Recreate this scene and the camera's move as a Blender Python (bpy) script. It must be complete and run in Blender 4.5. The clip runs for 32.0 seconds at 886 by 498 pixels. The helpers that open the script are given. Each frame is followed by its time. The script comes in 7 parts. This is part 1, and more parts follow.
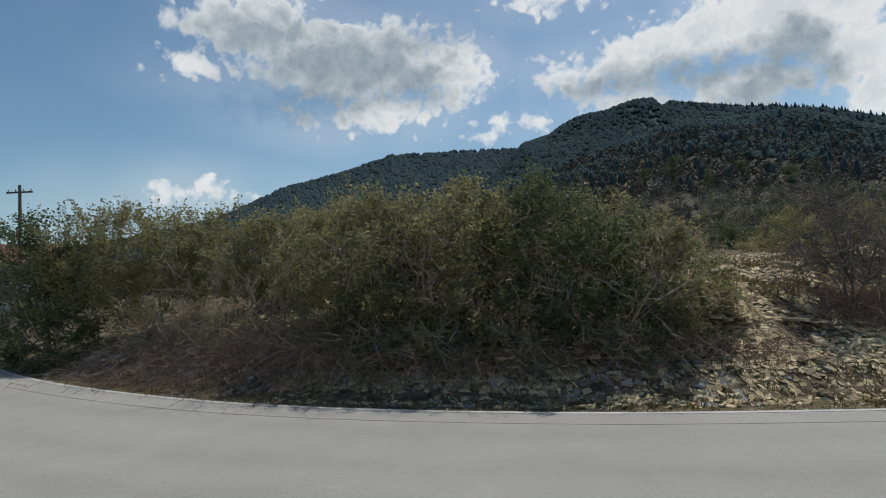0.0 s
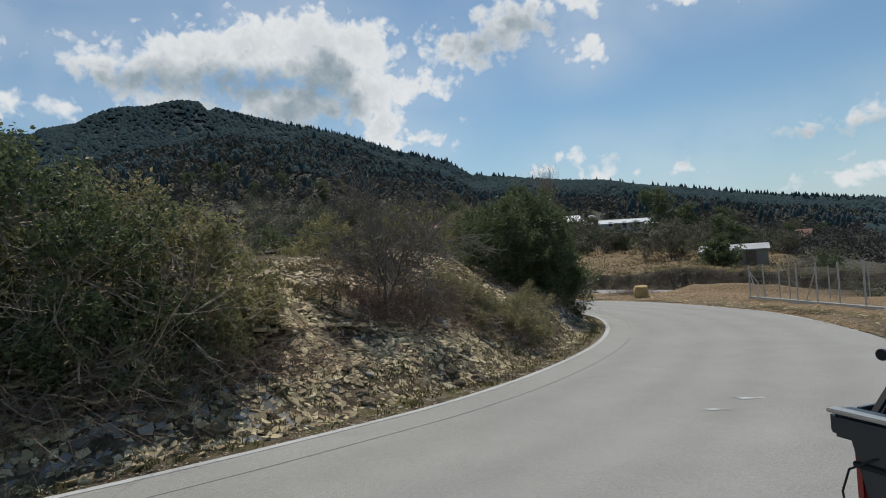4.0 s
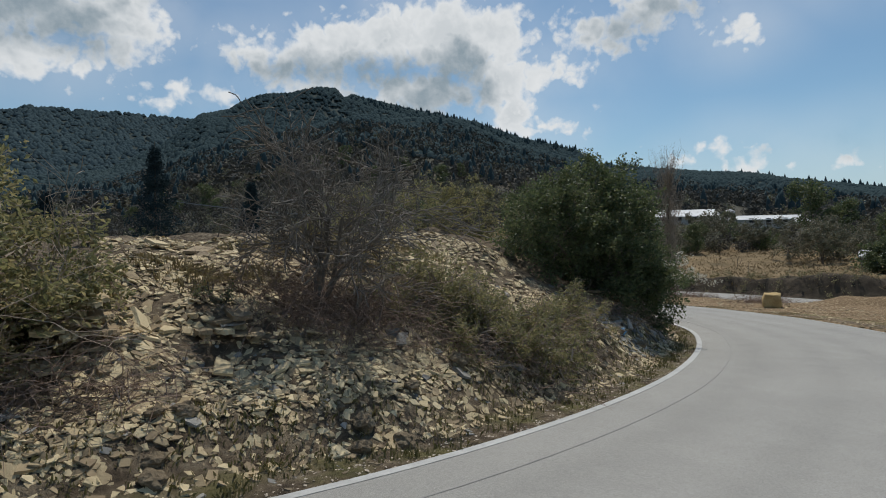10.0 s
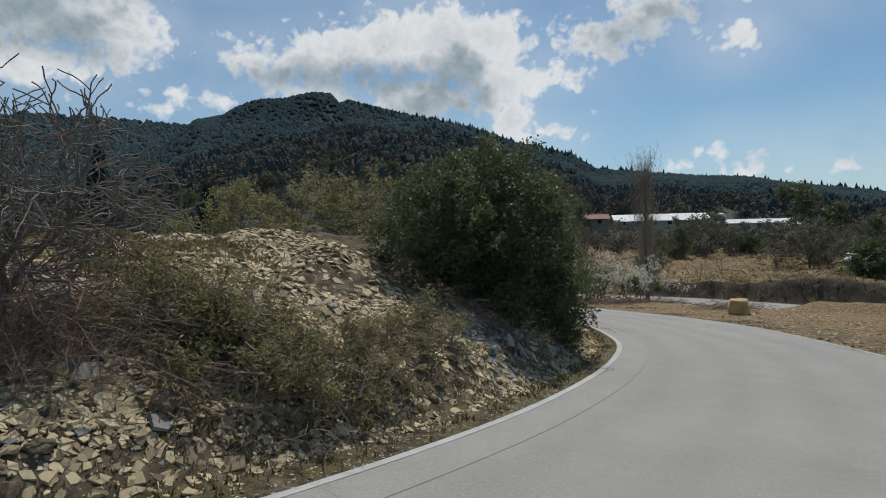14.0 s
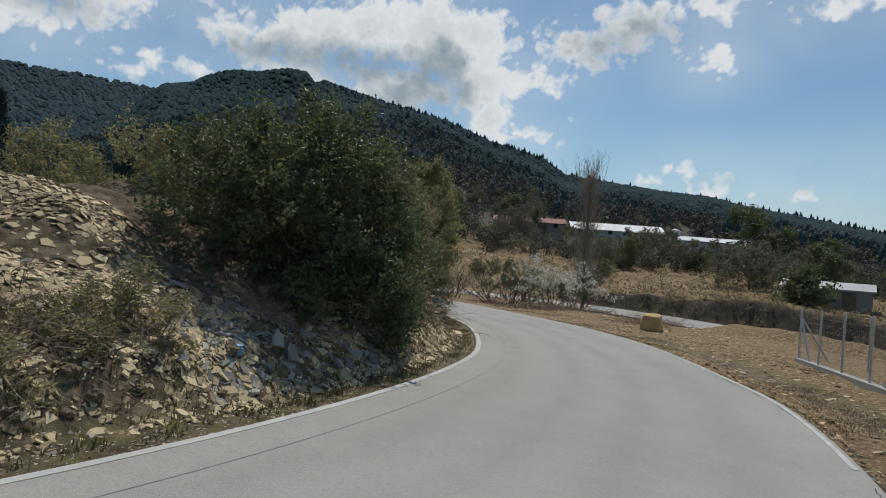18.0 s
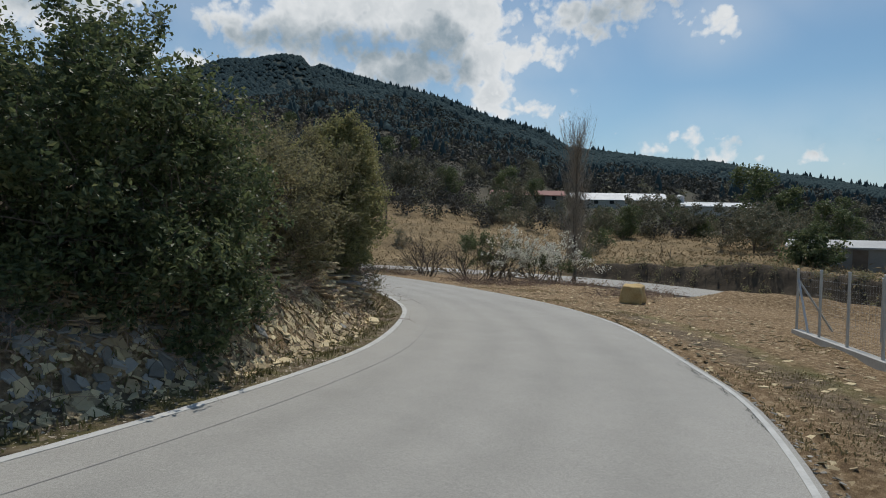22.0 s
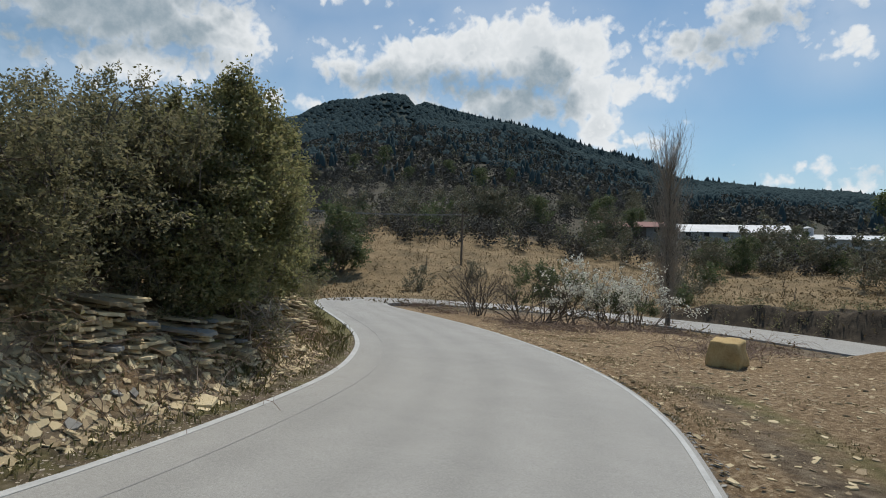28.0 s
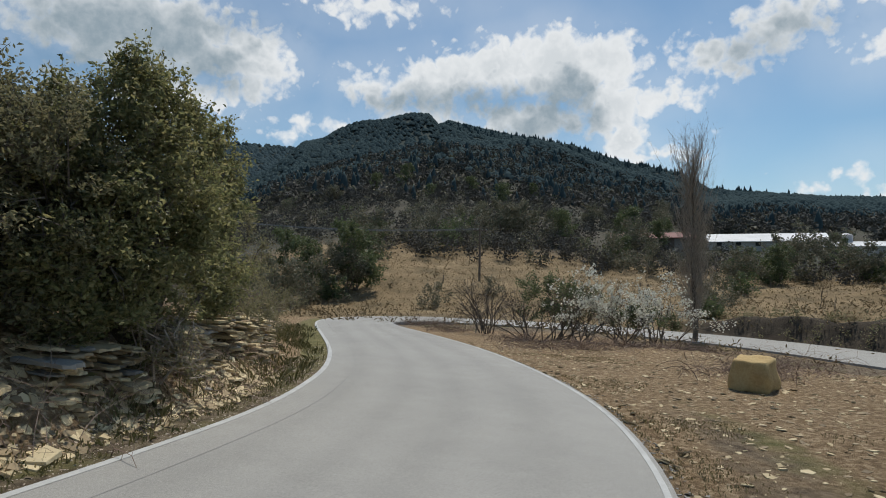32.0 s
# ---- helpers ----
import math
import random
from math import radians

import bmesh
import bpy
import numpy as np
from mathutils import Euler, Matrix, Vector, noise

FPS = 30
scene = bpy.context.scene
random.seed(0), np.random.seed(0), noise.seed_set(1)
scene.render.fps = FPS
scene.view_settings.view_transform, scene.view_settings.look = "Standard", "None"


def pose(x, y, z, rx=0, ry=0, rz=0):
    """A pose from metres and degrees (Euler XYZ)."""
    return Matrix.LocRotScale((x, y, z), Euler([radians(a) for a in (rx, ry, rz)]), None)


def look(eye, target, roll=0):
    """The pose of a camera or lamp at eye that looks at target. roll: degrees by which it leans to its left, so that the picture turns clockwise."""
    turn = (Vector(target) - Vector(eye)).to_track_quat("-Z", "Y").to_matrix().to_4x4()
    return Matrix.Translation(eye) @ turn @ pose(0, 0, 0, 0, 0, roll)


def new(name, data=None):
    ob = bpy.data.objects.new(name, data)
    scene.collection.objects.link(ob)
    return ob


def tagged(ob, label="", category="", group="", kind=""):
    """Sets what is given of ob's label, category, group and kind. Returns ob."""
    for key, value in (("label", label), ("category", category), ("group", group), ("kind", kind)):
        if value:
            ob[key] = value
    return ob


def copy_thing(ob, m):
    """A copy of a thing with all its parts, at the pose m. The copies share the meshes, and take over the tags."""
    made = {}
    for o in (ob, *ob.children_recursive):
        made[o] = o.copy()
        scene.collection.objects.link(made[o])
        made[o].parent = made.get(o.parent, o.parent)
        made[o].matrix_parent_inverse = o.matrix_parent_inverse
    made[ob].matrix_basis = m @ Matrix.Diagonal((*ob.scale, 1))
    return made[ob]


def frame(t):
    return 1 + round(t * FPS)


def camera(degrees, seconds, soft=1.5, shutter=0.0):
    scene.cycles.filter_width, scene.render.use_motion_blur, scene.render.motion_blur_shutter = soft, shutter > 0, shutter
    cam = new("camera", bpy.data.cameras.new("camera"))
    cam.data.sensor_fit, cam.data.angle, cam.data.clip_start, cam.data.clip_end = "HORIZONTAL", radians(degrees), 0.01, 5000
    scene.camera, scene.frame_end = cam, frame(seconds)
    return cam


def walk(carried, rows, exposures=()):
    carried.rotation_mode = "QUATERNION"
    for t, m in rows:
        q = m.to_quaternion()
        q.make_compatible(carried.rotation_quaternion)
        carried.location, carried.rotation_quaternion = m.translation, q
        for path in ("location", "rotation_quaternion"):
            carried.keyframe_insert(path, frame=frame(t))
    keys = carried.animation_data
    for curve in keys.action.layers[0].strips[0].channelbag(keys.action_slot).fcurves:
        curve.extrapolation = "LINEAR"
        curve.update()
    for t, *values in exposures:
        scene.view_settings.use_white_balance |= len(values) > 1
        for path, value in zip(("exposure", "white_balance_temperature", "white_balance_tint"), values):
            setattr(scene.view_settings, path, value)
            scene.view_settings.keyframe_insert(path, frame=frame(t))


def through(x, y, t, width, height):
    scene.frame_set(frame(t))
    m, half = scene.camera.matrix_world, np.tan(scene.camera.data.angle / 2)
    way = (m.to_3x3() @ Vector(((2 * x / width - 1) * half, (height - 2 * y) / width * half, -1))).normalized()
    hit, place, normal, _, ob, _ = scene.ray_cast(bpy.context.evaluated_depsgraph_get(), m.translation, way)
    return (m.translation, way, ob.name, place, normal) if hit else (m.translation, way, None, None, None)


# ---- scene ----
cam = camera(73.5, 32.0, 1.0)
PATH = [
    (0, 0.000, -0.000, 1.586, 92.85, 2.56, -0.01),
    (0.5, 0.072, 0.120, 1.580, 92.98, 1.64, -6.10),
    (1, 0.133, 0.269, 1.575, 92.96, 1.37, -9.54),
    (1.5, 0.152, 0.442, 1.572, 92.49, 1.35, -16.96),
    (2, 0.148, 0.654, 1.574, 92.37, 1.21, -24.16),
    (2.5, 0.236, 0.886, 1.569, 92.25, 0.89, -28.79),
    (3, 0.312, 1.146, 1.566, 92.03, 0.80, -36.06),
    (3.5, 0.497, 1.389, 1.566, 91.76, 2.59, -39.32),
    (5.5, 1.655, 2.359, 1.523, 87.85, 3.16, -58.01),
    (6, 1.993, 2.550, 1.513, 86.78, 2.71, -65.52),
    (6.5, 2.295, 2.674, 1.507, 85.95, 2.94, -67.42),
    (7, 2.626, 2.787, 1.500, 86.13, 4.21, -62.43),
    (7.5, 3.014, 2.899, 1.488, 87.79, 4.75, -47.31),
    (8, 3.329, 2.969, 1.466, 89.06, 3.74, -42.51),
    (8.5, 3.651, 3.003, 1.459, 90.08, 2.92, -40.70),
    (9, 4.004, 3.044, 1.457, 90.71, 1.52, -35.82),
    (9.5, 4.303, 3.133, 1.449, 90.68, 0.83, -34.02),
    (10, 4.714, 3.182, 1.438, 90.42, 0.87, -30.06),
    (10.5, 5.084, 3.301, 1.420, 90.62, 0.57, -28.39),
    (11, 5.468, 3.394, 1.402, 90.79, 0.33, -28.36),
    (11.5, 5.853, 3.507, 1.382, 90.78, 0.21, -28.39),
    (12, 6.273, 3.598, 1.363, 90.49, 0.27, -28.94),
    (12.5, 6.710, 3.600, 1.346, 90.42, 0.92, -28.53),
    (13, 7.101, 3.684, 1.340, 90.83, 1.05, -27.72),
    (13.5, 7.510, 3.677, 1.333, 90.88, 1.39, -27.49),
    (14, 7.917, 3.730, 1.320, 90.93, 1.04, -30.18),
    (14.5, 8.290, 3.684, 1.313, 90.67, 0.52, -32.17),
    (16.5, 9.726, 3.630, 1.312, 90.82, -1.84, -32.25),
    (17, 10.137, 3.637, 1.306, 90.66, -2.46, -32.93),
    (17.5, 10.587, 3.830, 1.275, 90.43, -3.40, -32.80),
    (18, 11.042, 4.067, 1.233, 90.36, -4.21, -33.50),
    (18.5, 11.457, 4.174, 1.214, 89.97, -4.99, -33.61),
    (19, 11.849, 4.303, 1.204, 89.72, -5.44, -34.29),
    (19.5, 12.210, 4.468, 1.187, 89.78, -5.54, -34.18),
    (20, 12.619, 4.631, 1.172, 89.86, -4.49, -32.71),
    (20.5, 13.013, 4.762, 1.151, 90.16, -2.63, -32.13),
    (21, 13.432, 4.888, 1.128, 90.21, -1.62, -31.71),
    (21.5, 13.838, 5.061, 1.105, 89.79, -1.32, -32.26),
    (22, 14.273, 5.235, 1.084, 88.39, -1.29, -32.72),
    (22.5, 14.742, 5.494, 1.068, 87.65, -1.42, -33.91),
    (23, 15.178, 5.797, 1.060, 87.90, -0.50, -32.45),
    (23.5, 15.561, 5.996, 1.056, 88.33, -0.30, -31.21),
    (24, 15.894, 6.129, 1.047, 89.30, -0.77, -27.60),
    (24.5, 16.201, 6.284, 1.039, 89.56, -0.80, -25.18),
    (25, 16.568, 6.471, 1.026, 90.25, -1.35, -24.41),
    (25.5, 17.009, 6.750, 1.009, 90.84, -2.07, -24.05),
    (27.5, 19.124, 8.400, 0.964, 91.38, -1.88, -24.25),
    (28, 19.440, 8.711, 0.946, 91.45, -1.92, -22.74),
    (28.5, 19.760, 8.972, 0.926, 91.73, -2.41, -21.41),
    (29, 20.091, 9.245, 0.914, 91.69, -1.97, -21.26),
    (29.5, 20.411, 9.490, 0.904, 91.87, -1.38, -21.17),
    (30, 20.686, 9.675, 0.898, 92.11, -0.99, -21.03),
    (30.5, 20.859, 9.786, 0.887, 92.24, -1.20, -21.04),
    (31, 20.948, 9.885, 0.873, 92.41, -1.09, -20.85),
    (31.5, 21.028, 9.928, 0.864, 92.80, -0.77, -20.31),
    (32, 21.116, 9.895, 0.857, 93.09, -0.67, -20.00),
]
walk(cam, [(t, pose(x, y, z, a, b, c)) for t, x, y, z, a, b, c in PATH], [(0, 0.05), (6, 0.03), (9, 0.0), (22, 0.02), (25, 0.08), (28, 0.16), (32, 0.14)])

# ---- light and sky ----
SUN_AZ, SUN_EL = 42.0, 61.0
world = bpy.data.worlds.new("sky")
scene.world = world
world.use_nodes = True
wn, wl = world.node_tree.nodes, world.node_tree.links
wn.clear()


def wnode(kind, operation=""):
    n = wn.new(kind)
    if operation:
        n.operation = operation
    return n


def wmath(op, a, b=None, c=None, clamp=False):
    n = wnode("ShaderNodeMath", op)
    n.use_clamp = clamp
    for k, v in enumerate((a, b, c)):
        if v is None:
            continue
        if isinstance(v, (int, float)):
            n.inputs[k].default_value = v
        else:
            wl.new(v, n.inputs[k])
    return n.outputs[0]


def wstep(v, lo, hi):
    n = wnode("ShaderNodeMapRange")
    n.interpolation_type = "SMOOTHSTEP"
    wl.new(v, n.inputs[0])
    n.inputs[1].default_value, n.inputs[2].default_value = lo, hi
    n.inputs[3].default_value, n.inputs[4].default_value = 0.0, 1.0
    return n.outputs[0]


sky = wnode("ShaderNodeTexSky")
sky.sky_type, sky.sun_disc = "NISHITA", False
sky.sun_elevation, sky.sun_rotation = radians(SUN_EL), radians(SUN_AZ)
sky.altitude, sky.air_density, sky.dust_density, sky.ozone_density = 600, 1.1, 0.7, 1.0
coord = wnode("ShaderNodeTexCoord")
split = wnode("ShaderNodeSeparateXYZ")
wl.new(coord.outputs["Generated"], split.inputs[0])
az = wmath("MULTIPLY", wmath("ARCTAN2", split.outputs[0], split.outputs[1]), 180 / math.pi)
el = wmath("MULTIPLY", wmath("ARCSINE", split.outputs[2]), 180 / math.pi)
bearing = wnode("ShaderNodeCombineXYZ")
wl.new(az, bearing.inputs[0])
wl.new(el, bearing.inputs[1])
# cumulus clouds: bearing, height and half sizes in degrees
CLOUDS = [
    (14, 18.2, 4.5, 1.9), (19.5, 19.3, 5, 2.6), (25, 20, 5, 3.0), (30.5, 20, 4.5, 3.6), (35, 20.2, 4.0, 2.9), (36, 16.5, 3.3, 3.0), (37.3, 13.0, 2.0, 2.2),
    (41.3, 17.0, 3.4, 1.5), (28, 15.0, 7, 2.2), (18, 15.6, 6, 1.5), (10, 14.4, 4.4, 1.1), (41.6, 11.8, 2.1, 1.0), (45, 19.8, 3.9, 2.2), (50, 21.3, 4.4, 1.8),
    (55, 22.6, 4, 1.5), (55.9, 18.4, 2.1, 1.2), (-8, 20.6, 11, 3.8), (1.5, 19.4, 4.6, 3.2), (-6, 15.8, 7, 1.8), (-16, 23.2, 8, 2.6), (-22, 19.5, 2.2, 0.9),
    (-23, 8.7, 4, 1.3), (52.2, 8.0, 1.6, 0.75), (55.5, 8.5, 1.8, 0.9),
]
CLOUDS_EAST = [
    (60.5, 6.9, 3, 0.5), (13, 25.0, 5, 0.9), (67, 21.3, 3.4, 1.2), (90, 10.2, 5, 1.6), (84, 9.4, 5, 1.2), (77, 8.9, 4.5, 0.8), (96, 9.8, 5, 1.6), (92, 8.2, 9, 1.1),
    (103, 9, 6, 1.8), (77.5, 4.6, 3.4, 0.8), (95, 4.0, 3.2, 0.45), (-60, 22, 14, 6), (-95, 16, 16, 5), (130, 14, 14, 5), (165, 20, 12, 6),
]
# their thick grey undersides
CORES = [
    (17.5, 16.8, 5.5, 1.5), (24.5, 16.8, 6, 2.0), (31.3, 17.2, 3.6, 2.6), (29, 14.6, 4.5, 1.8), (-9, 20.0, 9, 3.0), (-1.5, 18.6, 4.5, 2.2), (-12, 17.0, 7, 2.0), (-16, 22.5, 6, 2.0),
    (-4, 21.8, 6, 1.4), (22, 18.0, 3.5, 0.9), (34.0, 15.6, 1.6, 1.4), (46.3, 19.7, 2.6, 1.3), (51, 21.0, 2.6, 0.9), (89, 7.8, 5, 0.6), (92.5, 9.2, 3, 0.6), (80, 8.3, 4, 0.3), (100, 8.2, 5, 0.9), (-60, 20, 11, 3), (-95, 14, 12, 3), (130, 12, 10, 3), (165, 18, 9, 3),
]


def blobs(rows, blend):
    """Smooth union of ellipses, in degrees outside (+) or inside (-) of their rims."""
    total = None
    for a, e, ra, re in rows:
        n = wnode("ShaderNodeVectorMath", "MULTIPLY_ADD")
        wl.new(bearing.outputs[0], n.inputs[0])
        n.inputs[1].default_value, n.inputs[2].default_value = (1 / ra, 1 / re, 0), (-a / ra, -e / re, 0)
        d = wnode("ShaderNodeVectorMath", "LENGTH")
        wl.new(n.outputs[0], d.inputs[0])
        v = wmath("MULTIPLY_ADD", d.outputs["Value"], re, -re)
        total = v if total is None else wmath("SMOOTH_MIN", total, v, blend)
    return total


field, core = blobs(CLOUDS + CLOUDS_EAST, 0.5), blobs(CORES, 0.9)


def wnoise(scale, detail, rough, shift=(0, 0, 0)):
    m = wnode("ShaderNodeVectorMath", operation="ADD")
    wl.new(coord.outputs["Generated"], m.inputs[0])
    m.inputs[1].default_value = shift
    n = wnode("ShaderNodeTexNoise")
    n.inputs["Scale"].default_value, n.inputs["Detail"].default_value, n.inputs["Roughness"].default_value = scale, detail, rough
    wl.new(m.outputs[0], n.inputs["Vector"])
    return n.outputs[0]


puff, fine_puff = wnoise(11, 9, 0.6), wnoise(42, 7, 0.62)
cells = wnode("ShaderNodeTexVoronoi")
cells.feature = "SMOOTH_F1"
cells.inputs["Scale"].default_value, cells.inputs["Smoothness"].default_value, cells.inputs["Detail"].default_value = 30, 0.35, 2.0
warp = wnode("ShaderNodeVectorMath", "MULTIPLY_ADD")
push = wnode("ShaderNodeTexNoise")
push.inputs["Scale"].default_value, push.inputs["Detail"].default_value = 20, 4
wl.new(coord.outputs["Generated"], push.inputs["Vector"])
wl.new(push.outputs["Color"], warp.inputs[0])
warp.inputs[1].default_value = (0.05, 0.05, 0.05)
wl.new(coord.outputs["Generated"], warp.inputs[2])
wl.new(warp.outputs[0], cells.inputs["Vector"])
heap = cells.outputs["Distance"]
ragged = wmath("ADD", wmath("MULTIPLY", wmath("SUBTRACT", puff, 0.5), 3.8), wmath("MULTIPLY", wmath("SUBTRACT", fine_puff, 0.5), 1.8))
edge = wmath("ADD", wmath("ADD", field, ragged), wmath("MULTIPLY", wmath("SUBTRACT", heap, 0.9), 2.2))
cover = wmath("SUBTRACT", 1.0, wstep(edge, -1.15, 0.45))
veil = wmath("MULTIPLY", wmath("SUBTRACT", 1.0, wstep(field, -0.4, 4.5)), wmath("MULTIPLY", wstep(wnoise(4, 5, 0.5), 0.2, 0.8), 0.34))
mask = wmath("MAXIMUM", cover, veil, clamp=True)
shade = wmath("SUBTRACT", 1.0, wstep(wmath("ADD", core, wmath("ADD", wmath("MULTIPLY", wmath("SUBTRACT", puff, 0.5), 3.4), wmath("MULTIPLY", wmath("SUBTRACT", heap, 0.8), 1.6))), -1.5, 1.5))
folds = wmath("MULTIPLY", wstep(wmath("ADD", heap, wmath("MULTIPLY", wmath("SUBTRACT", fine_puff, 0.5), 0.9)), 0.30, 0.70), 0.30)
grey = wmath("MAXIMUM", wmath("MULTIPLY", shade, wmath("MULTIPLY_ADD", wstep(fine_puff, 0.3, 0.7), 0.22, 0.78)), wmath("MULTIPLY", folds, wmath("SUBTRACT", 1.0, wstep(edge, -3.0, -0.3))), clamp=True)
tone = wnode("ShaderNodeMix")
tone.data_type = "RGBA"
wl.new(grey, tone.inputs["Factor"])
tone.inputs["A"].default_value, tone.inputs["B"].default_value = (0.92, 0.95, 0.97, 1), (0.31, 0.395, 0.46, 1)
blue = wnode("ShaderNodeBackground")
haze = wnode("ShaderNodeMix")
haze.data_type, haze.blend_type = "RGBA", "MULTIPLY"
haze.inputs["Factor"].default_value = 1.0
wl.new(sky.outputs[0], haze.inputs["A"])
haze.inputs["B"].default_value = (0.82, 1.0, 1.03, 1)
horizon = wnode("ShaderNodeMix")
horizon.data_type = "RGBA"
wl.new(wmath("MULTIPLY", wmath("SUBTRACT", 1.0, wstep(el, -3.0, 12.0)), 0.88), horizon.inputs["Factor"])
wl.new(haze.outputs["Result"], horizon.inputs["A"])
horizon.inputs["B"].default_value = (5.1, 6.3, 7.3, 1)
wl.new(horizon.outputs["Result"], blue.inputs["Color"])
blue.inputs["Strength"].default_value = 0.081
white = wnode("ShaderNodeBackground")
wl.new(tone.outputs["Result"], white.inputs["Color"])
white.inputs["Strength"].default_value = 0.79
both = wnode("ShaderNodeMixShader")
wl.new(mask, both.inputs[0])
wl.new(blue.outputs[0], both.inputs[1])
wl.new(white.outputs[0], both.inputs[2])
wl.new(both.outputs[0], wnode("ShaderNodeOutputWorld").inputs[0])

sun_dir = Vector((math.sin(radians(SUN_AZ)) * math.cos(radians(SUN_EL)), math.cos(radians(SUN_AZ)) * math.cos(radians(SUN_EL)), math.sin(radians(SUN_EL))))
sun = new("sun", bpy.data.lights.new("sun", "SUN"))
sun.data.energy, sun.data.angle, sun.data.color = 3.0, radians(0.55), (1.0, 0.95, 0.86)
sun.matrix_world = look(sun_dir * 200, (0, 0, 0))

# ---- materials ----
def material(name, colors, rough=0.8, scale=1.0, fine=12.0, bump=0.0, bump_scale=30.0, island=0.0, spec=0.3, metal=0.0, through=0.0, mid=0.5):
    """Colours blended by noise at two scales; island: share of a random tone for each loose piece."""
    m = bpy.data.materials.new(name)
    m.use_nodes = True
    nodes, links = m.node_tree.nodes, m.node_tree.links
    shader = nodes["Principled BSDF"]
    shader.inputs["Roughness"].default_value = rough
    shader.inputs["Metallic"].default_value = metal
    shader.inputs["Specular IOR Level"].default_value = spec
    place = nodes.new("ShaderNodeTexCoord").outputs["Object"]

    def noise_at(s, detail=6.0, r=0.6):
        n = nodes.new("ShaderNodeTexNoise")
        n.inputs["Scale"].default_value, n.inputs["Detail"].default_value, n.inputs["Roughness"].default_value = s, detail, r
        links.new(place, n.inputs["Vector"])
        return n.outputs[0]

    def calc(op, a, b, clamp=False):
        n = nodes.new("ShaderNodeMath")
        n.operation, n.use_clamp = op, clamp
        for k, v in enumerate((a, b)):
            if isinstance(v, (int, float)):
                n.inputs[k].default_value = v
            else:
                links.new(v, n.inputs[k])
        return n.outputs[0]

    blend = calc("ADD", calc("MULTIPLY", noise_at(scale), 0.6), calc("MULTIPLY", noise_at(fine), 0.4))
    blend = calc("ADD", calc("MULTIPLY", calc("SUBTRACT", blend, 0.5), 2.4), mid, True)
    if island:
        geo = nodes.new("ShaderNodeNewGeometry").outputs["Random Per Island"]
        info = nodes.new("ShaderNodeObjectInfo").outputs["Random"]
        own = calc("FRACT", calc("ADD", geo, info), 0.0)
        blend = calc("ADD", calc("MULTIPLY", own, island), calc("MULTIPLY", blend, 1 - island), True)
    ramp = nodes.new("ShaderNodeValToRGB")
    links.new(blend, ramp.inputs[0])
    stops = ramp.color_ramp.elements
    while len(stops) < len(colors):
        stops.new(0.5)
    for k, c in enumerate(colors):
        stops[k].position, stops[k].color = k / max(1, len(colors) - 1), (*c, 1)
    links.new(ramp.outputs[0], shader.inputs["Base Color"])
    if bump:
        b = nodes.new("ShaderNodeBump")
        b.inputs["Strength"].default_value, b.inputs["Distance"].default_value = bump, 0.02
        links.new(noise_at(bump_scale, 8.0, 0.7), b.inputs["Height"])
        links.new(b.outputs[0], shader.inputs["Normal"])
    if through:
        t = nodes.new("ShaderNodeBsdfTranslucent")
        links.new(ramp.outputs[0], t.inputs["Color"])
        mix = nodes.new("ShaderNodeMixShader")
        mix.inputs[0].default_value = through
        links.new(shader.outputs[0], mix.inputs[1])
        links.new(t.outputs[0], mix.inputs[2])
        links.new(mix.outputs[0], nodes["Material Output"].inputs["Surface"])
    return m


M_ROAD = material("road_asphalt", [(0.292, 0.284, 0.262), (0.33, 0.32, 0.294), (0.363, 0.351, 0.322)], 0.85, 0.35, 60, 0.35, 220)
M_LINE = material("road_paint", [(0.34, 0.34, 0.325), (0.58, 0.58, 0.56)], 0.7, 3, 40, 0.2, 150)
M_TAR = material("tar_seam", [(0.25, 0.245, 0.23), (0.31, 0.302, 0.284)], 0.8, 4, 60, 0.2, 200)
M_SOIL = material("dry_soil", [(0.10, 0.075, 0.05), (0.20, 0.155, 0.10), (0.30, 0.25, 0.17)], 0.95, 0.7, 9, 0.8, 14)
M_STONE = material("limestone_slab", [(0.15, 0.11, 0.068), (0.35, 0.265, 0.155), (0.55, 0.44, 0.258), (0.73, 0.61, 0.385)], 0.75, 2.5, 22, 0.5, 40, 0.75)
M_SLATE = material("grey_slate", [(0.13, 0.123, 0.108), (0.26, 0.247, 0.22), (0.41, 0.39, 0.35)], 0.9, 2.5, 22, 0.5, 40, 0.7)
M_GRAVEL = material("pale_gravel", [(0.34, 0.275, 0.205), (0.52, 0.44, 0.345), (0.66, 0.58, 0.475)], 0.95, 0.8, 25, 0.7, 60, 0.4)
M_OAK = material("evergreen_leaf", [(0.042, 0.064, 0.032), (0.085, 0.115, 0.052), (0.145, 0.17, 0.075), (0.23, 0.225, 0.11)], 0.5, 1.2, 8, 0, 30, 0.6, 0.4, 0, 0.45)
# paler, bluer version of M_FOREST: aerial haze put into the colour
M_BACKWOOD = material("haze_tinted_back_woods", [(0.046, 0.068, 0.078), (0.054, 0.078, 0.086), (0.063, 0.087, 0.092)], 1.0, 0.01, 0.05, 0, 30, 0.12, 0.0)
M_SHOOT = material("olive_green_leaf", [(0.11, 0.12, 0.056), (0.195, 0.205, 0.09), (0.30, 0.28, 0.128), (0.39, 0.335, 0.17)], 0.5, 1.2, 8, 0, 30, 0.6, 0.4, 0, 0.55)
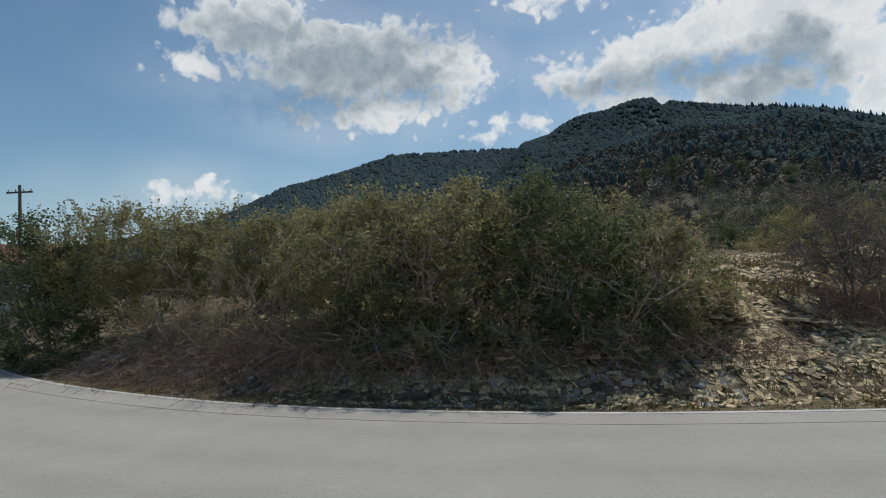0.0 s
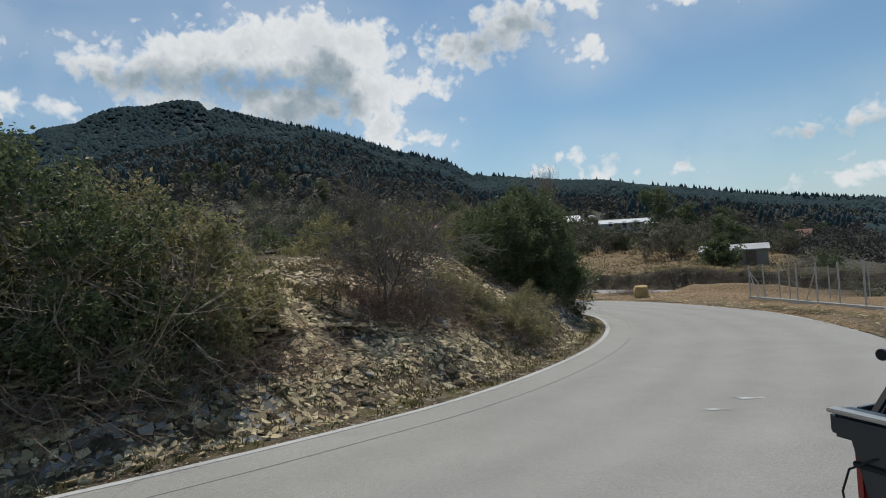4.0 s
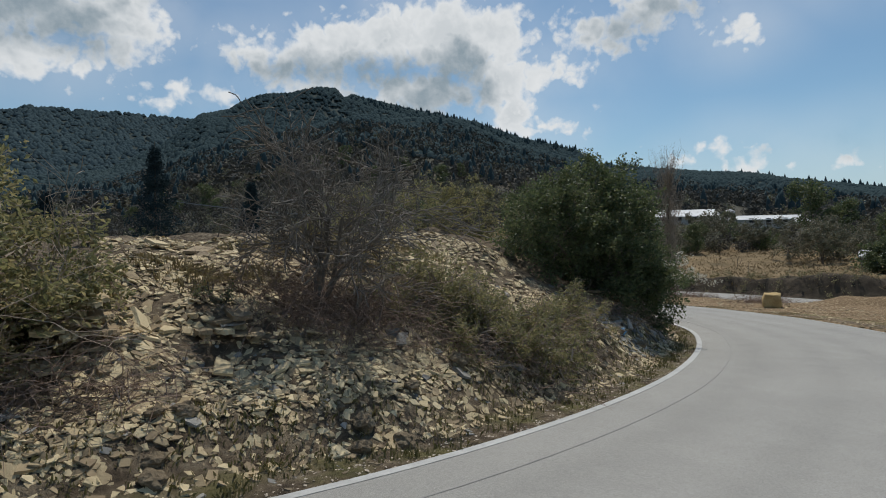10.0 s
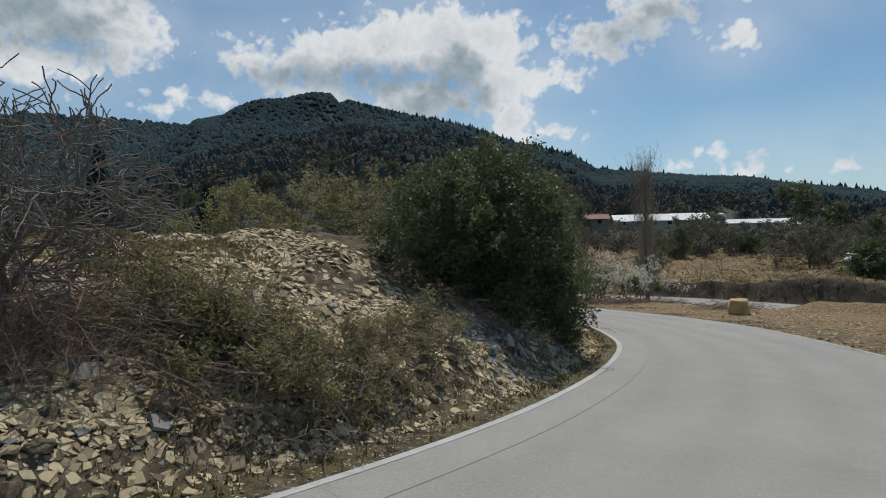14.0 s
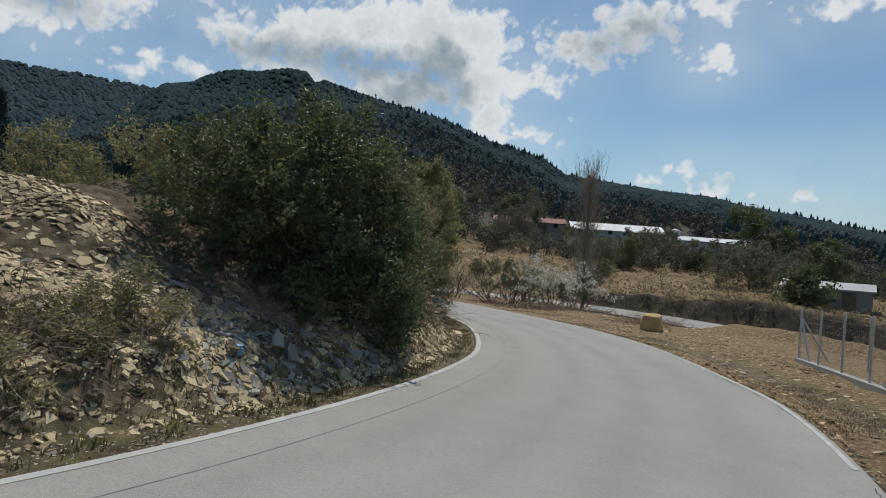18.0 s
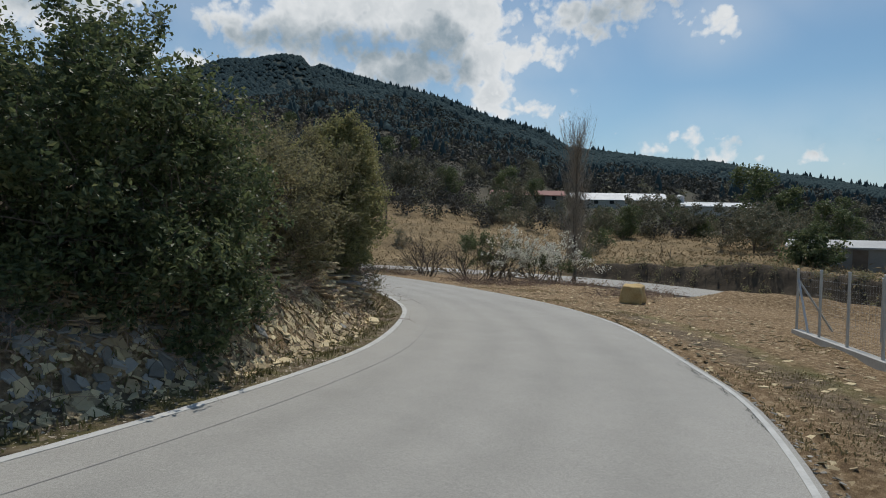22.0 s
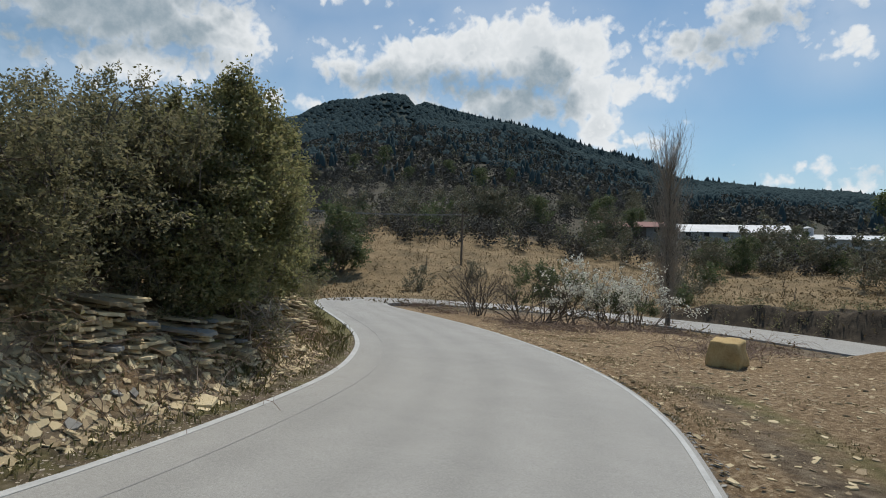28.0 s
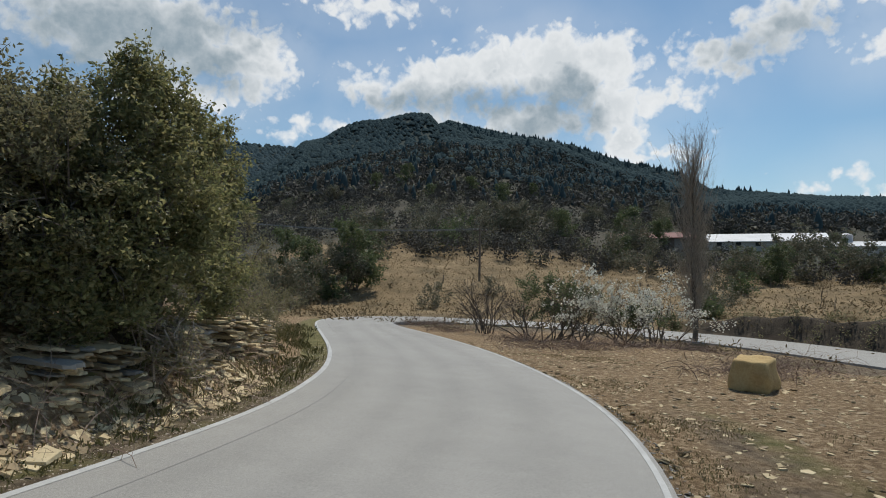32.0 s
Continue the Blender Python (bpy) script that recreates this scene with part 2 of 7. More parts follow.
M_HEDGE = material("hedge_leaf", [(0.115, 0.128, 0.066), (0.21, 0.212, 0.098), (0.32, 0.285, 0.138), (0.42, 0.335, 0.185)], 0.55, 0.9, 8, 0, 30, 0.6, 0.4, 0, 0.55)
M_OLIVE = material("dry_shrub_leaf", [(0.135, 0.135, 0.076), (0.235, 0.22, 0.12), (0.355, 0.305, 0.175)], 0.6, 1.2, 8, 0, 30, 0.6, 0.3, 0, 0.5)
M_TWIG = material("grey_brown_twig", [(0.17, 0.135, 0.105), (0.30, 0.25, 0.195), (0.42, 0.355, 0.295)], 0.85, 2, 20, 0, 30, 0.6)
M_BRAMBLE = material("dry_bramble", [(0.13, 0.088, 0.066), (0.24, 0.17, 0.13), (0.36, 0.27, 0.21)], 0.85, 2, 20, 0, 30, 0.6)
M_THORN = material("grey_thorn_twig", [(0.10, 0.085, 0.07), (0.17, 0.15, 0.125), (0.25, 0.22, 0.19)], 0.85, 2, 20, 0, 30, 0.5)
M_BARK = material("grey_bark", [(0.07, 0.055, 0.045), (0.14, 0.115, 0.09), (0.20, 0.17, 0.14)], 0.9, 4, 30, 0.8, 40)
M_BLOSSOM = material("white_blossom", [(0.50, 0.48, 0.38), (0.70, 0.68, 0.58), (0.85, 0.83, 0.75)], 0.7, 2, 12, 0, 30, 0.6, 0.3, 0, 0.3)
# dark conifer green with a bluish tint of distance haze painted in
M_FOREST = material("haze_tinted_conifer", [(0.038, 0.058, 0.064), (0.048, 0.070, 0.075), (0.060, 0.082, 0.083)], 1.0, 0.012, 0.09, 0, 30, 0.18, 0.0)
M_SCRUB = material("far_scrub", [(0.085, 0.084, 0.072), (0.115, 0.108, 0.092), (0.145, 0.132, 0.112), (0.17, 0.153, 0.13)], 0.95, 0.02, 0.2, 0, 30, 0.2, 0.05)
M_DRYGRASS = material("dry_grass_field", [(0.17, 0.125, 0.068), (0.245, 0.182, 0.10), (0.31, 0.235, 0.135)], 0.95, 0.08, 1.5, 0.6, 3)
M_GRASS = material("verge_grass", [(0.085, 0.088, 0.032), (0.18, 0.165, 0.07), (0.34, 0.28, 0.15)], 0.8, 1.5, 9, 0, 30, 0.7, 0.3, 0, 0.3)
M_STRAW = material("dry_straw", [(0.15, 0.125, 0.06), (0.27, 0.22, 0.115), (0.40, 0.33, 0.19)], 0.85, 1.5, 9, 0, 30, 0.7, 0.3, 0, 0.3)
M_STEEL = material("galvanised_steel", [(0.42, 0.42, 0.41), (0.55, 0.55, 0.54)], 0.5, 6, 40, 0.1, 60, 0, 0.5, 0.5)
M_CONCRETE = material("concrete", [(0.36, 0.35, 0.32), (0.50, 0.49, 0.46)], 0.9, 2, 25, 0.4, 50)
M_WALL = material("pale_render", [(0.38, 0.37, 0.34), (0.50, 0.48, 0.44)], 0.9, 0.6, 8, 0.2, 20)
M_GREYWALL = material("bare_block_wall", [(0.20, 0.195, 0.18), (0.30, 0.29, 0.27)], 0.9, 0.8, 8, 0.3, 20)
M_METALROOF = material("sheet_metal_roof", [(0.26, 0.27, 0.28), (0.40, 0.41, 0.42)], 0.65, 0.5, 8, 0.1, 20, 0, 0.5, 0.3)
M_WHITEROOF = material("white_sheet_roof", [(0.42, 0.43, 0.43), (0.62, 0.63, 0.63), (0.72, 0.73, 0.73)], 0.6, 0.25, 4, 0.1, 20, 0, 0.4)
M_TILEROOF = material("terracotta_roof", [(0.15, 0.08, 0.058), (0.24, 0.13, 0.092)], 0.85, 0.6, 8, 0.4, 15)
M_REDROOF = material("dull_red_metal_roof", [(0.15, 0.05, 0.042), (0.22, 0.075, 0.062)], 0.7, 0.4, 8, 0.1, 20)
M_DARK = material("dark_opening", [(0.02, 0.02, 0.02), (0.035, 0.035, 0.035)], 0.6)
M_FIELD = material("field_bush_leaf", [(0.078, 0.092, 0.062), (0.135, 0.140, 0.09), (0.215, 0.195, 0.13), (0.28, 0.24, 0.175)], 0.6, 0.9, 8, 0, 30, 0.6, 0.3, 0, 0.28)
M_BOULDER = material("yellow_boulder", [(0.34, 0.22, 0.09), (0.50, 0.355, 0.16), (0.58, 0.45, 0.24)], 0.9, 2.5, 18, 0.8, 20)
M_PAINT = material("dark_blue_grey_paint", [(0.030, 0.034, 0.040), (0.045, 0.050, 0.057)], 0.3, 3, 30, 0, 30, 0, 0.5, 0.2)
M_CHROME = material("dull_bumper_metal", [(0.42, 0.40, 0.36), (0.55, 0.53, 0.50)], 0.35, 5, 30, 0.1, 40, 0, 0.5, 0.7)
M_RUBBER = material("black_rubber", [(0.018, 0.018, 0.018), (0.03, 0.03, 0.03)], 0.8, 4, 30, 0.2, 60)
M_WIRE = material("fence_wire", [(0.20, 0.20, 0.20), (0.32, 0.32, 0.32)], 0.5, 5, 20, 0, 30, 0, 0.5, 0.5)
M_WOOD = material("weathered_pole_wood", [(0.11, 0.085, 0.065), (0.19, 0.155, 0.125)], 0.9, 2, 20, 0.4, 40)
# the valley's haze is part of this blue-green base colour
M_FARHILL = material("haze_tinted_far_hill", [(0.055, 0.075, 0.085), (0.075, 0.10, 0.115)], 1.0, 0.002, 0.02, 0, 30, 0, 0.0)
# pale blue here is the air's haze, painted as the mountains' base colour
M_HAZEHILL = material("haze_blue_mountain", [(0.17, 0.26, 0.34), (0.20, 0.30, 0.385)], 1.0, 0.001, 0.01, 0, 30, 0, 0.0)
M_BLUEBAG = material("blue_plastic", [(0.10, 0.25, 0.42), (0.22, 0.42, 0.60)], 0.4, 8, 30, 0.3, 40)

# ---- helpers for building ----
def mesh_of(name, verts, faces, mat, smooth=False):
    me = bpy.data.meshes.new(name)
    if isinstance(faces, np.ndarray):
        faces = (faces,)
    if isinstance(faces, tuple):
        # arrays of faces with one number of corners each
        co = np.ascontiguousarray(verts, np.float32).reshape(-1, 3)
        corners = np.concatenate([np.asarray(f).ravel() for f in faces]).astype(np.int32)
        counts = np.concatenate([np.full(len(f), f.shape[1]) for f in faces])
        me.vertices.add(len(co))
        me.vertices.foreach_set("co", co.ravel())
        me.loops.add(len(corners))
        me.loops.foreach_set("vertex_index", corners)
        me.polygons.add(len(counts))
        me.polygons.foreach_set("loop_start", np.r_[0, np.cumsum(counts)[:-1]].astype(np.int32))
        me.update(calc_edges=True)
    else:
        me.from_pydata([tuple(v) for v in verts] if not isinstance(verts, np.ndarray) else verts.tolist(), [], faces)
    for m in mat if isinstance(mat, (list, tuple)) else (mat,):
        me.materials.append(m)
    if smooth:
        me.shade_smooth()
    else:
        me.shade_flat()
    return me


def thing(name, me, label, category, group="", kind="", parent=None):
    ob = new(name, me)
    if parent is not None:
        ob.parent = parent
    if label or category:
        tagged(ob, label, category, group, kind)
    return ob


def part(name, bm, mat, parent, label="", smooth=False):
    me = bpy.data.meshes.new(name)
    bm.to_mesh(me)
    bm.free()
    me.materials.append(mat)
    if smooth:
        me.shade_smooth()
    ob = new(name, me)
    ob.parent = parent
    if label:
        tagged(ob, label)
    return ob


def box(bm, x0, y0, z0, x1, y1, z1, bevel=0.0):
    r = bmesh.ops.create_cube(bm, size=1.0, matrix=Matrix.LocRotScale(((x0 + x1) / 2, (y0 + y1) / 2, (z0 + z1) / 2), None, (x1 - x0, y1 - y0, z1 - z0)))
    if bevel:
        edges = list({e for v in r["verts"] for e in v.link_edges})
        bmesh.ops.bevel(bm, geom=edges, offset=bevel, segments=2, affect="EDGES")
    return bm


def boxed(x0, y0, z0, x1, y1, z1, bevel=0.0):
    return box(bmesh.new(), x0, y0, z0, x1, y1, z1, bevel)


def rod(bm, a, b, r0, r1=None, sides=6):
    a, b = Vector(a), Vector(b)
    m = Matrix.Translation((a + b) / 2) @ (b - a).to_track_quat("Z", "Y").to_matrix().to_4x4()
    bmesh.ops.create_cone(bm, cap_ends=True, segments=sides, radius1=r0, radius2=r0 if r1 is None else r1, depth=(b - a).length, matrix=m)
    return bm


# ---- the lie of the land ----
def plane(x, y):
    return -0.0282 * x - 0.0145 * y


LEFT = [(-60, 62), (-30, 33), (-18, 21), (-9.3, 12.4), (-6.9, 10.5), (-4.7, 9.2), (-3.1, 8.45), (-1.5, 7.95), (0, 7.65), (1.4, 7.45), (2.8, 7.35), (4.2, 7.34), (5.5, 7.34), (7.01, 7.55), (8.41, 7.88), (9.82, 8.31), (11.62, 9), (13.22, 9.8), (15.03, 10.88), (16.68, 12.09), (18.24, 13.45), (19.54, 15.09), (20.64, 16.71), (21.49, 18.11), (22.25, 19.8), (23.2, 22.69), (23.95, 26.94), (24.57, 33), (25.1, 38.5), (25.9, 43), (27.8, 47), (31, 49.8), (36, 50.3)]
RIGHT = [(-60, 54), (-30, 25), (-20, 14.5), (-13, 8.2), (-7, 4.0), (-2, 2.2), (2, 1.75), (4.5, 1.8), (6.5, 2.1), (8, 2.4), (10.3, 2.95), (13.9, 4.2), (16, 5.4), (17.9, 6.6), (19.4, 7.7),
         (20.8, 8.9), (22.0, 10.4), (23.3, 12.0), (25.15, 14.55), (26.72, 17.95), (27.78, 22), (28.62, 27), (29.0, 33), (29.1, 38), (29.6, 41.5), (31.2, 43.2), (34, 43.6)]
LOWER = [(33.2, 46.8), (38, 46.4), (43, 44.2), (47, 40.5), (49.2, 35.5), (49.9, 30), (49.8, 24), (49.6, 18), (49.8, 12), (51.5, 6), (55, 0), (64, -10), (95, -36)]
BED_ALONG, BED_Z = [0, 0.14, 0.25, 0.5, 0.63, 1], [-1.62, -2.3, -2.55, -2.75, -3.2, -8.0]


def smooth_line(pts, n):
    """An even, rounded line through a few corners."""
    p = np.array(pts, float)
    for _ in range(3):
        q = np.empty((2 * len(p) - 2, 2))
        q[0::2], q[1::2] = 0.75 * p[:-1] + 0.25 * p[1:], 0.25 * p[:-1] + 0.75 * p[1:]
        p = np.vstack([p[:1], q, p[-1:]])
    d = np.r_[0, np.cumsum(np.hypot(*np.diff(p, axis=0).T))]
    t = np.linspace(0, d[-1], n)
    return np.stack([np.interp(t, d, p[:, 0]), np.interp(t, d, p[:, 1])], 1)


BERM_S = smooth_line([(35.6, 17.9), (37.4, 14.0), (39.5, 9.0), (43.0, 4.0), (46.5, -1.0)], 40)
LEFT_S, RIGHT_S, LOWER_S = smooth_line(LEFT, 260), smooth_line(RIGHT, 260), smooth_line(LOWER, 90)
# the same edges carried on along the lower road, to tell the sides of the road apart
LEFT_ALL = smooth_line(LEFT + [(44.5, 47.5), (50, 42.3), (52.6, 36.3), (53.3, 30), (53.1, 18), (53.3, 12), (54.6, 7.5), (58, 2), (67, -8), (98, -33), (140, -90)], 330)
RIGHT_ALL = smooth_line(RIGHT + [(38, 43.2), (41, 41.8), (44, 39), (46, 34.8), (46.6, 30), (46.5, 24), (46.3, 18), (46.4, 11.5), (48.4, 4.5), (52, -2), (61, -12.5), (92, -39), (130, -95)], 330)


def line_distance(x, y, line):
    """Distance to a line, positive on its left, and the place along it from 0 to 1."""
    if x.size < 400:
        a, d = line[:-1], np.diff(line, axis=0)
        qx, qy = x.ravel()[:, None] - a[:, 0], y.ravel()[:, None] - a[:, 1]
        t = np.clip((qx * d[:, 0] + qy * d[:, 1]) / (d ** 2).sum(1), 0, 1)
        ex, ey = qx - t * d[:, 0], qy - t * d[:, 1]
        k = np.argmin(ex * ex + ey * ey, axis=1)
        i = np.arange(x.size)
        ex, ey = ex[i, k], ey[i, k]
        side = np.sign(d[k, 0] * ey - d[k, 1] * ex + 1e-12)
        return (np.hypot(ex, ey) * side).reshape(x.shape), ((k + t[i, k]) / (len(line) - 1)).reshape(x.shape)
    best, sign, along = np.full(x.shape, 1e9), np.ones(x.shape), np.zeros(x.shape)
    n = len(line) - 1
    for k in range(n):
        (ax, ay), (bx, by) = line[k], line[k + 1]
        dx, dy = bx - ax, by - ay
        t = np.clip(((x - ax) * dx + (y - ay) * dy) / (dx * dx + dy * dy), 0, 1)
        px, py = x - ax - t * dx, y - ay - t * dy
        d = np.hypot(px, py)
        near = d < best
        best = np.where(near, d, best)
        sign = np.where(near, np.sign(dx * py - dy * px + 1e-12), sign)
        along = np.where(near, (k + t) / n, along)
    return best * sign, along


def ease(v, lo, hi):
    t = np.clip((v - lo) / (hi - lo), 0, 1)
    return t * t * (3 - 2 * t)


def wobble(x, y, size, seed=0.0):
    """Cheap smooth unevenness between -1 and 1."""
    a, b = x / size + seed, y / size - seed * 1.7
    return (np.sin(a * 1.7 + 1.3 * np.sin(b * 1.1 + seed)) + np.sin(b * 1.9 + 1.7 * np.sin(a * 0.9)) + np.sin((a + b) * 2.7 + seed) * 0.6 + np.sin((a - b) * 4.3) * 0.35) / 2.95


RIDGE_AZ = [-180, -100, -60, -30, 0, 4.5, 7.4, 12, 15.7, 19.3, 20.1, 21, 26.8, 32.8, 37.4, 42.5, 44.6, 51.5, 58, 64.6, 70, 77.4, 80.4, 84, 90, 110, 180]
RIDGE_EL = [3, 1, 1, 2, 7, 9.6, 12.2, 13.3, 14.1, 14.8, 14.2, 14.6, 13.3, 12.1, 10.4, 9.1, 7.7, 6.8, 5.8, 4.6, 3.5, 2.4, 1.7, 1.0, -0.2, -2.5, 1]
BACK_AZ = [-90, -45, -30, -21.4, -15.5, -9.6, -5.3, 1.4, 7.4, 14, 30, 40, 55]
BACK_EL = [0, 1.5, 4.2, 6.5, 9.3, 10.8, 12.2, 12.4, 12.3, 11, 6, 0, -8]


def ground_height(x, y):
    x, y = np.asarray(x, float), np.asarray(y, float)
    dx, dy = x - 12, y - 6
    r, bearing_deg = np.hypot(dx, dy), np.degrees(np.arctan2(dx, dy))
    near = r < 130
    far = np.maximum(plane(x, y), -2.6 + 0 * x)
    z = np.where(r < 60, plane(x, y), far)
    z = np.maximum(z, -4.5)
    # land falling away to the valley on the right
    east = ease(bearing_deg, 66, 84) * (1 - ease(bearing_deg, 150, 178))
    z = z - east * (0.02 * np.clip(r - 22, 0, 330) + 0.5 * ease(r, 14, 24) + 0.05 * np.clip(r - 150, 0, 400)) * (1 - 0.95 * ease(r, 110, 400) * (1 - ease(bearing_deg, 84, 108)))
    # hills
    reach = 560 + 60 * np.sin(np.radians(bearing_deg) * 5)
    u = np.clip((r - 48) / (reach - 48), 0, 1.35)
    rise = np.where(u < 1, u ** 1.15, 1 - (u - 1) * 0.8)
    top = np.tan(np.radians(np.interp(bearing_deg, RIDGE_AZ, RIDGE_EL)) + np.radians(0.55)) * reach + 2
    back = np.tan(np.radians(np.interp(bearing_deg, BACK_AZ, BACK_EL))) * 1000
    ub = np.clip((r - 380) / 620, 0, 1.3)
    hill = np.maximum(top, 0) * rise
    hill = hill + (np.minimum(top, 0) - 8) * ease(r, 250, 560) * (top < 0)
    hill = hill * (1 + 0.16 * wobble(x, y, 60, 2.0) * ease(r, 70, 200) * (1 - ease(u, 0.75, 1.0)))
    z = z + np.maximum(hill, np.where(ub > 0, back * np.where(ub < 1, ub ** 1.3, 2 - ub), -99)) * ease(r, 48, 70)
    z = np.where(r > 900, np.where(r > 1150, np.minimum(z, -20), z), z)
    z = z + 0.25 * wobble(x, y, 7, 1.0) * ease(r, 40, 70)
    if near.any():
        xs, ys = x[near], y[near]
        zl = z[near]
        p = plane(xs, ys)
        sl, al = line_distance(xs, ys, LEFT_ALL)
        sr, ar = line_distance(xs, ys, RIGHT_ALL)
        so, ao = line_distance(xs, ys, LOWER_S)
        # quarry spoil bank on the inside of the bend
        crest = np.interp(xs + 0.35 * np.maximum(ys - 14, 0), [-22, -9, -4, 2, 6, 10, 14, 17, 20, 22, 24, 27, 30], [0.4, 1.1, 1.5, 1.7, 1.95, 2.2, 2.5, 2.3, 1.9, 1.5, 1.2, 0.7, 0.0])
        crest = crest * (1 - ease(ys, 24, 33))
        steep = np.interp(xs, [-10, 4, 14, 17, 22], [4.2, 4.6, 4.4, 3.2, 2.6])
        bank = crest * ease(sl, 0.55 - 0.25 * steep, 0.9 + steep) * ease(sl, 0.45, 1.2)
        bank = bank * (1 + 0.10 * wobble(xs, ys, 0.9, 3.0)) + ease(sl, 0.5, 2) * 0.09 * wobble(xs, ys, 0.45, 5.0)
        bank = bank + ease(sl, 5, 16) * 0.5 * crest * 0.3
        bank = np.where(sl > 0, bank * (1 - ease(sl, 22, 45)), 0)
        zl = zl + bank
        # the road and its shoulders lie on one plane
        on = (sl < 0.5) & (sr > -0.35) & (xs < 36)
        zl = np.where(on, p - np.where(sl > 0.02, 0.014, 0.05), zl)
        # strip between the road and the lower road
        out = np.where(sr < 0, -sr, 0)
        away = np.where(sr < 0, np.abs(line_distance(xs, ys, RIGHT_S)[0]), 0)
        zl = zl - ease(away, 6, 17) * 0.95 * ease(ys, 6, 18) - 0.04 * (out > 0.2)
        zl = zl + 0.05 * wobble(xs, ys, 0.7, 4.0) * ease(out, 0.6, 3) + ease(out, 1, 4) * 0.06 * wobble(xs, ys, 2.2, 7.0)
        # a low berm of pushed-up earth along the far side of the lot
        sb, _ = line_distance(xs, ys, BERM_S)
        zl = zl + (0.62 + 0.15 * wobble(xs, ys, 1.3, 6.0)) * np.exp(-(sb / 1.25) ** 2)
        # the lower road's bed, with an earth cut on its far side
        bed = np.interp(ao, BED_ALONG, BED_Z)
        wide = np.abs(so)
        zl = np.where(wide < 9, zl + (bed - 0.1 - zl) * (1 - np.where(so > 0, ease(wide, 2.9, 4.6), ease(wide, 2.9, 8.0))), zl)
        cut = np.where(so > 0, 1.05 * ease(so, 3.1, 4.3) * (1 - ease(so, 26, 60)) * ease(ao, 0.10, 0.22) * (1 - ease(ao, 0.55, 0.66)), 0)
        zl = zl + cut * (1 + 0.4 * wobble(xs, ys, 3.4, 2.0) + 0.2 * wobble(xs, ys, 1.1, 5.0))
        z = z.copy()
        z[near] = zl
    return z


def ground_at(x, y):
    return float(ground_height(np.array([x]), np.array([y]))[0])


def build_ground():
    radii = np.r_[np.arange(0.5, 34, 0.21), np.arange(34, 64, 0.42), 64 * 1.035 ** np.arange(0, 125)]
    turn = np.radians(np.r_[np.arange(-50, 112, 0.32), np.arange(112, 310, 2.0)])
    rr, tt = np.meshgrid(radii, turn, indexing="ij")
    x, y = 12 + rr * np.sin(tt), 6 + rr * np.cos(tt)
    z = ground_height(x.ravel(), y.ravel())
    n, m = rr.shape
    verts = np.stack([x.ravel(), y.ravel(), z], 1)
    i, j = np.meshgrid(np.arange(n - 1), np.arange(m), indexing="ij")
    k = (j + 1) % m
    faces = np.stack([i * m + j, i * m + k, (i + 1) * m + k, (i + 1) * m + j], -1).reshape(-1, 4)
    verts = np.vstack([verts, [[12, 6, plane(12, 6) - 0.05]]])
    fan = [(len(verts) - 1, (q + 1) % m, q) for q in range(m)]
    me = mesh_of("ground", verts, (faces, np.array(fan)), M_GROUND, True)
    return thing("ground", me, "stony ground with dry soil, grass and scree", "ground", kind="structure")


def ribbon(name, a, b, lift, thick, mat, zfun=plane):
    """A paved strip between two lines of points, with thickness."""
    a, b = np.asarray(a), np.asarray(b)
    across = 29 if name == "road" else 7
    rows = [a + (b - a) * f for f in np.linspace(0, 1, across)]
    n = len(a)
    verts, faces = [], []
    for row in rows:
        verts += [(p[0], p[1], float(zfun(p[0], p[1])) + lift) for p in row]
    for c in range(across - 1):
        faces += [(c * n + k, (c + 1) * n + k, (c + 1) * n + k + 1, c * n + k + 1) for k in range(n - 1)]
    for c, flip in ((0, False), (across - 1, True)):
        base = len(verts)
        verts += [(verts[c * n + k][0], verts[c * n + k][1], verts[c * n + k][2] - thick) for k in range(n)]
        for k in range(n - 1):
            f = (c * n + k, c * n + k + 1, base + k + 1, base + k)
            faces.append(f[::-1] if flip else f)
    return mesh_of(name, verts, faces, mat, False)


def offset_line(line, d):
    t = np.gradient(line, axis=0)
    t /= np.hypot(t[:, 0], t[:, 1])[:, None]
    return line + np.stack([-t[:, 1], t[:, 0]], 1) * d


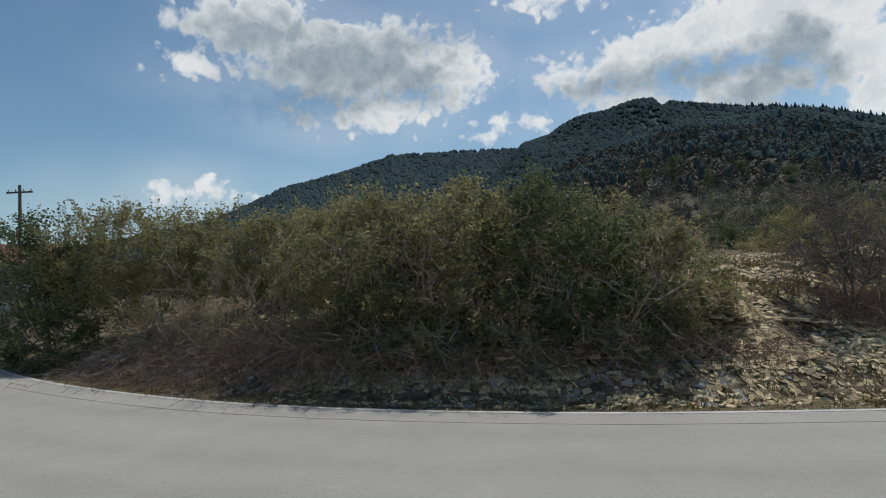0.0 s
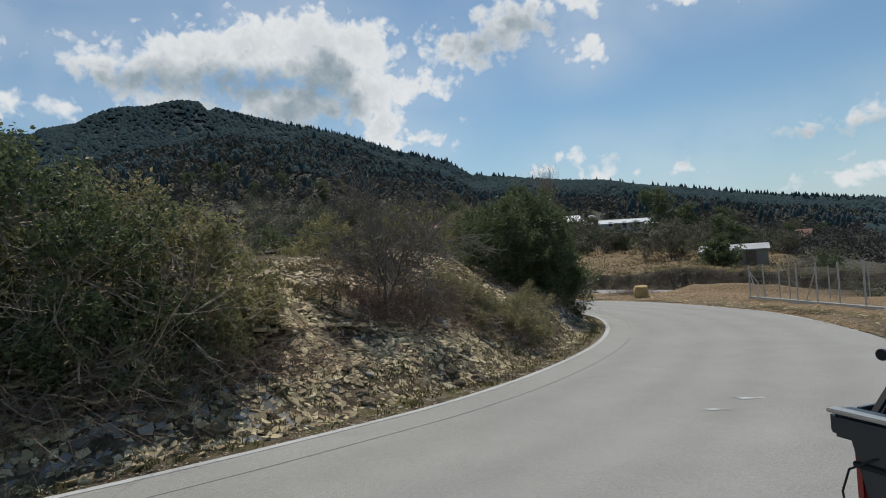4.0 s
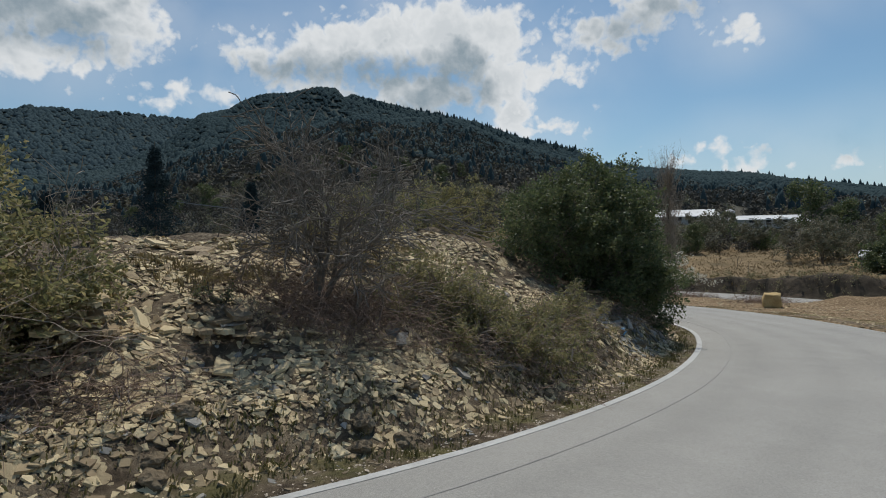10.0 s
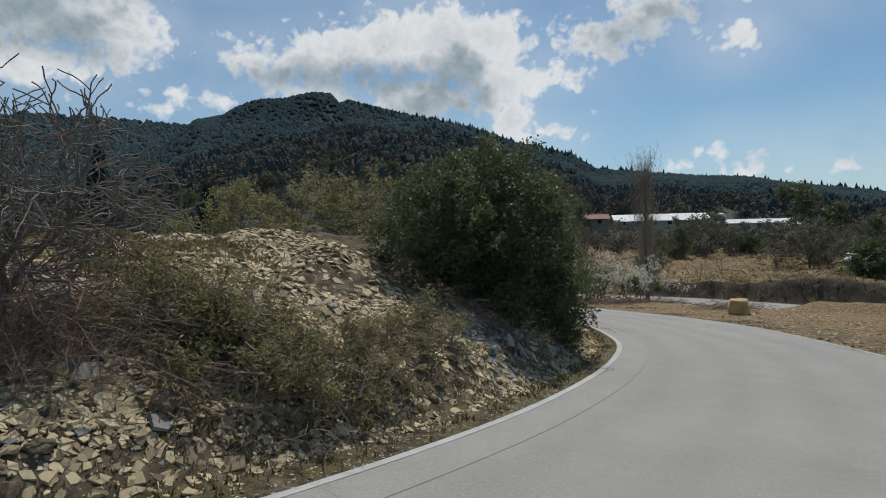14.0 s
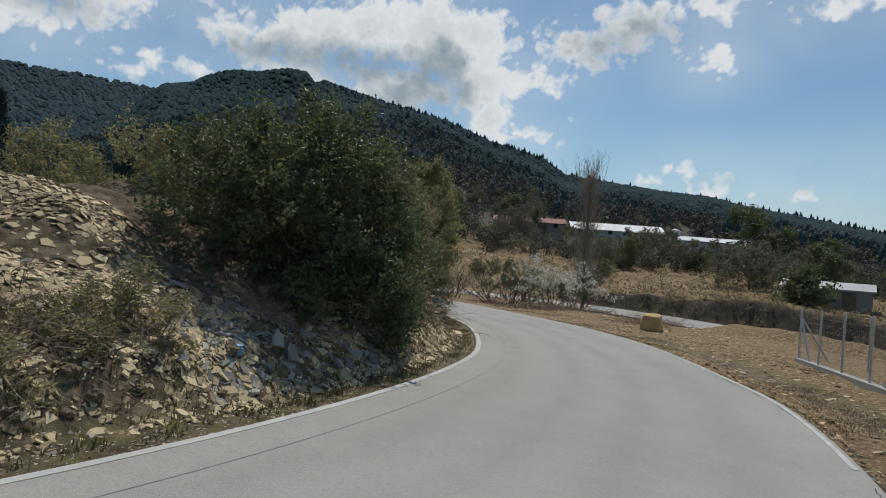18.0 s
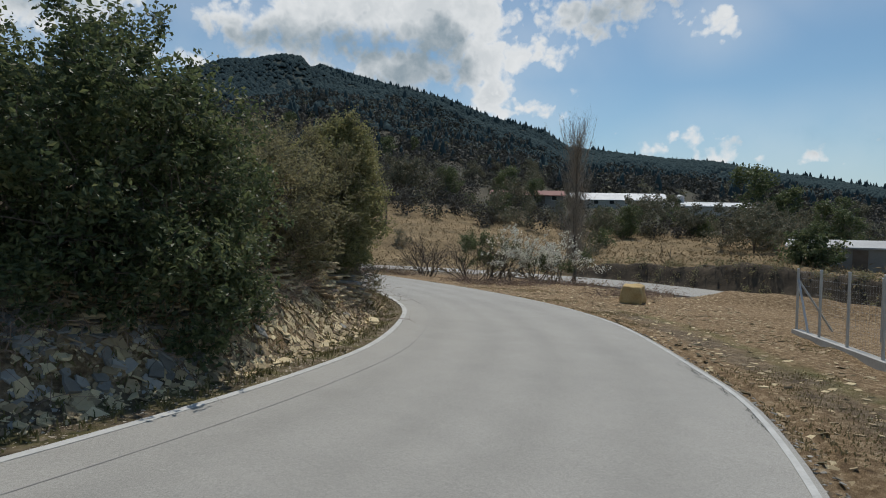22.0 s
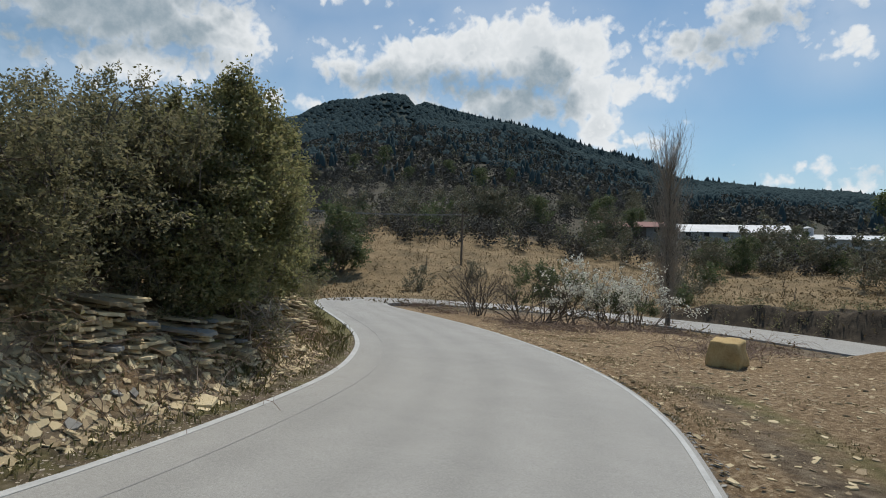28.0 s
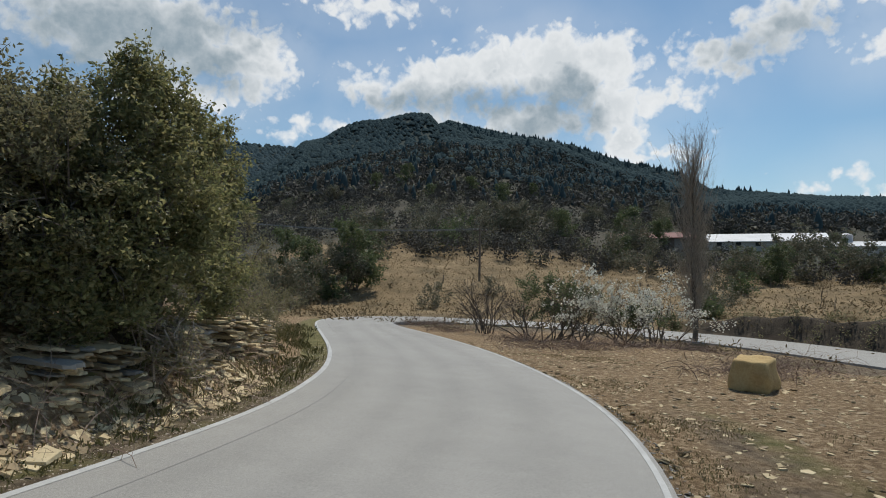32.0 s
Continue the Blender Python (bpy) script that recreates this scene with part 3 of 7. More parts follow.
def ground_material():
    """Soil, verge grass, scree dust, gravel and dry pasture, blended by noise and by where they lie."""
    m = bpy.data.materials.new("ground_cover")
    m.use_nodes = True
    nodes, links = m.node_tree.nodes, m.node_tree.links
    shader = nodes["Principled BSDF"]
    shader.inputs["Roughness"].default_value, shader.inputs["Specular IOR Level"].default_value = 0.95, 0.15
    place = nodes.new("ShaderNodeTexCoord").outputs["Object"]

    def noise_at(s, detail=7.0, r=0.62):
        n = nodes.new("ShaderNodeTexNoise")
        n.inputs["Scale"].default_value, n.inputs["Detail"].default_value, n.inputs["Roughness"].default_value = s, detail, r
        links.new(place, n.inputs["Vector"])
        return n.outputs[0]

    def ramp(v, stops):
        n = nodes.new("ShaderNodeValToRGB")
        links.new(v, n.inputs[0])
        e = n.color_ramp.elements
        while len(e) < len(stops):
            e.new(0.5)
        for k, (p, c) in enumerate(stops):
            e[k].position, e[k].color = p, (*c, 1)
        return n.outputs[0]

    def mix(f, a, b):
        n = nodes.new("ShaderNodeMix")
        n.data_type = "RGBA"
        links.new(f, n.inputs["Factor"])
        links.new(a, n.inputs["A"])
        links.new(b, n.inputs["B"])
        return n.outputs["Result"]

    def layer(name):
        n = nodes.new("ShaderNodeAttribute")
        n.attribute_name = name
        return n.outputs["Fac"]

    def rough_edge(v, s, amount):
        a = nodes.new("ShaderNodeMath")
        a.operation = "MULTIPLY_ADD"
        links.new(noise_at(s), a.inputs[0])
        a.inputs[1].default_value = amount
        links.new(v, a.inputs[2])
        b = nodes.new("ShaderNodeMapRange")
        b.interpolation_type = "SMOOTHSTEP"
        links.new(a.outputs[0], b.inputs[0])
        b.inputs[1].default_value, b.inputs[2].default_value = 0.42 + amount * 0.5 - 0.12, 0.42 + amount * 0.5 + 0.16
        return b.outputs[0]

    soil = ramp(noise_at(5.0), [(0.3, (0.055, 0.042, 0.030)), (0.5, (0.16, 0.122, 0.082)), (0.7, (0.30, 0.245, 0.17))])
    grass = ramp(noise_at(4.0), [(0.3, (0.085, 0.085, 0.035)), (0.5, (0.16, 0.145, 0.06)), (0.72, (0.28, 0.235, 0.12))])
    gravel = ramp(noise_at(9.0, 9.0, 0.75), [(0.3, (0.33, 0.275, 0.20)), (0.5, (0.52, 0.455, 0.36)), (0.7, (0.68, 0.62, 0.52))])
    litter = ramp(noise_at(9.0, 9.0, 0.72), [(0.30, (0.085, 0.056, 0.033)), (0.5, (0.25, 0.17, 0.095)), (0.68, (0.50, 0.39, 0.25))])
    pasture = ramp(noise_at(0.35, 10.0, 0.72), [(0.3, (0.11, 0.086, 0.048)), (0.5, (0.225, 0.163, 0.09)), (0.7, (0.335, 0.252, 0.148))])
    scrub = ramp(noise_at(0.05), [(0.3, (0.05, 0.055, 0.040)), (0.55, (0.088, 0.080, 0.060)), (0.75, (0.14, 0.118, 0.088))])
    earth = ramp(noise_at(0.9), [(0.3, (0.036, 0.029, 0.022)), (0.55, (0.075, 0.06, 0.044)), (0.75, (0.15, 0.118, 0.082))])
    wood = ramp(noise_at(0.04), [(0.3, (0.030, 0.044, 0.042)), (0.7, (0.055, 0.070, 0.062))])
    col = soil
    for name, c, s, amount in (("grass", grass, 1.8, 0.9), ("litter", litter, 1.2, 0.7), ("gravel", gravel, 0.9, 0.6), ("pasture", pasture, 0.12, 0.7), ("scrub", scrub, 0.05, 0.6), ("wood", wood, 0.02, 0.4), ("earth", earth, 0.3, 0.5)):
        col = mix(rough_edge(layer(name), s, amount), col, c)
    links.new(col, shader.inputs["Base Color"])
    b = nodes.new("ShaderNodeBump")
    b.inputs["Strength"].default_value, b.inputs["Distance"].default_value = 0.9, 0.07
    links.new(noise_at(13.0, 10.0, 0.78), b.inputs["Height"])
    links.new(b.outputs[0], shader.inputs["Normal"])
    return m


M_GROUND = ground_material()


def paint_ground(ob):
    """Marks which cover lies where, as point attributes."""
    me = ob.data
    co = np.empty(len(me.vertices) * 3)
    me.vertices.foreach_get("co", co)
    x, y, z = co.reshape(-1, 3).T
    r, b = np.hypot(x - 12, y - 6), np.degrees(np.arctan2(x - 12, y - 6))
    near = r < 90
    sl, sr = np.full(x.shape, 99.0), np.full(x.shape, -99.0)
    sl[near], _ = line_distance(x[near], y[near], LEFT_ALL)
    sr[near], _ = line_distance(x[near], y[near], RIGHT_ALL)
    so, ao = np.full(x.shape, -99.0), np.zeros(x.shape)
    so[near], ao[near] = line_distance(x[near], y[near], LOWER_S)
    out = np.where(sr < 0, -sr, 0)
    behind = near & (((x - 28.3) * -18.6 - (y - 12.15) * -19.6) < -6)
    behind = behind & (sr < -1.5) & (x > 8)
    layers = {
        "grass": np.where((sl > 0) & near, (1 - ease(sl, 0.5, 1.2)) * 0.42, 0) + np.where(near & (sr < 0), (1 - ease(np.abs(out - 2.6), 0.6, 2.2)) * 0.6 * ease(x, 7, 12) * (1 - behind) + behind * 0.3, 0) + 0.25 * ease(y, 22, 26) * (sl > 0) * (1 - ease(r, 30, 50)),
        "litter": np.where(near & (sr < 0), 0.95 * (1 - 0.6 * (1 - ease(np.abs(out - 1.3), 0.3, 1.3)) * (1 - ease(y, 15, 22))) * ease(out, -0.2, 0.3) * ease(x, 13, 19) * (1 - ease(r, 30, 44)) * (1 - 0.35 * behind), 0) + np.where(near & (sl > 0), 0.62 * ease(sl, 0.5, 0.9) * (1 - ease(sl, 2.5, 4)) * ease(x, 11, 15), 0),
        "gravel": np.where(near & (sr < 0), ease(out, 0.0, 0.2) * (1 - ease(out, 7, 14)) * (1 - ease(x, 9, 18)) * 0.95 * (1 - behind) + 0.14 * ease(x, 16, 20) * (1 - ease(out, 5, 10)), 0),
        "pasture": ease(r, 36, 48) * (1 - ease(r, 74, 112)) * (1 - ease(b, 66, 80)) * ease(b, -5, 15) * 0.95,
        "scrub": behind * 0.15 + ease(r, 72, 120) * 0.8 + ease(r, 22, 32) * ease(b, 66, 80) * 0.95 + ease(r, 18, 40) * (1 - ease(b, 0, 18)) * 0.8,
        "wood": ease(r, 260, 380),
        "earth": ease(so, 2.6, 3.2) * (1 - ease(so, 4.2, 6.5)) * ease(ao, 0.10, 0.2) * (1 - ease(ao, 0.6, 0.7)),
    }
    for name, values in layers.items():
        at = me.attributes.new(name, "FLOAT", "POINT")
        at.data.foreach_set("value", np.clip(values, 0, 1).astype(np.float32))


ground = build_ground()
paint_ground(ground)
def road_material():
    """Worn asphalt: fine grain, blotches, and faintly darker wheel tracks along the lanes."""
    m = M_ROAD
    nodes, links = m.node_tree.nodes, m.node_tree.links
    shader = nodes["Principled BSDF"]
    base = shader.inputs["Base Color"].links[0].from_socket
    place = nodes.new("ShaderNodeTexCoord").outputs["Object"]

    def noise_at(s, detail=5.0, r=0.6):
        n = nodes.new("ShaderNodeTexNoise")
        n.inputs["Scale"].default_value, n.inputs["Detail"].default_value, n.inputs["Roughness"].default_value = s, detail, r
        links.new(place, n.inputs["Vector"])
        return n.outputs[0]

    def remap(v, lo, hi, a, b):
        n = nodes.new("ShaderNodeMapRange")
        links.new(v, n.inputs[0])
        for k, q in enumerate((lo, hi, a, b)):
            n.inputs[k + 1].default_value = q
        return n.outputs[0]

    def times(a, b):
        n = nodes.new("ShaderNodeMath")
        n.operation = "MULTIPLY"
        links.new(a, n.inputs[0])
        links.new(b, n.inputs[1])
        return n.outputs[0]

    wear = nodes.new("ShaderNodeAttribute")
    wear.attribute_name = "wear"
    track = remap(times(wear.outputs["Fac"], remap(noise_at(0.22), 0.35, 0.65, 0.8, 1.0)), 0, 1, 1.0, 0.90)
    grain = times(remap(noise_at(110, 3.0, 0.7), 0.3, 0.7, 0.74, 1.26), remap(noise_at(38, 4.0, 0.75), 0.3, 0.7, 0.88, 1.12))
    spots = remap(noise_at(1.7, 8.0, 0.68), 0.32, 0.70, 0.94, 1.05)
    dark = remap(noise_at(0.75, 9.0, 0.75), 0.68, 0.76, 1.0, 0.92)
    mix = nodes.new("ShaderNodeVectorMath")
    mix.operation = "SCALE"
    links.new(base, mix.inputs[0])
    links.new(times(times(track, grain), times(spots, dark)), mix.inputs["Scale"])
    links.new(mix.outputs[0], shader.inputs["Base Color"])


road_material()
road = thing("road", ribbon("road", offset_line(LEFT_S, 0.06), RIGHT_S, 0.0, 0.25, M_ROAD), "worn pale grey asphalt road round a bend", "road", kind="structure")


wear_ = np.zeros(len(road.data.vertices), np.float32)
share_ = np.repeat(np.linspace(0, 1, 29), len(LEFT_S))
for at_, wide_ in ((0.20, 0.055), (0.42, 0.045), (0.60, 0.05), (0.80, 0.055)):
    wear_[:len(share_)] += np.exp(-((share_ - at_) / wide_) ** 2)
road.data.attributes.new("wear", "FLOAT", "POINT").data.foreach_set("value", wear_)


def lower_z(x, y):
    _, a = line_distance(np.array([x]), np.array([y]), LOWER_S)
    return np.interp(a[0], BED_ALONG, BED_Z)


lower_road = thing("lower_road", ribbon("lower_road", offset_line(LOWER_S, 2.7), offset_line(LOWER_S, -2.7), 0.0, 0.3, M_ROAD, lower_z), "pale grey asphalt road below the bend", "road", kind="structure")


def stripe(name, line, a, b, lift, mat, label, keep=None):
    p, q = offset_line(line, a), offset_line(line, b)
    if keep is not None:
        p, q = p[keep], q[keep]
    return thing(name, ribbon(name, p, q, lift, 0.003, mat), label, "road marking", kind="structure")


stripe("edge_line", LEFT_S, 0.05, -0.05, 0.005, M_LINE, "worn white edge line on the asphalt")
stripe("tar_seam", LEFT_S, -0.585, -0.603, 0.004, M_TAR, "thin dark seam along the asphalt")
stripe("edge_line", RIGHT_S, 0.11, 0.05, 0.005, M_LINE, "worn white edge line on the asphalt", RIGHT_S[:, 0] > 17.5)


# ---- plants: shapes ----
def tubes(segs, sides=4):
    """Tapered rods from rows of ax ay az bx by bz r0 r1, as one set of points and faces."""
    s = np.asarray(segs, float)
    a, b, r0, r1 = s[:, 0:3], s[:, 3:6], s[:, 6], s[:, 7]
    d = b - a
    d /= np.linalg.norm(d, axis=1)[:, None] + 1e-9
    ref = np.where(np.abs(d[:, 2:3]) > 0.9, [[1.0, 0, 0]], [[0, 0, 1.0]])
    u = np.cross(d, ref)
    u /= np.linalg.norm(u, axis=1)[:, None] + 1e-9
    v = np.cross(d, u)
    ang = np.arange(sides) * 2 * np.pi / sides
    ring = np.cos(ang)[None, :, None] * u[:, None] + np.sin(ang)[None, :, None] * v[:, None]
    lo, hi = a[:, None] + ring * r0[:, None, None], b[:, None] + ring * r1[:, None, None]
    verts = np.concatenate([lo, hi], 1).reshape(-1, 3)
    base = np.arange(len(s))[:, None] * 2 * sides
    k = np.arange(sides)
    n = (k + 1) % sides
    quads = np.stack([base + k, base + n, base + sides + n, base + sides + k], -1).reshape(-1, 4)
    return verts, quads


def leaves(points, size, rng, spread, wide=0.5, droop=0.0):
    """A folded, pointed leaf of two triangles round each point."""
    n = len(points)
    c = points + rng.normal(0, spread, (n, 3))
    a = rng.normal(0, 1, (n, 3))
    a[:, 2] = a[:, 2] * 0.7 + 0.25 - droop
    a /= np.linalg.norm(a, axis=1)[:, None]
    b = np.cross(a, rng.normal(0, 1, (n, 3)))
    b /= np.linalg.norm(b, axis=1)[:, None] + 1e-9
    length = size * rng.uniform(0.6, 1.3, (n, 1))
    fold = np.cross(a, b) * length * 0.12
    verts = np.stack([c - a * length * 0.5, c + b * length * wide * 0.5 + fold, c + a * length * 0.5, c - b * length * wide * 0.5 + fold], 1).reshape(-1, 3)
    return verts, np.arange(4 * n).reshape(-1, 4)


def crown_points(lumps, per_m2, rng, each, reach=0.13, shell=0.34):
    """Leaf places in sprigs, gathered in clusters over overlapping lumps (x y z rx ry rz), with gaps between."""
    tips, ways = [], []
    L = np.array(lumps, float)
    for k, (x, y, z, rx, ry, rz) in enumerate(L):
        size = (rx + ry + rz) / 3
        n = int(per_m2 * 4 * np.pi * ((rx * ry + ry * rz + rx * rz) / 3))
        groups = max(7, n // 9)
        d = rng.normal(0, 1, (groups, 3))
        d /= np.linalg.norm(d, axis=1)[:, None]
        f = 1 + 0.10 * np.sin(d[:, 0] * 7 + k) + 0.12 * np.sin(d[:, 1] * 6 + d[:, 2] * 5 + 2 * k)
        mid = np.array([x, y, z]) + d * [rx, ry, rz] * (f * rng.uniform(0.74, 1.0, groups))[:, None]
        pick = rng.integers(0, groups, n)
        wide = 0.105 * min(1.25, size) * rng.uniform(0.6, 1.4, groups)
        p = mid[pick] + np.clip(rng.normal(0, 1, (n, 3)), -1.5, 1.5) * wide[pick][:, None] * [1, 1, 0.75]
        inner = rng.random(n) < 0.24
        p[inner] = np.array([x, y, z]) + (p[inner] - np.array([x, y, z])) * rng.uniform(0.4, 1 - shell * 0.5, (inner.sum(), 1))
        deep = np.zeros(n, bool)
        for j, o in enumerate(L):
            if j != k:
                deep |= (((p - o[:3]) / o[3:]) ** 2).sum(1) < 0.45
        keep = ~deep | (rng.random(n) < 0.2)
        tips.append(p[keep])
        ways.append(d[pick][keep])
    tips, ways = np.concatenate(tips), np.concatenate(ways)
    n = len(tips) * each
    way = ways * 0.8 + rng.normal(0, 0.55, (len(tips), 3)) + [0, 0, 0.45]
    way /= np.linalg.norm(way, axis=1)[:, None]
    t = rng.uniform(-0.5, 1, (len(tips), each, 1))
    pts = tips[:, None] + way[:, None] * t * reach * 1.5
    return pts.reshape(n, 3), tips, way


def limbs(base, lumps, tips, rng, r0, share=0.12):
    """Trunk, limbs to the lumps and thin twigs to some tips."""
    segs, fine = [], []
    base = np.array(base, float)
    for L in lumps:
        c = np.array(L[:3])
        mid = base + (c - base) * 0.5 + rng.normal(0, 0.12, 3) * np.linalg.norm(c - base)
        prev, rp = base + rng.normal(0, 0.5 * r0, 3) * [1, 1, 0], r0 * rng.uniform(0.6, 1)
        for f in np.linspace(0.2, 1, 5):
            q = (1 - f) ** 2 * base + 2 * f * (1 - f) * mid + f * f * c
            rn = r0 * (1 - 0.78 * f) * 0.8
            segs.append([*prev, *q, rp, rn])
            prev, rp = q, rn
        near = tips[(((tips - c) / np.array(L[3:])) ** 2).sum(1) < 1.7]
        for p in near[rng.random(len(near)) < share]:
            s = c + (p - c) * rng.uniform(0.25, 0.6) + rng.normal(0, 0.12, 3)
            m = (s + p) / 2 + rng.normal(0, 0.08, 3) * np.linalg.norm(p - s)
            fine += [[*s, *m, 0.012, 0.008], [*m, *p, 0.008, 0.004]]
    return segs, fine


def plant(name, label, category, base, lumps, mat, per_m2=26, each=16, leaf=0.055, seed=0, trunk=0.07, group="", wide=0.5, twigs=0.12, reach=0.13, bark=None, shoots=0):
    """A leafy bush or tree: an empty at its foot with the branches and the crown."""
    rng = np.random.default_rng(seed)
    root = thing(name, None, label, category, group)
    root.location = base
    lo = [(x - base[0], y - base[1], z - base[2], a, b, c) for x, y, z, a, b, c in lumps]
    pts, tips, way = crown_points(lo, per_m2, rng, each, reach)
    top = tips[np.argsort(-tips[:, 2] + rng.normal(0, 0.25, len(tips)))[:shoots]]
    rise = rng.normal(0, 0.22, (len(top), 3)) + [0, 0, 1]
    rise *= rng.uniform(0.15, 0.42, (len(top), 1))
    if shoots:
        pts = np.concatenate([pts, (top[:, None] + rise[:, None] * rng.uniform(0, 1, (len(top), 26, 1)) ** 1.4).reshape(-1, 3)])
    v, f = leaves(pts, leaf, rng, leaf * 0.55, wide)
    thing("crown", mesh_of("crown", v, f, mat), "", "", parent=root)["kind"] = "stuff"
    segs, fine = limbs((0, 0, -0.1), lo, tips, rng, trunk, twigs * 0.4)
    some = rng.random(len(tips)) < 0.4
    fine += [[*p, *(p + w * reach * 1.6), 0.004, 0.002] for p, w in zip(tips[some], way[some])]
    fine += [[*p, *(p + w), 0.005, 0.002] for p, w in zip(top, rise)]
    v, f = tubes(fine, 3)
    thing("twig_work", mesh_of("twig_work", v, f, bark or M_BARK), "", "", parent=root)["kind"] = "stuff"
    v, f = tubes(segs, 4)
    thing("trunk", mesh_of("trunk", v, f, bark or M_BARK), "", "", parent=root)
    return root


def bare_branches(rng, start, way, length, radius, depth, segs, spread=0.55, rise=0.08, thin=0.68, steps=4, least=0.0):
    """Bare, crooked branching as rows for tubes()."""
    p, d, r = np.array(start, float), np.array(way, float), radius
    for k in range(steps):
        d = d + rng.normal(0, 0.2, 3) + [0, 0, rise]
        d /= np.linalg.norm(d)
        q = p + d * length / steps
        segs.append([*p, *q, max(r, least), max(r * 0.86, least)])
        p, r = q, r * 0.86
        if depth > 0 and k > 0:
            for _ in range(2 if rng.random() < 0.65 else 1):
                e = d + rng.normal(0, spread, 3)
                bare_branches(rng, p, e / np.linalg.norm(e), length * thin * rng.uniform(0.6, 1.1), r * 0.62, depth - 1, segs, spread, rise, thin, steps, least)


def bramble(name, label, spots, seed, height=(0.3, 0.8), mat=None, count=60, group="", radius=0.006, leafmat=None):
    """Arching dry canes rising from the ground round some spots (x, y, spread)."""
    rng = np.random.default_rng(seed)
    segs, tips = [], []
    for x, y, s in spots:
        px, py = rng.normal(x, s, count), rng.normal(y, s * 0.7, count)
        pz = ground_height(px, py) - 0.03
        for a in zip(px, py, pz):
            p, turn = np.array(a), rng.uniform(0, 2 * np.pi)
            h = rng.uniform(*height)
            d = np.array([np.cos(turn) * 0.5, np.sin(turn) * 0.5, 1.0])
            r = radius * rng.uniform(0.6, 1.3)
            for k in range(6):
                d = d + rng.normal(0, 0.28, 3) + [np.cos(turn) * 0.16, np.sin(turn) * 0.16, -0.33]
                q = p + d / np.linalg.norm(d) * h / 3.3
                segs.append([*p, *q, r, r * 0.8])
                if rng.random() < 0.7:
                    e = q + rng.normal(0, 0.6, 3) * h * 0.35
                    segs.append([*q, *e, r * 0.55, r * 0.3])
                    tips.append(e)
                p, r = q, r * 0.8
    x, y = spots[0][:2]
    root = thing(name, None, label, "bramble", group)
    root.location = (x, y, ground_at(x, y))
    v, f = tubes(segs, 3)
    thing("tangle", mesh_of("tangle", v - np.array(root.location), f, mat or M_BRAMBLE), "", "", parent=root)["kind"] = "stuff"
    if leafmat:
        v, f = leaves(np.repeat(np.array(tips), 3, 0), 0.04, rng, 0.05)
        thing("foliage", mesh_of("foliage", v - np.array(root.location), f, leafmat), "", "", parent=root)
    return root


# ---- the bank on the inside of the bend: bushes and trees ----
def lump(x, y, top, rx, ry=None, rz=None, low=None):
    """A lump whose top is at the given height; low: its underside."""
    rz = rz or (top - low) / 2
    return (x, y, top - rz, rx, ry or rx, rz)


HEDGE = [
    ("green-brown evergreen hedge bush with dry stems", [lump(3.6, 9.5, 2.35, 0.9, 0.9, None, 0.2), lump(3.0, 10.2, 2.95, 1.0, 0.9, 1.0), lump(4.2, 10.1, 1.9, 0.7, 0.7, 0.8)], 1, M_HEDGE),
    ("dense evergreen hedge bush on a stony bank", [lump(2.1, 9.3, 2.9, 1.0, 0.9, 1.25), lump(1.5, 9.9, 3.2, 1.1, 1.0, 1.2), lump(2.4, 9.0, 1.5, 0.9, 0.5, 0.7)], 2, M_OAK),
    ("dense evergreen hedge bush on a stony bank", [lump(0.5, 9.6, 3.1, 1.1, 1.0, 1.3), lump(-0.2, 10.2, 3.15, 1.1, 1.0, 1.2), lump(0.4, 9.0, 1.6, 0.9, 0.5, 0.8)], 3, M_HEDGE),
    ("green-brown evergreen hedge bush with dry stems", [lump(-1.3, 10.0, 3.05, 1.0, 0.9, 1.2), lump(-2.0, 10.6, 3.0, 1.0, 0.9, 1.1), lump(-1.0, 9.3, 1.7, 0.8, 0.5, 0.7)], 4, M_HEDGE),
    ("low olive-green bush behind dry brambles", [lump(-3.4, 12.4, 3.15, 1.2, 1.1, 1.1), lump(-4.6, 12.9, 3.25, 1.2, 1.1, 1.0)], 5, M_HEDGE),
    ("low olive-green bush behind dry brambles", [lump(-6.2, 13.3, 3.45, 1.3, 1.1, 1.2), lump(-7.6, 13.4, 3.6, 1.3, 1.1, 1.4)], 6, M_HEDGE),
    ("dark green bush beside the road", [lump(-9.0, 13.7, 3.5, 1.3, 1.1, 1.4), lump(-8.4, 12.6, 1.5, 1.0, 0.8, 0.8)], 7, M_OAK),
    ("olive-green bush on top of the bank", [lump(-2.5, 14.5, 3.5, 1.5, 1.2, 1.3), lump(0.5, 14.0, 3.5, 1.5, 1.2, 1.3)], 8, M_HEDGE),
]
for text, lumps_, seed_, mat_ in HEDGE:
    x_, y_ = lumps_[0][0], lumps_[0][1]
    plant("hedge_bush", text, "bush", (x_, y_, ground_at(x_, y_)), lumps_, mat_, 52, 13, 0.075, seed_, 0.05, "hedge along the bank", 0.5, 0.22, 0.15, M_TWIG)

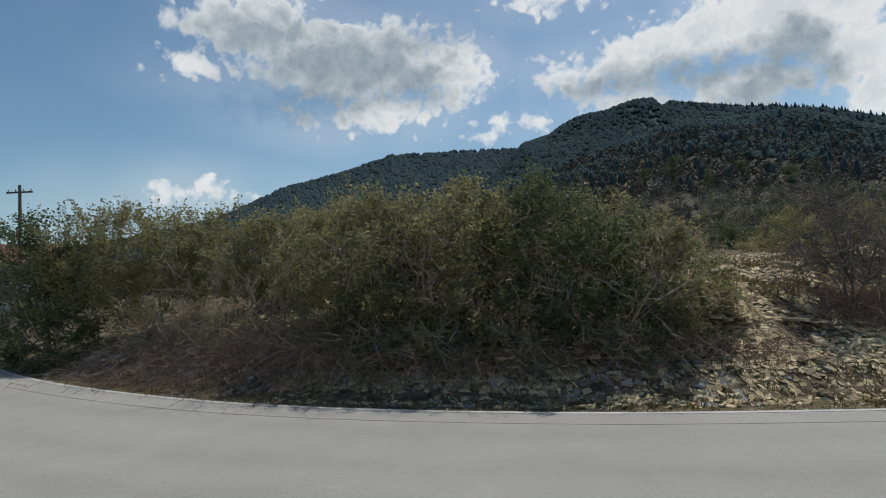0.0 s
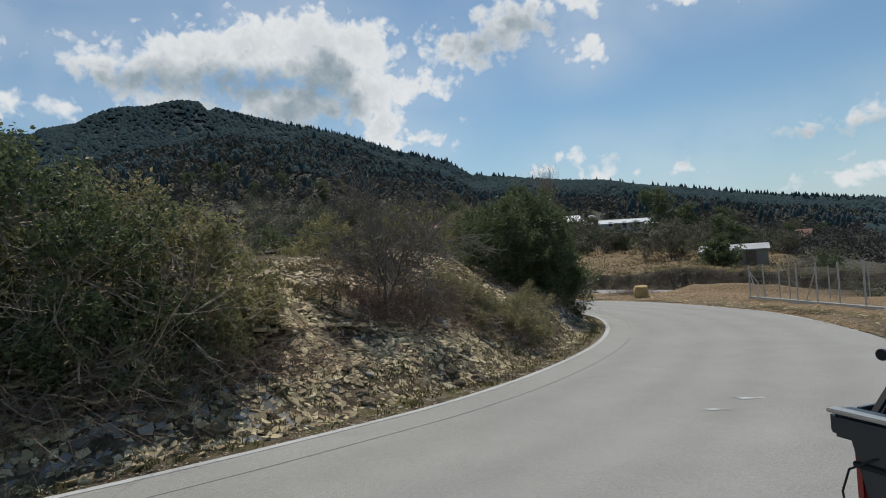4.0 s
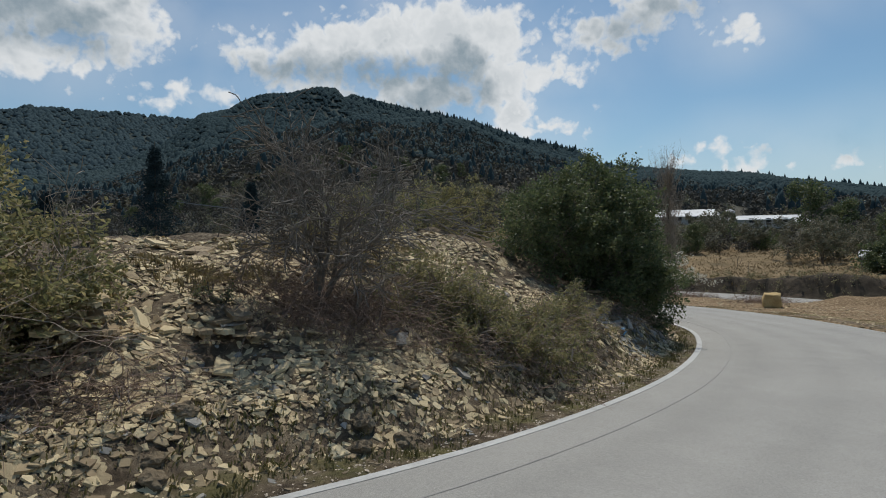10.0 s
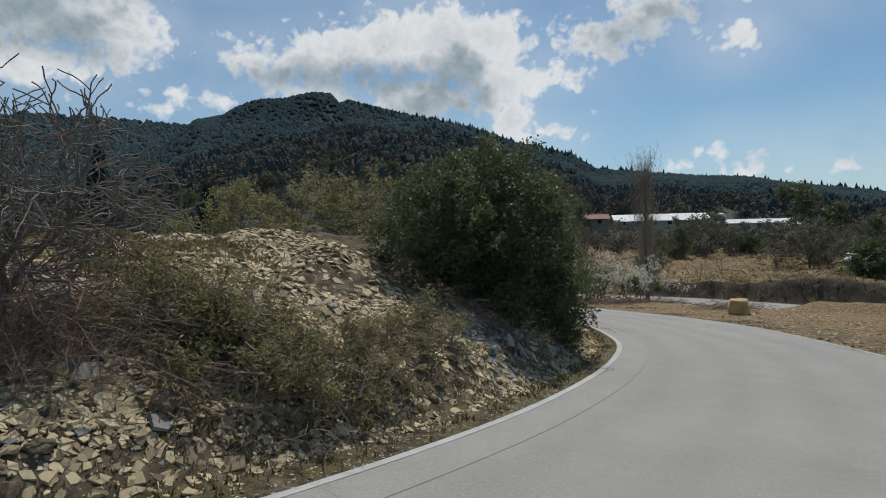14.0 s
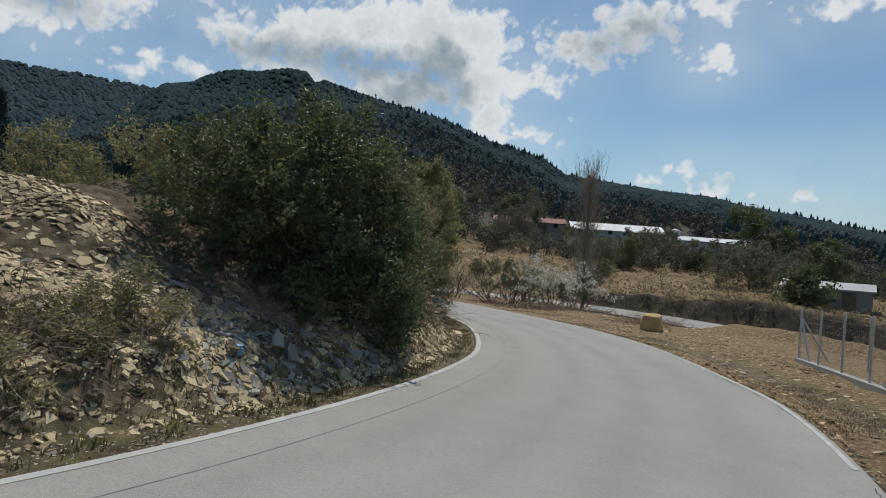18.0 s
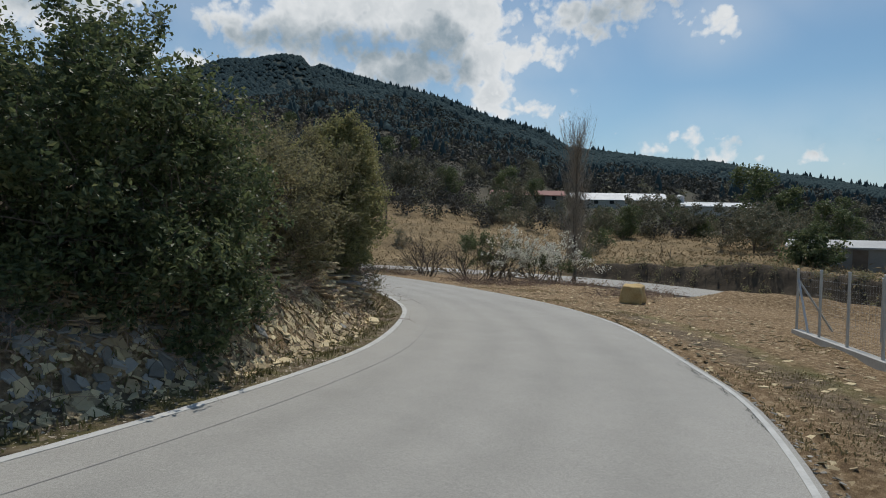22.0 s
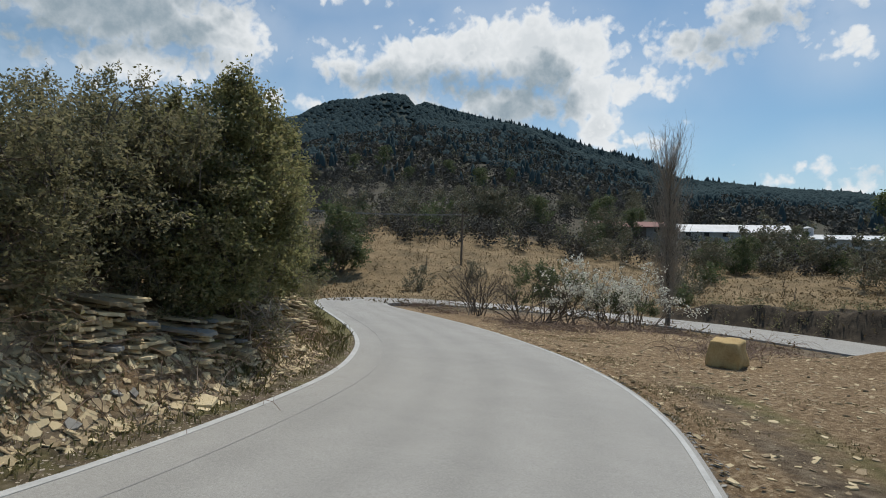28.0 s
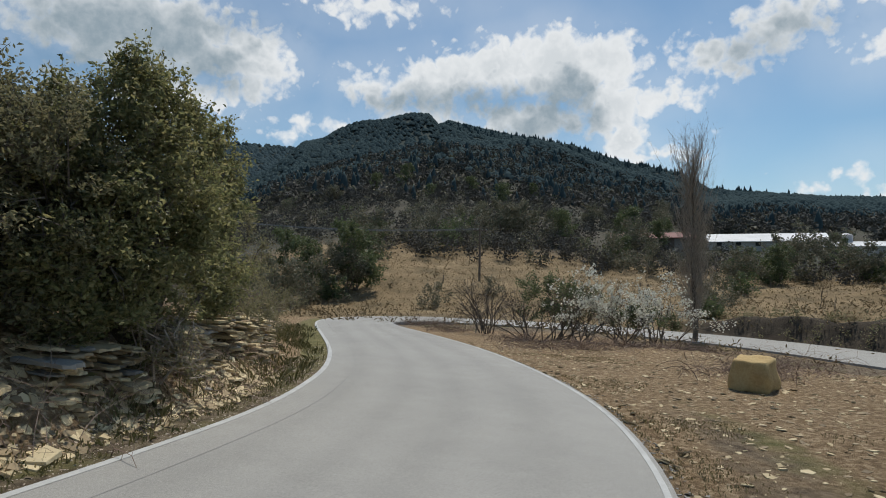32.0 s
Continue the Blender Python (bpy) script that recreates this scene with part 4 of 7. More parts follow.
big = plant("evergreen_oak", "big dark evergreen oak on a stony bank beside the road", "tree", (14.9, 13.4, ground_at(14.9, 13.4)),
            [lump(14.6, 13.2, 3.55, 1.35, 1.25, 1.5), lump(13.4, 13.2, 3.0, 1.2, 1.1, 1.35), lump(15.6, 13.5, 2.9, 1.1, 1.1, 1.5), lump(14.4, 12.3, 2.1, 1.0, 0.8, 1.1),
             lump(15.3, 12.6, 1.8, 0.95, 0.8, 1.1), lump(16.1, 13.5, 1.5, 0.75, 0.7, 0.9), lump(14.6, 14.6, 3.3, 1.3, 1.1, 1.4)], M_OAK, 56, 14, 0.078, 11, 0.13, "", 0.55, 0.1, 0.15, None, 26)
plant("olive_bush", "olive-green evergreen bush behind the stony mound", "bush", (12.2, 17.6, ground_at(12.2, 17.6)),
      [lump(12.2, 17.4, 3.4, 1.4, 1.1, 1.1), lump(10.9, 18.4, 3.2, 1.5, 1.1, 1.0), lump(13.6, 16.8, 3.5, 1.2, 1.0, 1.2)], M_HEDGE, 26, 15, 0.07, 12, 0.07)
plant("grey_green_bush", "grey-brown shrubby tree above layered rock", "bush", (17.3, 15.9, ground_at(17.3, 15.9)),
      [lump(17.0, 15.4, 2.75, 1.1, 1.0, 1.1), lump(17.9, 16.3, 2.55, 1.0, 0.9, 1.05), lump(16.3, 15.0, 2.3, 0.9, 0.8, 1.0), lump(17.7, 15.6, 1.5, 0.8, 0.6, 0.7)], M_OLIVE, 46, 14, 0.065, 13, 0.09, "", 0.5, 0.2, 0.14)
plant("evergreen_tree", "evergreen tree with upright leafy shoots on the bank", "tree", (20.0, 18.9, ground_at(20.0, 18.9)),
      [lump(19.8, 18.5, 3.6, 0.85, 0.85, 1.2), lump(20.3, 18.9, 3.5, 0.7, 0.7, 1.2), lump(19.1, 18.2, 3.2, 0.9, 0.8, 1.2), lump(20.2, 18.6, 2.6, 0.8, 0.8, 1.2), lump(19.6, 17.9, 2.2, 0.8, 0.7, 1.1), lump(20.85, 20.1, 3.3, 0.5, 0.5, 1.1), lump(20.9, 20.3, 2.0, 0.5, 0.5, 1.0)],
      M_SHOOT, 84, 15, 0.07, 14, 0.11, "", 0.55, 0.16, 0.17, None, 90)
plant("brown_bush", "brownish half-bare bush on the rocky bank", "bush", (18.6, 19.6, ground_at(18.6, 19.6)),
      [lump(18.2, 19.4, 3.7, 1.1, 1.0, 1.3), lump(17.2, 18.4, 3.4, 1.0, 1.0, 1.2), lump(18.4, 17.6, 3.2, 0.9, 0.8, 1.2), lump(19.2, 17.5, 2.95, 0.8, 0.7, 1.1), lump(18.9, 17.6, 1.9, 0.8, 0.6, 0.9)], M_OLIVE, 62, 13, 0.065, 15, 0.08, "", 0.5, 0.3)
plant("yellowish_bush", "yellow-green bush at the end of the bank", "bush", (21.2, 21.6, ground_at(21.2, 21.6)),
      [lump(21.3, 21.3, 2.0, 0.6, 0.6, 0.9), lump(21.5, 22.6, 1.2, 0.6, 0.7, 0.7)], M_OLIVE, 30, 14, 0.05, 16, 0.05, "", 0.5, 0.3)
for k, (x_, y_, t_, r_) in enumerate(((22.0, 25.0, 0.9, 0.7), (21.4, 27.6, 1.2, 0.9), (22.6, 30.0, 0.6, 0.8), (20.4, 25.4, 1.6, 1.0), (20.0, 30.5, 1.5, 1.2))):
    plant("roadside_bush", "small dry grey-brown bush on the verge", "bush", (x_, y_, ground_at(x_, y_)), [lump(x_, y_, t_, r_, r_, 0.75)], M_OLIVE, 26, 10, 0.05, 20 + k, 0.03, "roadside bushes", 0.5, 0.5, 0.15, M_TWIG)

plant("juniper", "small dark green juniper among stone slabs", "shrub", (5.85, 10.15, ground_at(5.85, 10.15)), [lump(5.85, 10.15, 1.15, 0.27, 0.27, 0.36), lump(5.8, 10.2, 1.0, 0.3, 0.25, 0.3)], M_OAK, 60, 16, 0.035, 31, 0.02, "", 0.3, 0.3, 0.1)
for k, (x_, y_, t_, r_, z_) in enumerate(((8.3, 10.4, 1.45, 0.75, 0.7), (9.0, 10.5, 1.35, 0.8, 0.7), (9.4, 10.0, 0.85, 0.55, 0.55), (11.75, 10.95, 0.85, 0.45, 0.55), (11.2, 10.7, 0.6, 0.42, 0.42), (8.9, 9.7, 0.85, 0.6, 0.55), (9.7, 9.5, 0.55, 0.55, 0.5), (10.4, 9.9, 0.6, 0.5, 0.45))):
    plant("dry_shrub", "dry olive-brown shrub on the scree slope", "shrub", (x_, y_, ground_at(x_, y_)), [lump(x_, y_, t_, r_, r_ * 0.8, z_), lump(x_ + 0.25, y_ - 0.2, t_ - 0.25, r_ * 0.7, r_ * 0.6, z_ * 0.8)], M_HEDGE, 100, 11, 0.055, 40 + k, 0.02, "shrubs on the scree", 0.4, 0.6, 0.12, M_TWIG)

for k, (x_, y_, t_, r_) in enumerate(((3.3, 8.95, 1.0, 0.6), (2.2, 8.8, 1.15, 0.7), (1.0, 8.75, 1.1, 0.7), (-0.2, 8.85, 1.2, 0.7), (-1.4, 9.15, 1.2, 0.7), (-2.6, 9.7, 1.3, 0.8), (-4.0, 10.4, 1.3, 0.9), (-5.6, 11.4, 1.4, 0.9), (20.3, 18.3, 0.7, 0.5))):
    plant("undergrowth", "half-bare twiggy undergrowth at the foot of the bushes", "bush", (x_, y_, ground_at(x_, y_)), [lump(x_, y_, t_, r_, 0.5, 0.6), lump(x_ + 0.4, y_ + 0.1, t_ - 0.25, r_ * 0.8, 0.45, 0.5)], M_OLIVE, 40, 9, 0.05, 130 + k, 0.03, "undergrowth on the bank", 0.45, 0.9, 0.16, M_TWIG)

# a bare thorn tree
rng_ = np.random.default_rng(5)
thorn = thing("thorn_tree", None, "bare twiggy thorn tree on the stony slope", "tree")
thorn.location = (7.1, 10.35, ground_at(7.1, 10.35))
for w_ in ((0.05, 0.0, 1), (-0.35, 0.1, 1), (0.3, -0.1, 1), (-0.1, 0.25, 1), (0.15, 0.2, 1)):
    segs_ = []
    bare_branches(rng_, (0, 0, -0.1), np.array(w_) / np.linalg.norm(w_), 1.45, 0.038, 3, segs_, 0.85, 0.0, 0.66, 5, 0.006)
    v_, f_ = tubes(segs_, 4)
    thing("stem", mesh_of("stem", v_, f_, M_THORN), "", "", parent=thorn)

rng_ = np.random.default_rng(55)
for x_, y_, h_ in ((-5.2, 11.2, 0.9), (-4.2, 10.9, 1.0), (-3.3, 10.3, 1.2), (-2.5, 10.0, 1.3), (-1.8, 9.6, 1.4), (-1.1, 9.4, 1.4), (-0.4, 9.1, 1.3), (0.3, 9.2, 1.4), (0.9, 9.0, 1.2), (1.6, 9.0, 1.3), (2.3, 8.9, 1.2), (2.9, 9.1, 1.2), (3.6, 9.2, 1.0), (4.2, 9.5, 0.9)):
    shrub_ = thing("bare_shrub", None, "leafless pale grey-brown shrub standing in the hedge", "bush", "bare shrubs in the hedge")
    shrub_.location = (x_, y_ + 0.25, ground_at(x_, y_ + 0.25))
    for _ in range(3):
        w_, segs_ = np.array([rng_.normal(0, 0.4), rng_.normal(-0.15, 0.3), 1.0]), []
        bare_branches(rng_, (rng_.normal(0, 0.12), rng_.normal(0, 0.12), -0.1), w_ / np.linalg.norm(w_), h_ * rng_.uniform(0.9, 1.4), 0.010, 2, segs_, 0.6, 0.02, 0.62, 4, 0.003)
        v_, f_ = tubes(segs_, 3)
        thing("stem", mesh_of("stem", v_, f_, M_TWIG), "", "", parent=shrub_)

BRAMBLES = [
    ("tangle of dry brown bramble canes on the bank", [(-5.6, 10.7, 0.7), (-4.6, 10.3, 0.7), (-3.7, 9.8, 0.7)], 61, (0.5, 1.1), 150),
    ("tangle of dry brown bramble canes on the bank", [(-2.8, 9.6, 0.6), (-2.0, 9.3, 0.6), (-1.3, 9.1, 0.6)], 62, (0.6, 1.4), 150),
    ("tangle of dry brown bramble canes on the bank", [(-0.6, 8.9, 0.5), (0.3, 8.8, 0.5), (1.2, 8.7, 0.5)], 63, (0.5, 1.2), 110),
    ("bare canes at the foot of the hedge", [(2.2, 8.7, 0.5), (3.1, 8.9, 0.5), (4.0, 9.0, 0.4)], 64, (0.4, 1.0), 80),
    ("dry bramble canes round the foot of a thorn tree", [(7.1, 10.2, 0.4), (7.5, 9.9, 0.35), (6.7, 10.3, 0.4), (7.1, 10.4, 0.3)], 65, (0.4, 1.2), 150),
    ("dry bramble canes beside a shrub", [(8.0, 9.9, 0.4), (8.7, 9.6, 0.4), (9.4, 9.3, 0.4), (10.2, 10.2, 0.5), (11.0, 10.5, 0.5)], 66, (0.3, 0.8), 100),
    ("dry canes and dead branches at the foot of the slope", [(5.0, 8.9, 0.3), (4.5, 9.2, 0.4)], 67, (0.3, 0.7), 60),
    ("dry brown canes on the shaded slope beside the oak", [(13.0, 11.9, 0.4), (13.4, 12.2, 0.4)], 71, (0.3, 0.6), 60),
    ("dry canes below the big oak", [(13.6, 11.7, 0.4), (14.8, 12.3, 0.4), (16.0, 13.0, 0.4)], 68, (0.3, 0.8), 60),
    ("dead branches hanging over the layered rock", [(17.0, 14.4, 0.5), (18.2, 15.5, 0.5), (19.0, 16.6, 0.5)], 69, (0.4, 0.9), 62),
    ("dry brown canes along the rocky bank", [(19.8, 17.7, 0.5), (20.6, 19.0, 0.5), (21.3, 20.9, 0.4)], 70, (0.3, 0.8), 85),
]
for text, spots_, seed_, h_, n_ in BRAMBLES:
    bramble("bramble", text, [(a, b + (0.25 if a < 4 else 0), s * 0.9) for a, b, s in spots_], seed_, (h_[0] * 0.85, h_[1] * 0.85), None, int(n_ * (1.3 if seed_ < 65 else 0.9)), "brambles on the bank", 0.0055)


# ---- stone slabs ----
def slab_mesh(rng, mat, n=6):
    """A thin, broken, many-sided slab about 1 long with chipped edges."""
    ang = np.sort(np.linspace(0, 2 * np.pi, n, endpoint=False) + rng.uniform(-0.35, 0.35, n))
    rad = rng.uniform(0.33, 0.62, n)
    x, y = np.cos(ang) * rad, np.sin(ang) * rad * rng.uniform(0.5, 0.9)
    t = rng.uniform(0.028, 0.068)
    tilt = rng.uniform(-0.08, 0.08, 2)
    top = np.stack([x * 0.94, y * 0.94, t + x * tilt[0] + y * tilt[1]], 1)
    bot = np.stack([x, y, -t * rng.uniform(0.4, 1, n)], 1)
    mid = np.array([[0, 0, t * 1.08]])
    verts = np.vstack([top, bot, mid])
    faces = [(k, (k + 1) % n, 2 * n) for k in range(n)] + [(n + k, n + (k + 1) % n, (k + 1) % n, k) for k in range(n)] + [tuple(range(2 * n - 1, n - 1, -1))]
    return verts, faces


SLAB_RNG = np.random.default_rng(77)
SLABS = [slab_mesh(SLAB_RNG, None, 4 + k % 3) for k in range(14)]


def scatter_slabs(name, label, x, y, size, mat, seed, steep=0.5, sink=0.2, kind="stuff"):
    """Many slabs lying on the ground as one joined mesh."""
    rng = np.random.default_rng(seed)
    z = ground_height(x, y)
    e = 0.12
    gx, gy = (ground_height(x + e, y) - z) / e, (ground_height(x, y + e) - z) / e
    n = len(x)
    pick, turn = rng.integers(0, len(SLABS), n), rng.uniform(0, 2 * np.pi, n)
    up = np.stack([-np.clip(gx, -0.9, 0.9) + rng.normal(0, steep * 0.5, n), -np.clip(gy, -0.9, 0.9) + rng.normal(0, steep * 0.5, n), np.ones(n)], 1)
    up /= np.linalg.norm(up, axis=1)[:, None]
    a = np.stack([np.cos(turn), np.sin(turn), 0 * turn], 1)
    a -= up * (a * up).sum(1)[:, None]
    a /= np.linalg.norm(a, axis=1)[:, None]
    b = np.cross(up, a)
    foot = np.stack([x, y, z + size * (0.10 - sink * 0.3)], 1)
    verts, sets, count = [], {}, 0
    for q, (v, faces) in enumerate(SLABS):
        of = np.where(pick == q)[0]
        w = (v[None, :, :1] * a[of][:, None] + v[None, :, 1:2] * b[of][:, None] + v[None, :, 2:] * up[of][:, None]) * size[of][:, None, None] + foot[of][:, None]
        verts.append(w.reshape(-1, 3))
        base = count + np.arange(len(of))[:, None] * len(v)
        for f in faces:
            sets.setdefault(len(f), []).append(base + np.array([f]))
        count += len(of) * len(v)
    return thing(name, mesh_of(name, np.concatenate(verts), tuple(np.concatenate(sets[c]) for c in sorted(sets)), mat), label, "stones", kind=kind)


def along(line, k):
    """Points and left-hand normals at fractional places along a line."""
    i = np.arange(len(line))
    t = np.gradient(line, axis=0)
    t /= np.hypot(t[:, 0], t[:, 1])[:, None]
    p = np.stack([np.interp(k, i, line[:, 0]), np.interp(k, i, line[:, 1])], 1)
    return p, np.stack([-np.interp(k, i, t[:, 1]), np.interp(k, i, t[:, 0])], 1)


def bank_spots(n, u0, u1, s0, s1, seed, power=1.0):
    """Random places on the bank: u along the inner edge by x, s metres in from it."""
    rng = np.random.default_rng(seed)
    ok = np.where((LEFT_S[:, 0] > u0) & (LEFT_S[:, 0] < u1))[0]
    p, side = along(LEFT_S, rng.uniform(ok[0], ok[-1], n))
    p = p + side * (s0 + (s1 - s0) * rng.random(n) ** power)[:, None]
    return p[:, 0], p[:, 1]


def sizes(n, lo, hi, seed, power=2.5):
    return lo + (hi - lo) * np.random.default_rng(seed).random(n) ** power


for nm, text, n_, u_, s_, size_, mat_, seed_, lean_ in (
    ("scree", "yellowish broken limestone slabs covering the slope", 23000, (4.3, 14.2), (1.0, 9.5), (0.05, 0.18), M_STONE, 1, 0.42),
    ("scree", "larger yellowish limestone slabs lying loose on the slope", 2800, (4.3, 13.6), (1.2, 8.5), (0.11, 0.28), M_STONE, 11, 0.5),
    ("scree", "grey and yellowish small stones at the foot of the slope", 500, (-1.5, 14.5), (0.35, 2.4), (0.04, 0.15), M_SLATE, 2, 0.3),
    ("scree", "yellowish limestone slabs along the verge below the trees", 8500, (12.5, 22.8), (0.45, 2.3), (0.05, 0.24), M_STONE, 3, 0.55),
    ("stone_chips", "yellowish limestone chips at the foot of the slope", 9500, (4.0, 13.6), (0.45, 2.9), (0.035, 0.17), M_STONE, 7, 0.45),
    ("rubble", "dark earth crumbs and rubble along the foot of the bank", 2600, (-8.0, 22.5), (0.15, 1.4), (0.02, 0.09), M_SOIL, 8, 0.3),
    ("verge_gravel", "fine pale gravel along the road edge", 9000, (-8.0, 24.0), (0.05, 0.8), (0.012, 0.05), M_GRAVEL, 9, 0.3),
    ("scree", "grey slate pieces below the big oak", 520, (12.6, 16.4), (0.6, 1.9), (0.08, 0.30), M_SLATE, 4, 0.7),
    ("scree", "grey stones at the foot of the brambles", 2400, (-8.5, 4.2), (0.35, 2.2), (0.05, 0.24), M_SLATE, 5, 0.3),
    ("scree", "pale limestone rubble at the foot of the hedge", 3200, (-3.5, 5.0), (0.35, 1.2), (0.04, 0.22), M_STONE, 12, 0.6),
    ("scree", "pale limestone slabs on top of the bank", 900, (-6.0, -1.0), (2.4, 4.8), (0.07, 0.26), M_STONE, 6, 0.3),
):
    x_, y_ = bank_spots(n_, *u_, *s_, seed_ + 100, 0.9)
    in_, _ = line_distance(x_, y_, LEFT_S)
    # bare soil shows below the oak and in drifts over the slope
    bare_ = ease(x_, 11.4, 12.2) * ease(in_, 1.7, 2.1) * (1 - ease(in_, 2.8, 3.4)) * 0.85 + 0.8 * ease(wobble(x_, y_, 0.8, 9.0), 0.2, 0.55) * ease(in_, 0.6, 1.0)
    keep_ = np.random.default_rng(seed_ + 400).random(n_) > bare_ * (mat_ is M_STONE)
    scatter_slabs(nm, text, x_[keep_], y_[keep_], sizes(n_, *size_, seed_ + 200)[keep_], mat_, seed_ + 300, lean_)

# larger slabs, each on its own
x_, y_ = bank_spots(260, 4.6, 21.8, 0.6, 4.2, 901, 1.1)
w_ = sizes(260, 0.16, 0.38, 902, 2.6)
rng_ = np.random.default_rng(903)
SLAB_ME = [mesh_of("flat_stone", v, f, M_SLATE if k % 7 == 0 else M_STONE) for k, (v, f) in enumerate(SLABS)]
for k in range(len(x_)):
    gz = ground_at(x_[k], y_[k])
    sx, sy = (ground_at(x_[k] + 0.15, y_[k]) - gz) / 0.15, (ground_at(x_[k], y_[k] + 0.15) - gz) / 0.15
    up = Vector((-sx + rng_.normal(0, 0.2), -sy + rng_.normal(0, 0.2), 1)).normalized()
    ob = thing("flat_stone", SLAB_ME[k % len(SLAB_ME)], "grey weathered stone slab on the scree" if k % len(SLAB_ME) % 7 == 0 else "yellowish limestone slab lying on the scree", "stone", "loose stone slabs")
    ob.matrix_world = Matrix.Translation((x_[k], y_[k], gz + 0.015)) @ up.to_track_quat("Z", "Y").to_matrix().to_4x4() @ Matrix.Rotation(rng_.uniform(0, 6.28), 4, "Z") @ Matrix.Scale(w_[k], 4)


# broad slabs on the crest, and grey slates standing on edge below the oak
for x0, y0, w0, turn0, tip0, mat0, text in (
    (5.95, 12.36, 0.66, 0.2, 0.12, 1, "broad pale limestone slab on the crest of the mound"), (5.45, 12.6, 0.45, 1.1, 0.2, 1, "broad pale limestone slab on the crest of the mound"), (4.6, 12.8, 0.4, 2.0, 0.25, 1, "broad pale limestone slab on the crest of the mound"),
    (5.72, 9.13, 0.36, 0.5, 0.45, 1, "pale limestone slab leaning on the scree"), (5.07, 9.65, 0.36, 1.3, 0.95, 1, "pale limestone slab leaning on the scree"), (6.85, 9.81, 0.26, 2.2, 0.3, 1, "pale limestone slab leaning on the scree"),
    (13.45, 11.2, 0.24, 0.4, 1.25, 0, "grey slate slab standing on edge"), (13.62, 11.12, 0.27, 0.7, 1.15, 0, "grey slate slab standing on edge"), (14.35, 11.4, 0.22, 1.0, 0.9, 0, "grey slate slab standing on edge"), (15.1, 11.85, 0.2, 0.2, 1.0, 0, "grey slate slab standing on edge"),
    (15.92, 12.75, 0.4, 0.6, 0.2, 1, "pale limestone slab lying on the verge"), (19.62, 16.1, 0.42, 0.3, 0.15, 1, "pale limestone slab lying on the verge"),
):
    ob = thing("loose_slab", SLAB_ME[(7 if mat0 == 0 else 3) % len(SLAB_ME)], text, "stone", "large stone slabs")
    ob.matrix_world = Matrix.Translation((x0, y0, ground_at(x0, y0) + 0.03 + 0.4 * w0 * math.sin(tip0))) @ Matrix.Rotation(turn0, 4, "Z") @ Matrix.Rotation(tip0, 4, "X") @ Matrix.Diagonal((w0, w0 * 1.3, w0, 1))


# ---- layered rock showing in the cut bank ----
def ledge(x, y, turn, long, high, seed, label):
    """Stacked, broken beds of flat limestone, each bed a part."""
    rng = np.random.default_rng(seed)
    root = thing("rock_ledge", None, label, "rock", "layered rock in the bank")
    root.location, root.rotation_euler = (x, y, ground_at(x, y) - 0.15), (0.05, 0, turn)
    z = 0.0
    while z < high:
        t = rng.uniform(0.014, 0.045)
        a = -long / 2 + rng.uniform(0, 0.25)
        while a < long / 2:
            w = rng.uniform(0.08, 0.34)
            out = rng.normal(0, 0.085) + z * 0.4
            n = 7
            xs = np.linspace(a, a + w, n)
            front = out - 0.07 * rng.random(n) + 0.06 * np.abs(np.linspace(-1, 1, n)) ** 3
            bm = bmesh.new()
            lo = [bm.verts.new((p, q, z + rng.normal(0, 0.006))) for p, q in zip(xs, front)] + [bm.verts.new((xs[-1], out + 0.7, z)), bm.verts.new((xs[0], out + 0.7, z))]
            hi = [bm.verts.new((v.co.x, v.co.y + (0.015 if k < n else 0), z + t * 0.94 + rng.normal(0, 0.005))) for k, v in enumerate(lo)]
            bm.faces.new(hi[::1])
            bm.faces.new(lo[::-1])
            for k in range(len(lo)):
                bm.faces.new((lo[k], lo[(k + 1) % len(lo)], hi[(k + 1) % len(lo)], hi[k]))
            bmesh.ops.recalc_face_normals(bm, faces=bm.faces)
            bed = part("bed", bm, M_SLATE if rng.random() < 0.05 else M_STONE, root)
            bed.rotation_euler = (rng.normal(0, 0.05), rng.normal(0, 0.05), rng.normal(0, 0.06))
            a += w + rng.uniform(0.0, 0.05)
            if rng.random() < 0.28:
                a += rng.uniform(0.1, 0.45)
        z += t + rng.uniform(0.0, 0.012)


for x_, y_, turn_, long_, high_, seed_ in ((17.3, 14.75, 0.75, 1.5, 0.8, 1), (18.7, 15.9, 0.85, 1.3, 0.8, 2), (19.9, 17.3, 0.95, 1.2, 0.8, 3), (20.9, 19.3, 1.1, 1.4, 0.85, 4), (21.6, 21.2, 1.2, 1.5, 1.0, 5), (22.0, 22.9, 1.3, 1.2, 0.9, 10),
                                           (14.9, 12.4, 0.6, 1.6, 0.6, 6), (16.2, 13.5, 0.7, 1.2, 0.6, 7), (3.95, 9.3, 0.08, 1.5, 0.75, 8), (5.75, 9.8, 0.05, 0.5, 0.32, 11), (1.6, 8.75, 0.0, 2.2, 0.6, 9)):
    ledge(x_, y_, turn_, long_, high_, seed_, "layered yellowish limestone beds in the cut bank")


# ---- fence, boulder, poplar and blossom on the outside of the bend ----
FENCE_A, FENCE_B = Vector((28.3, 12.15, 0)), Vector((8.72, -6.45, 0))


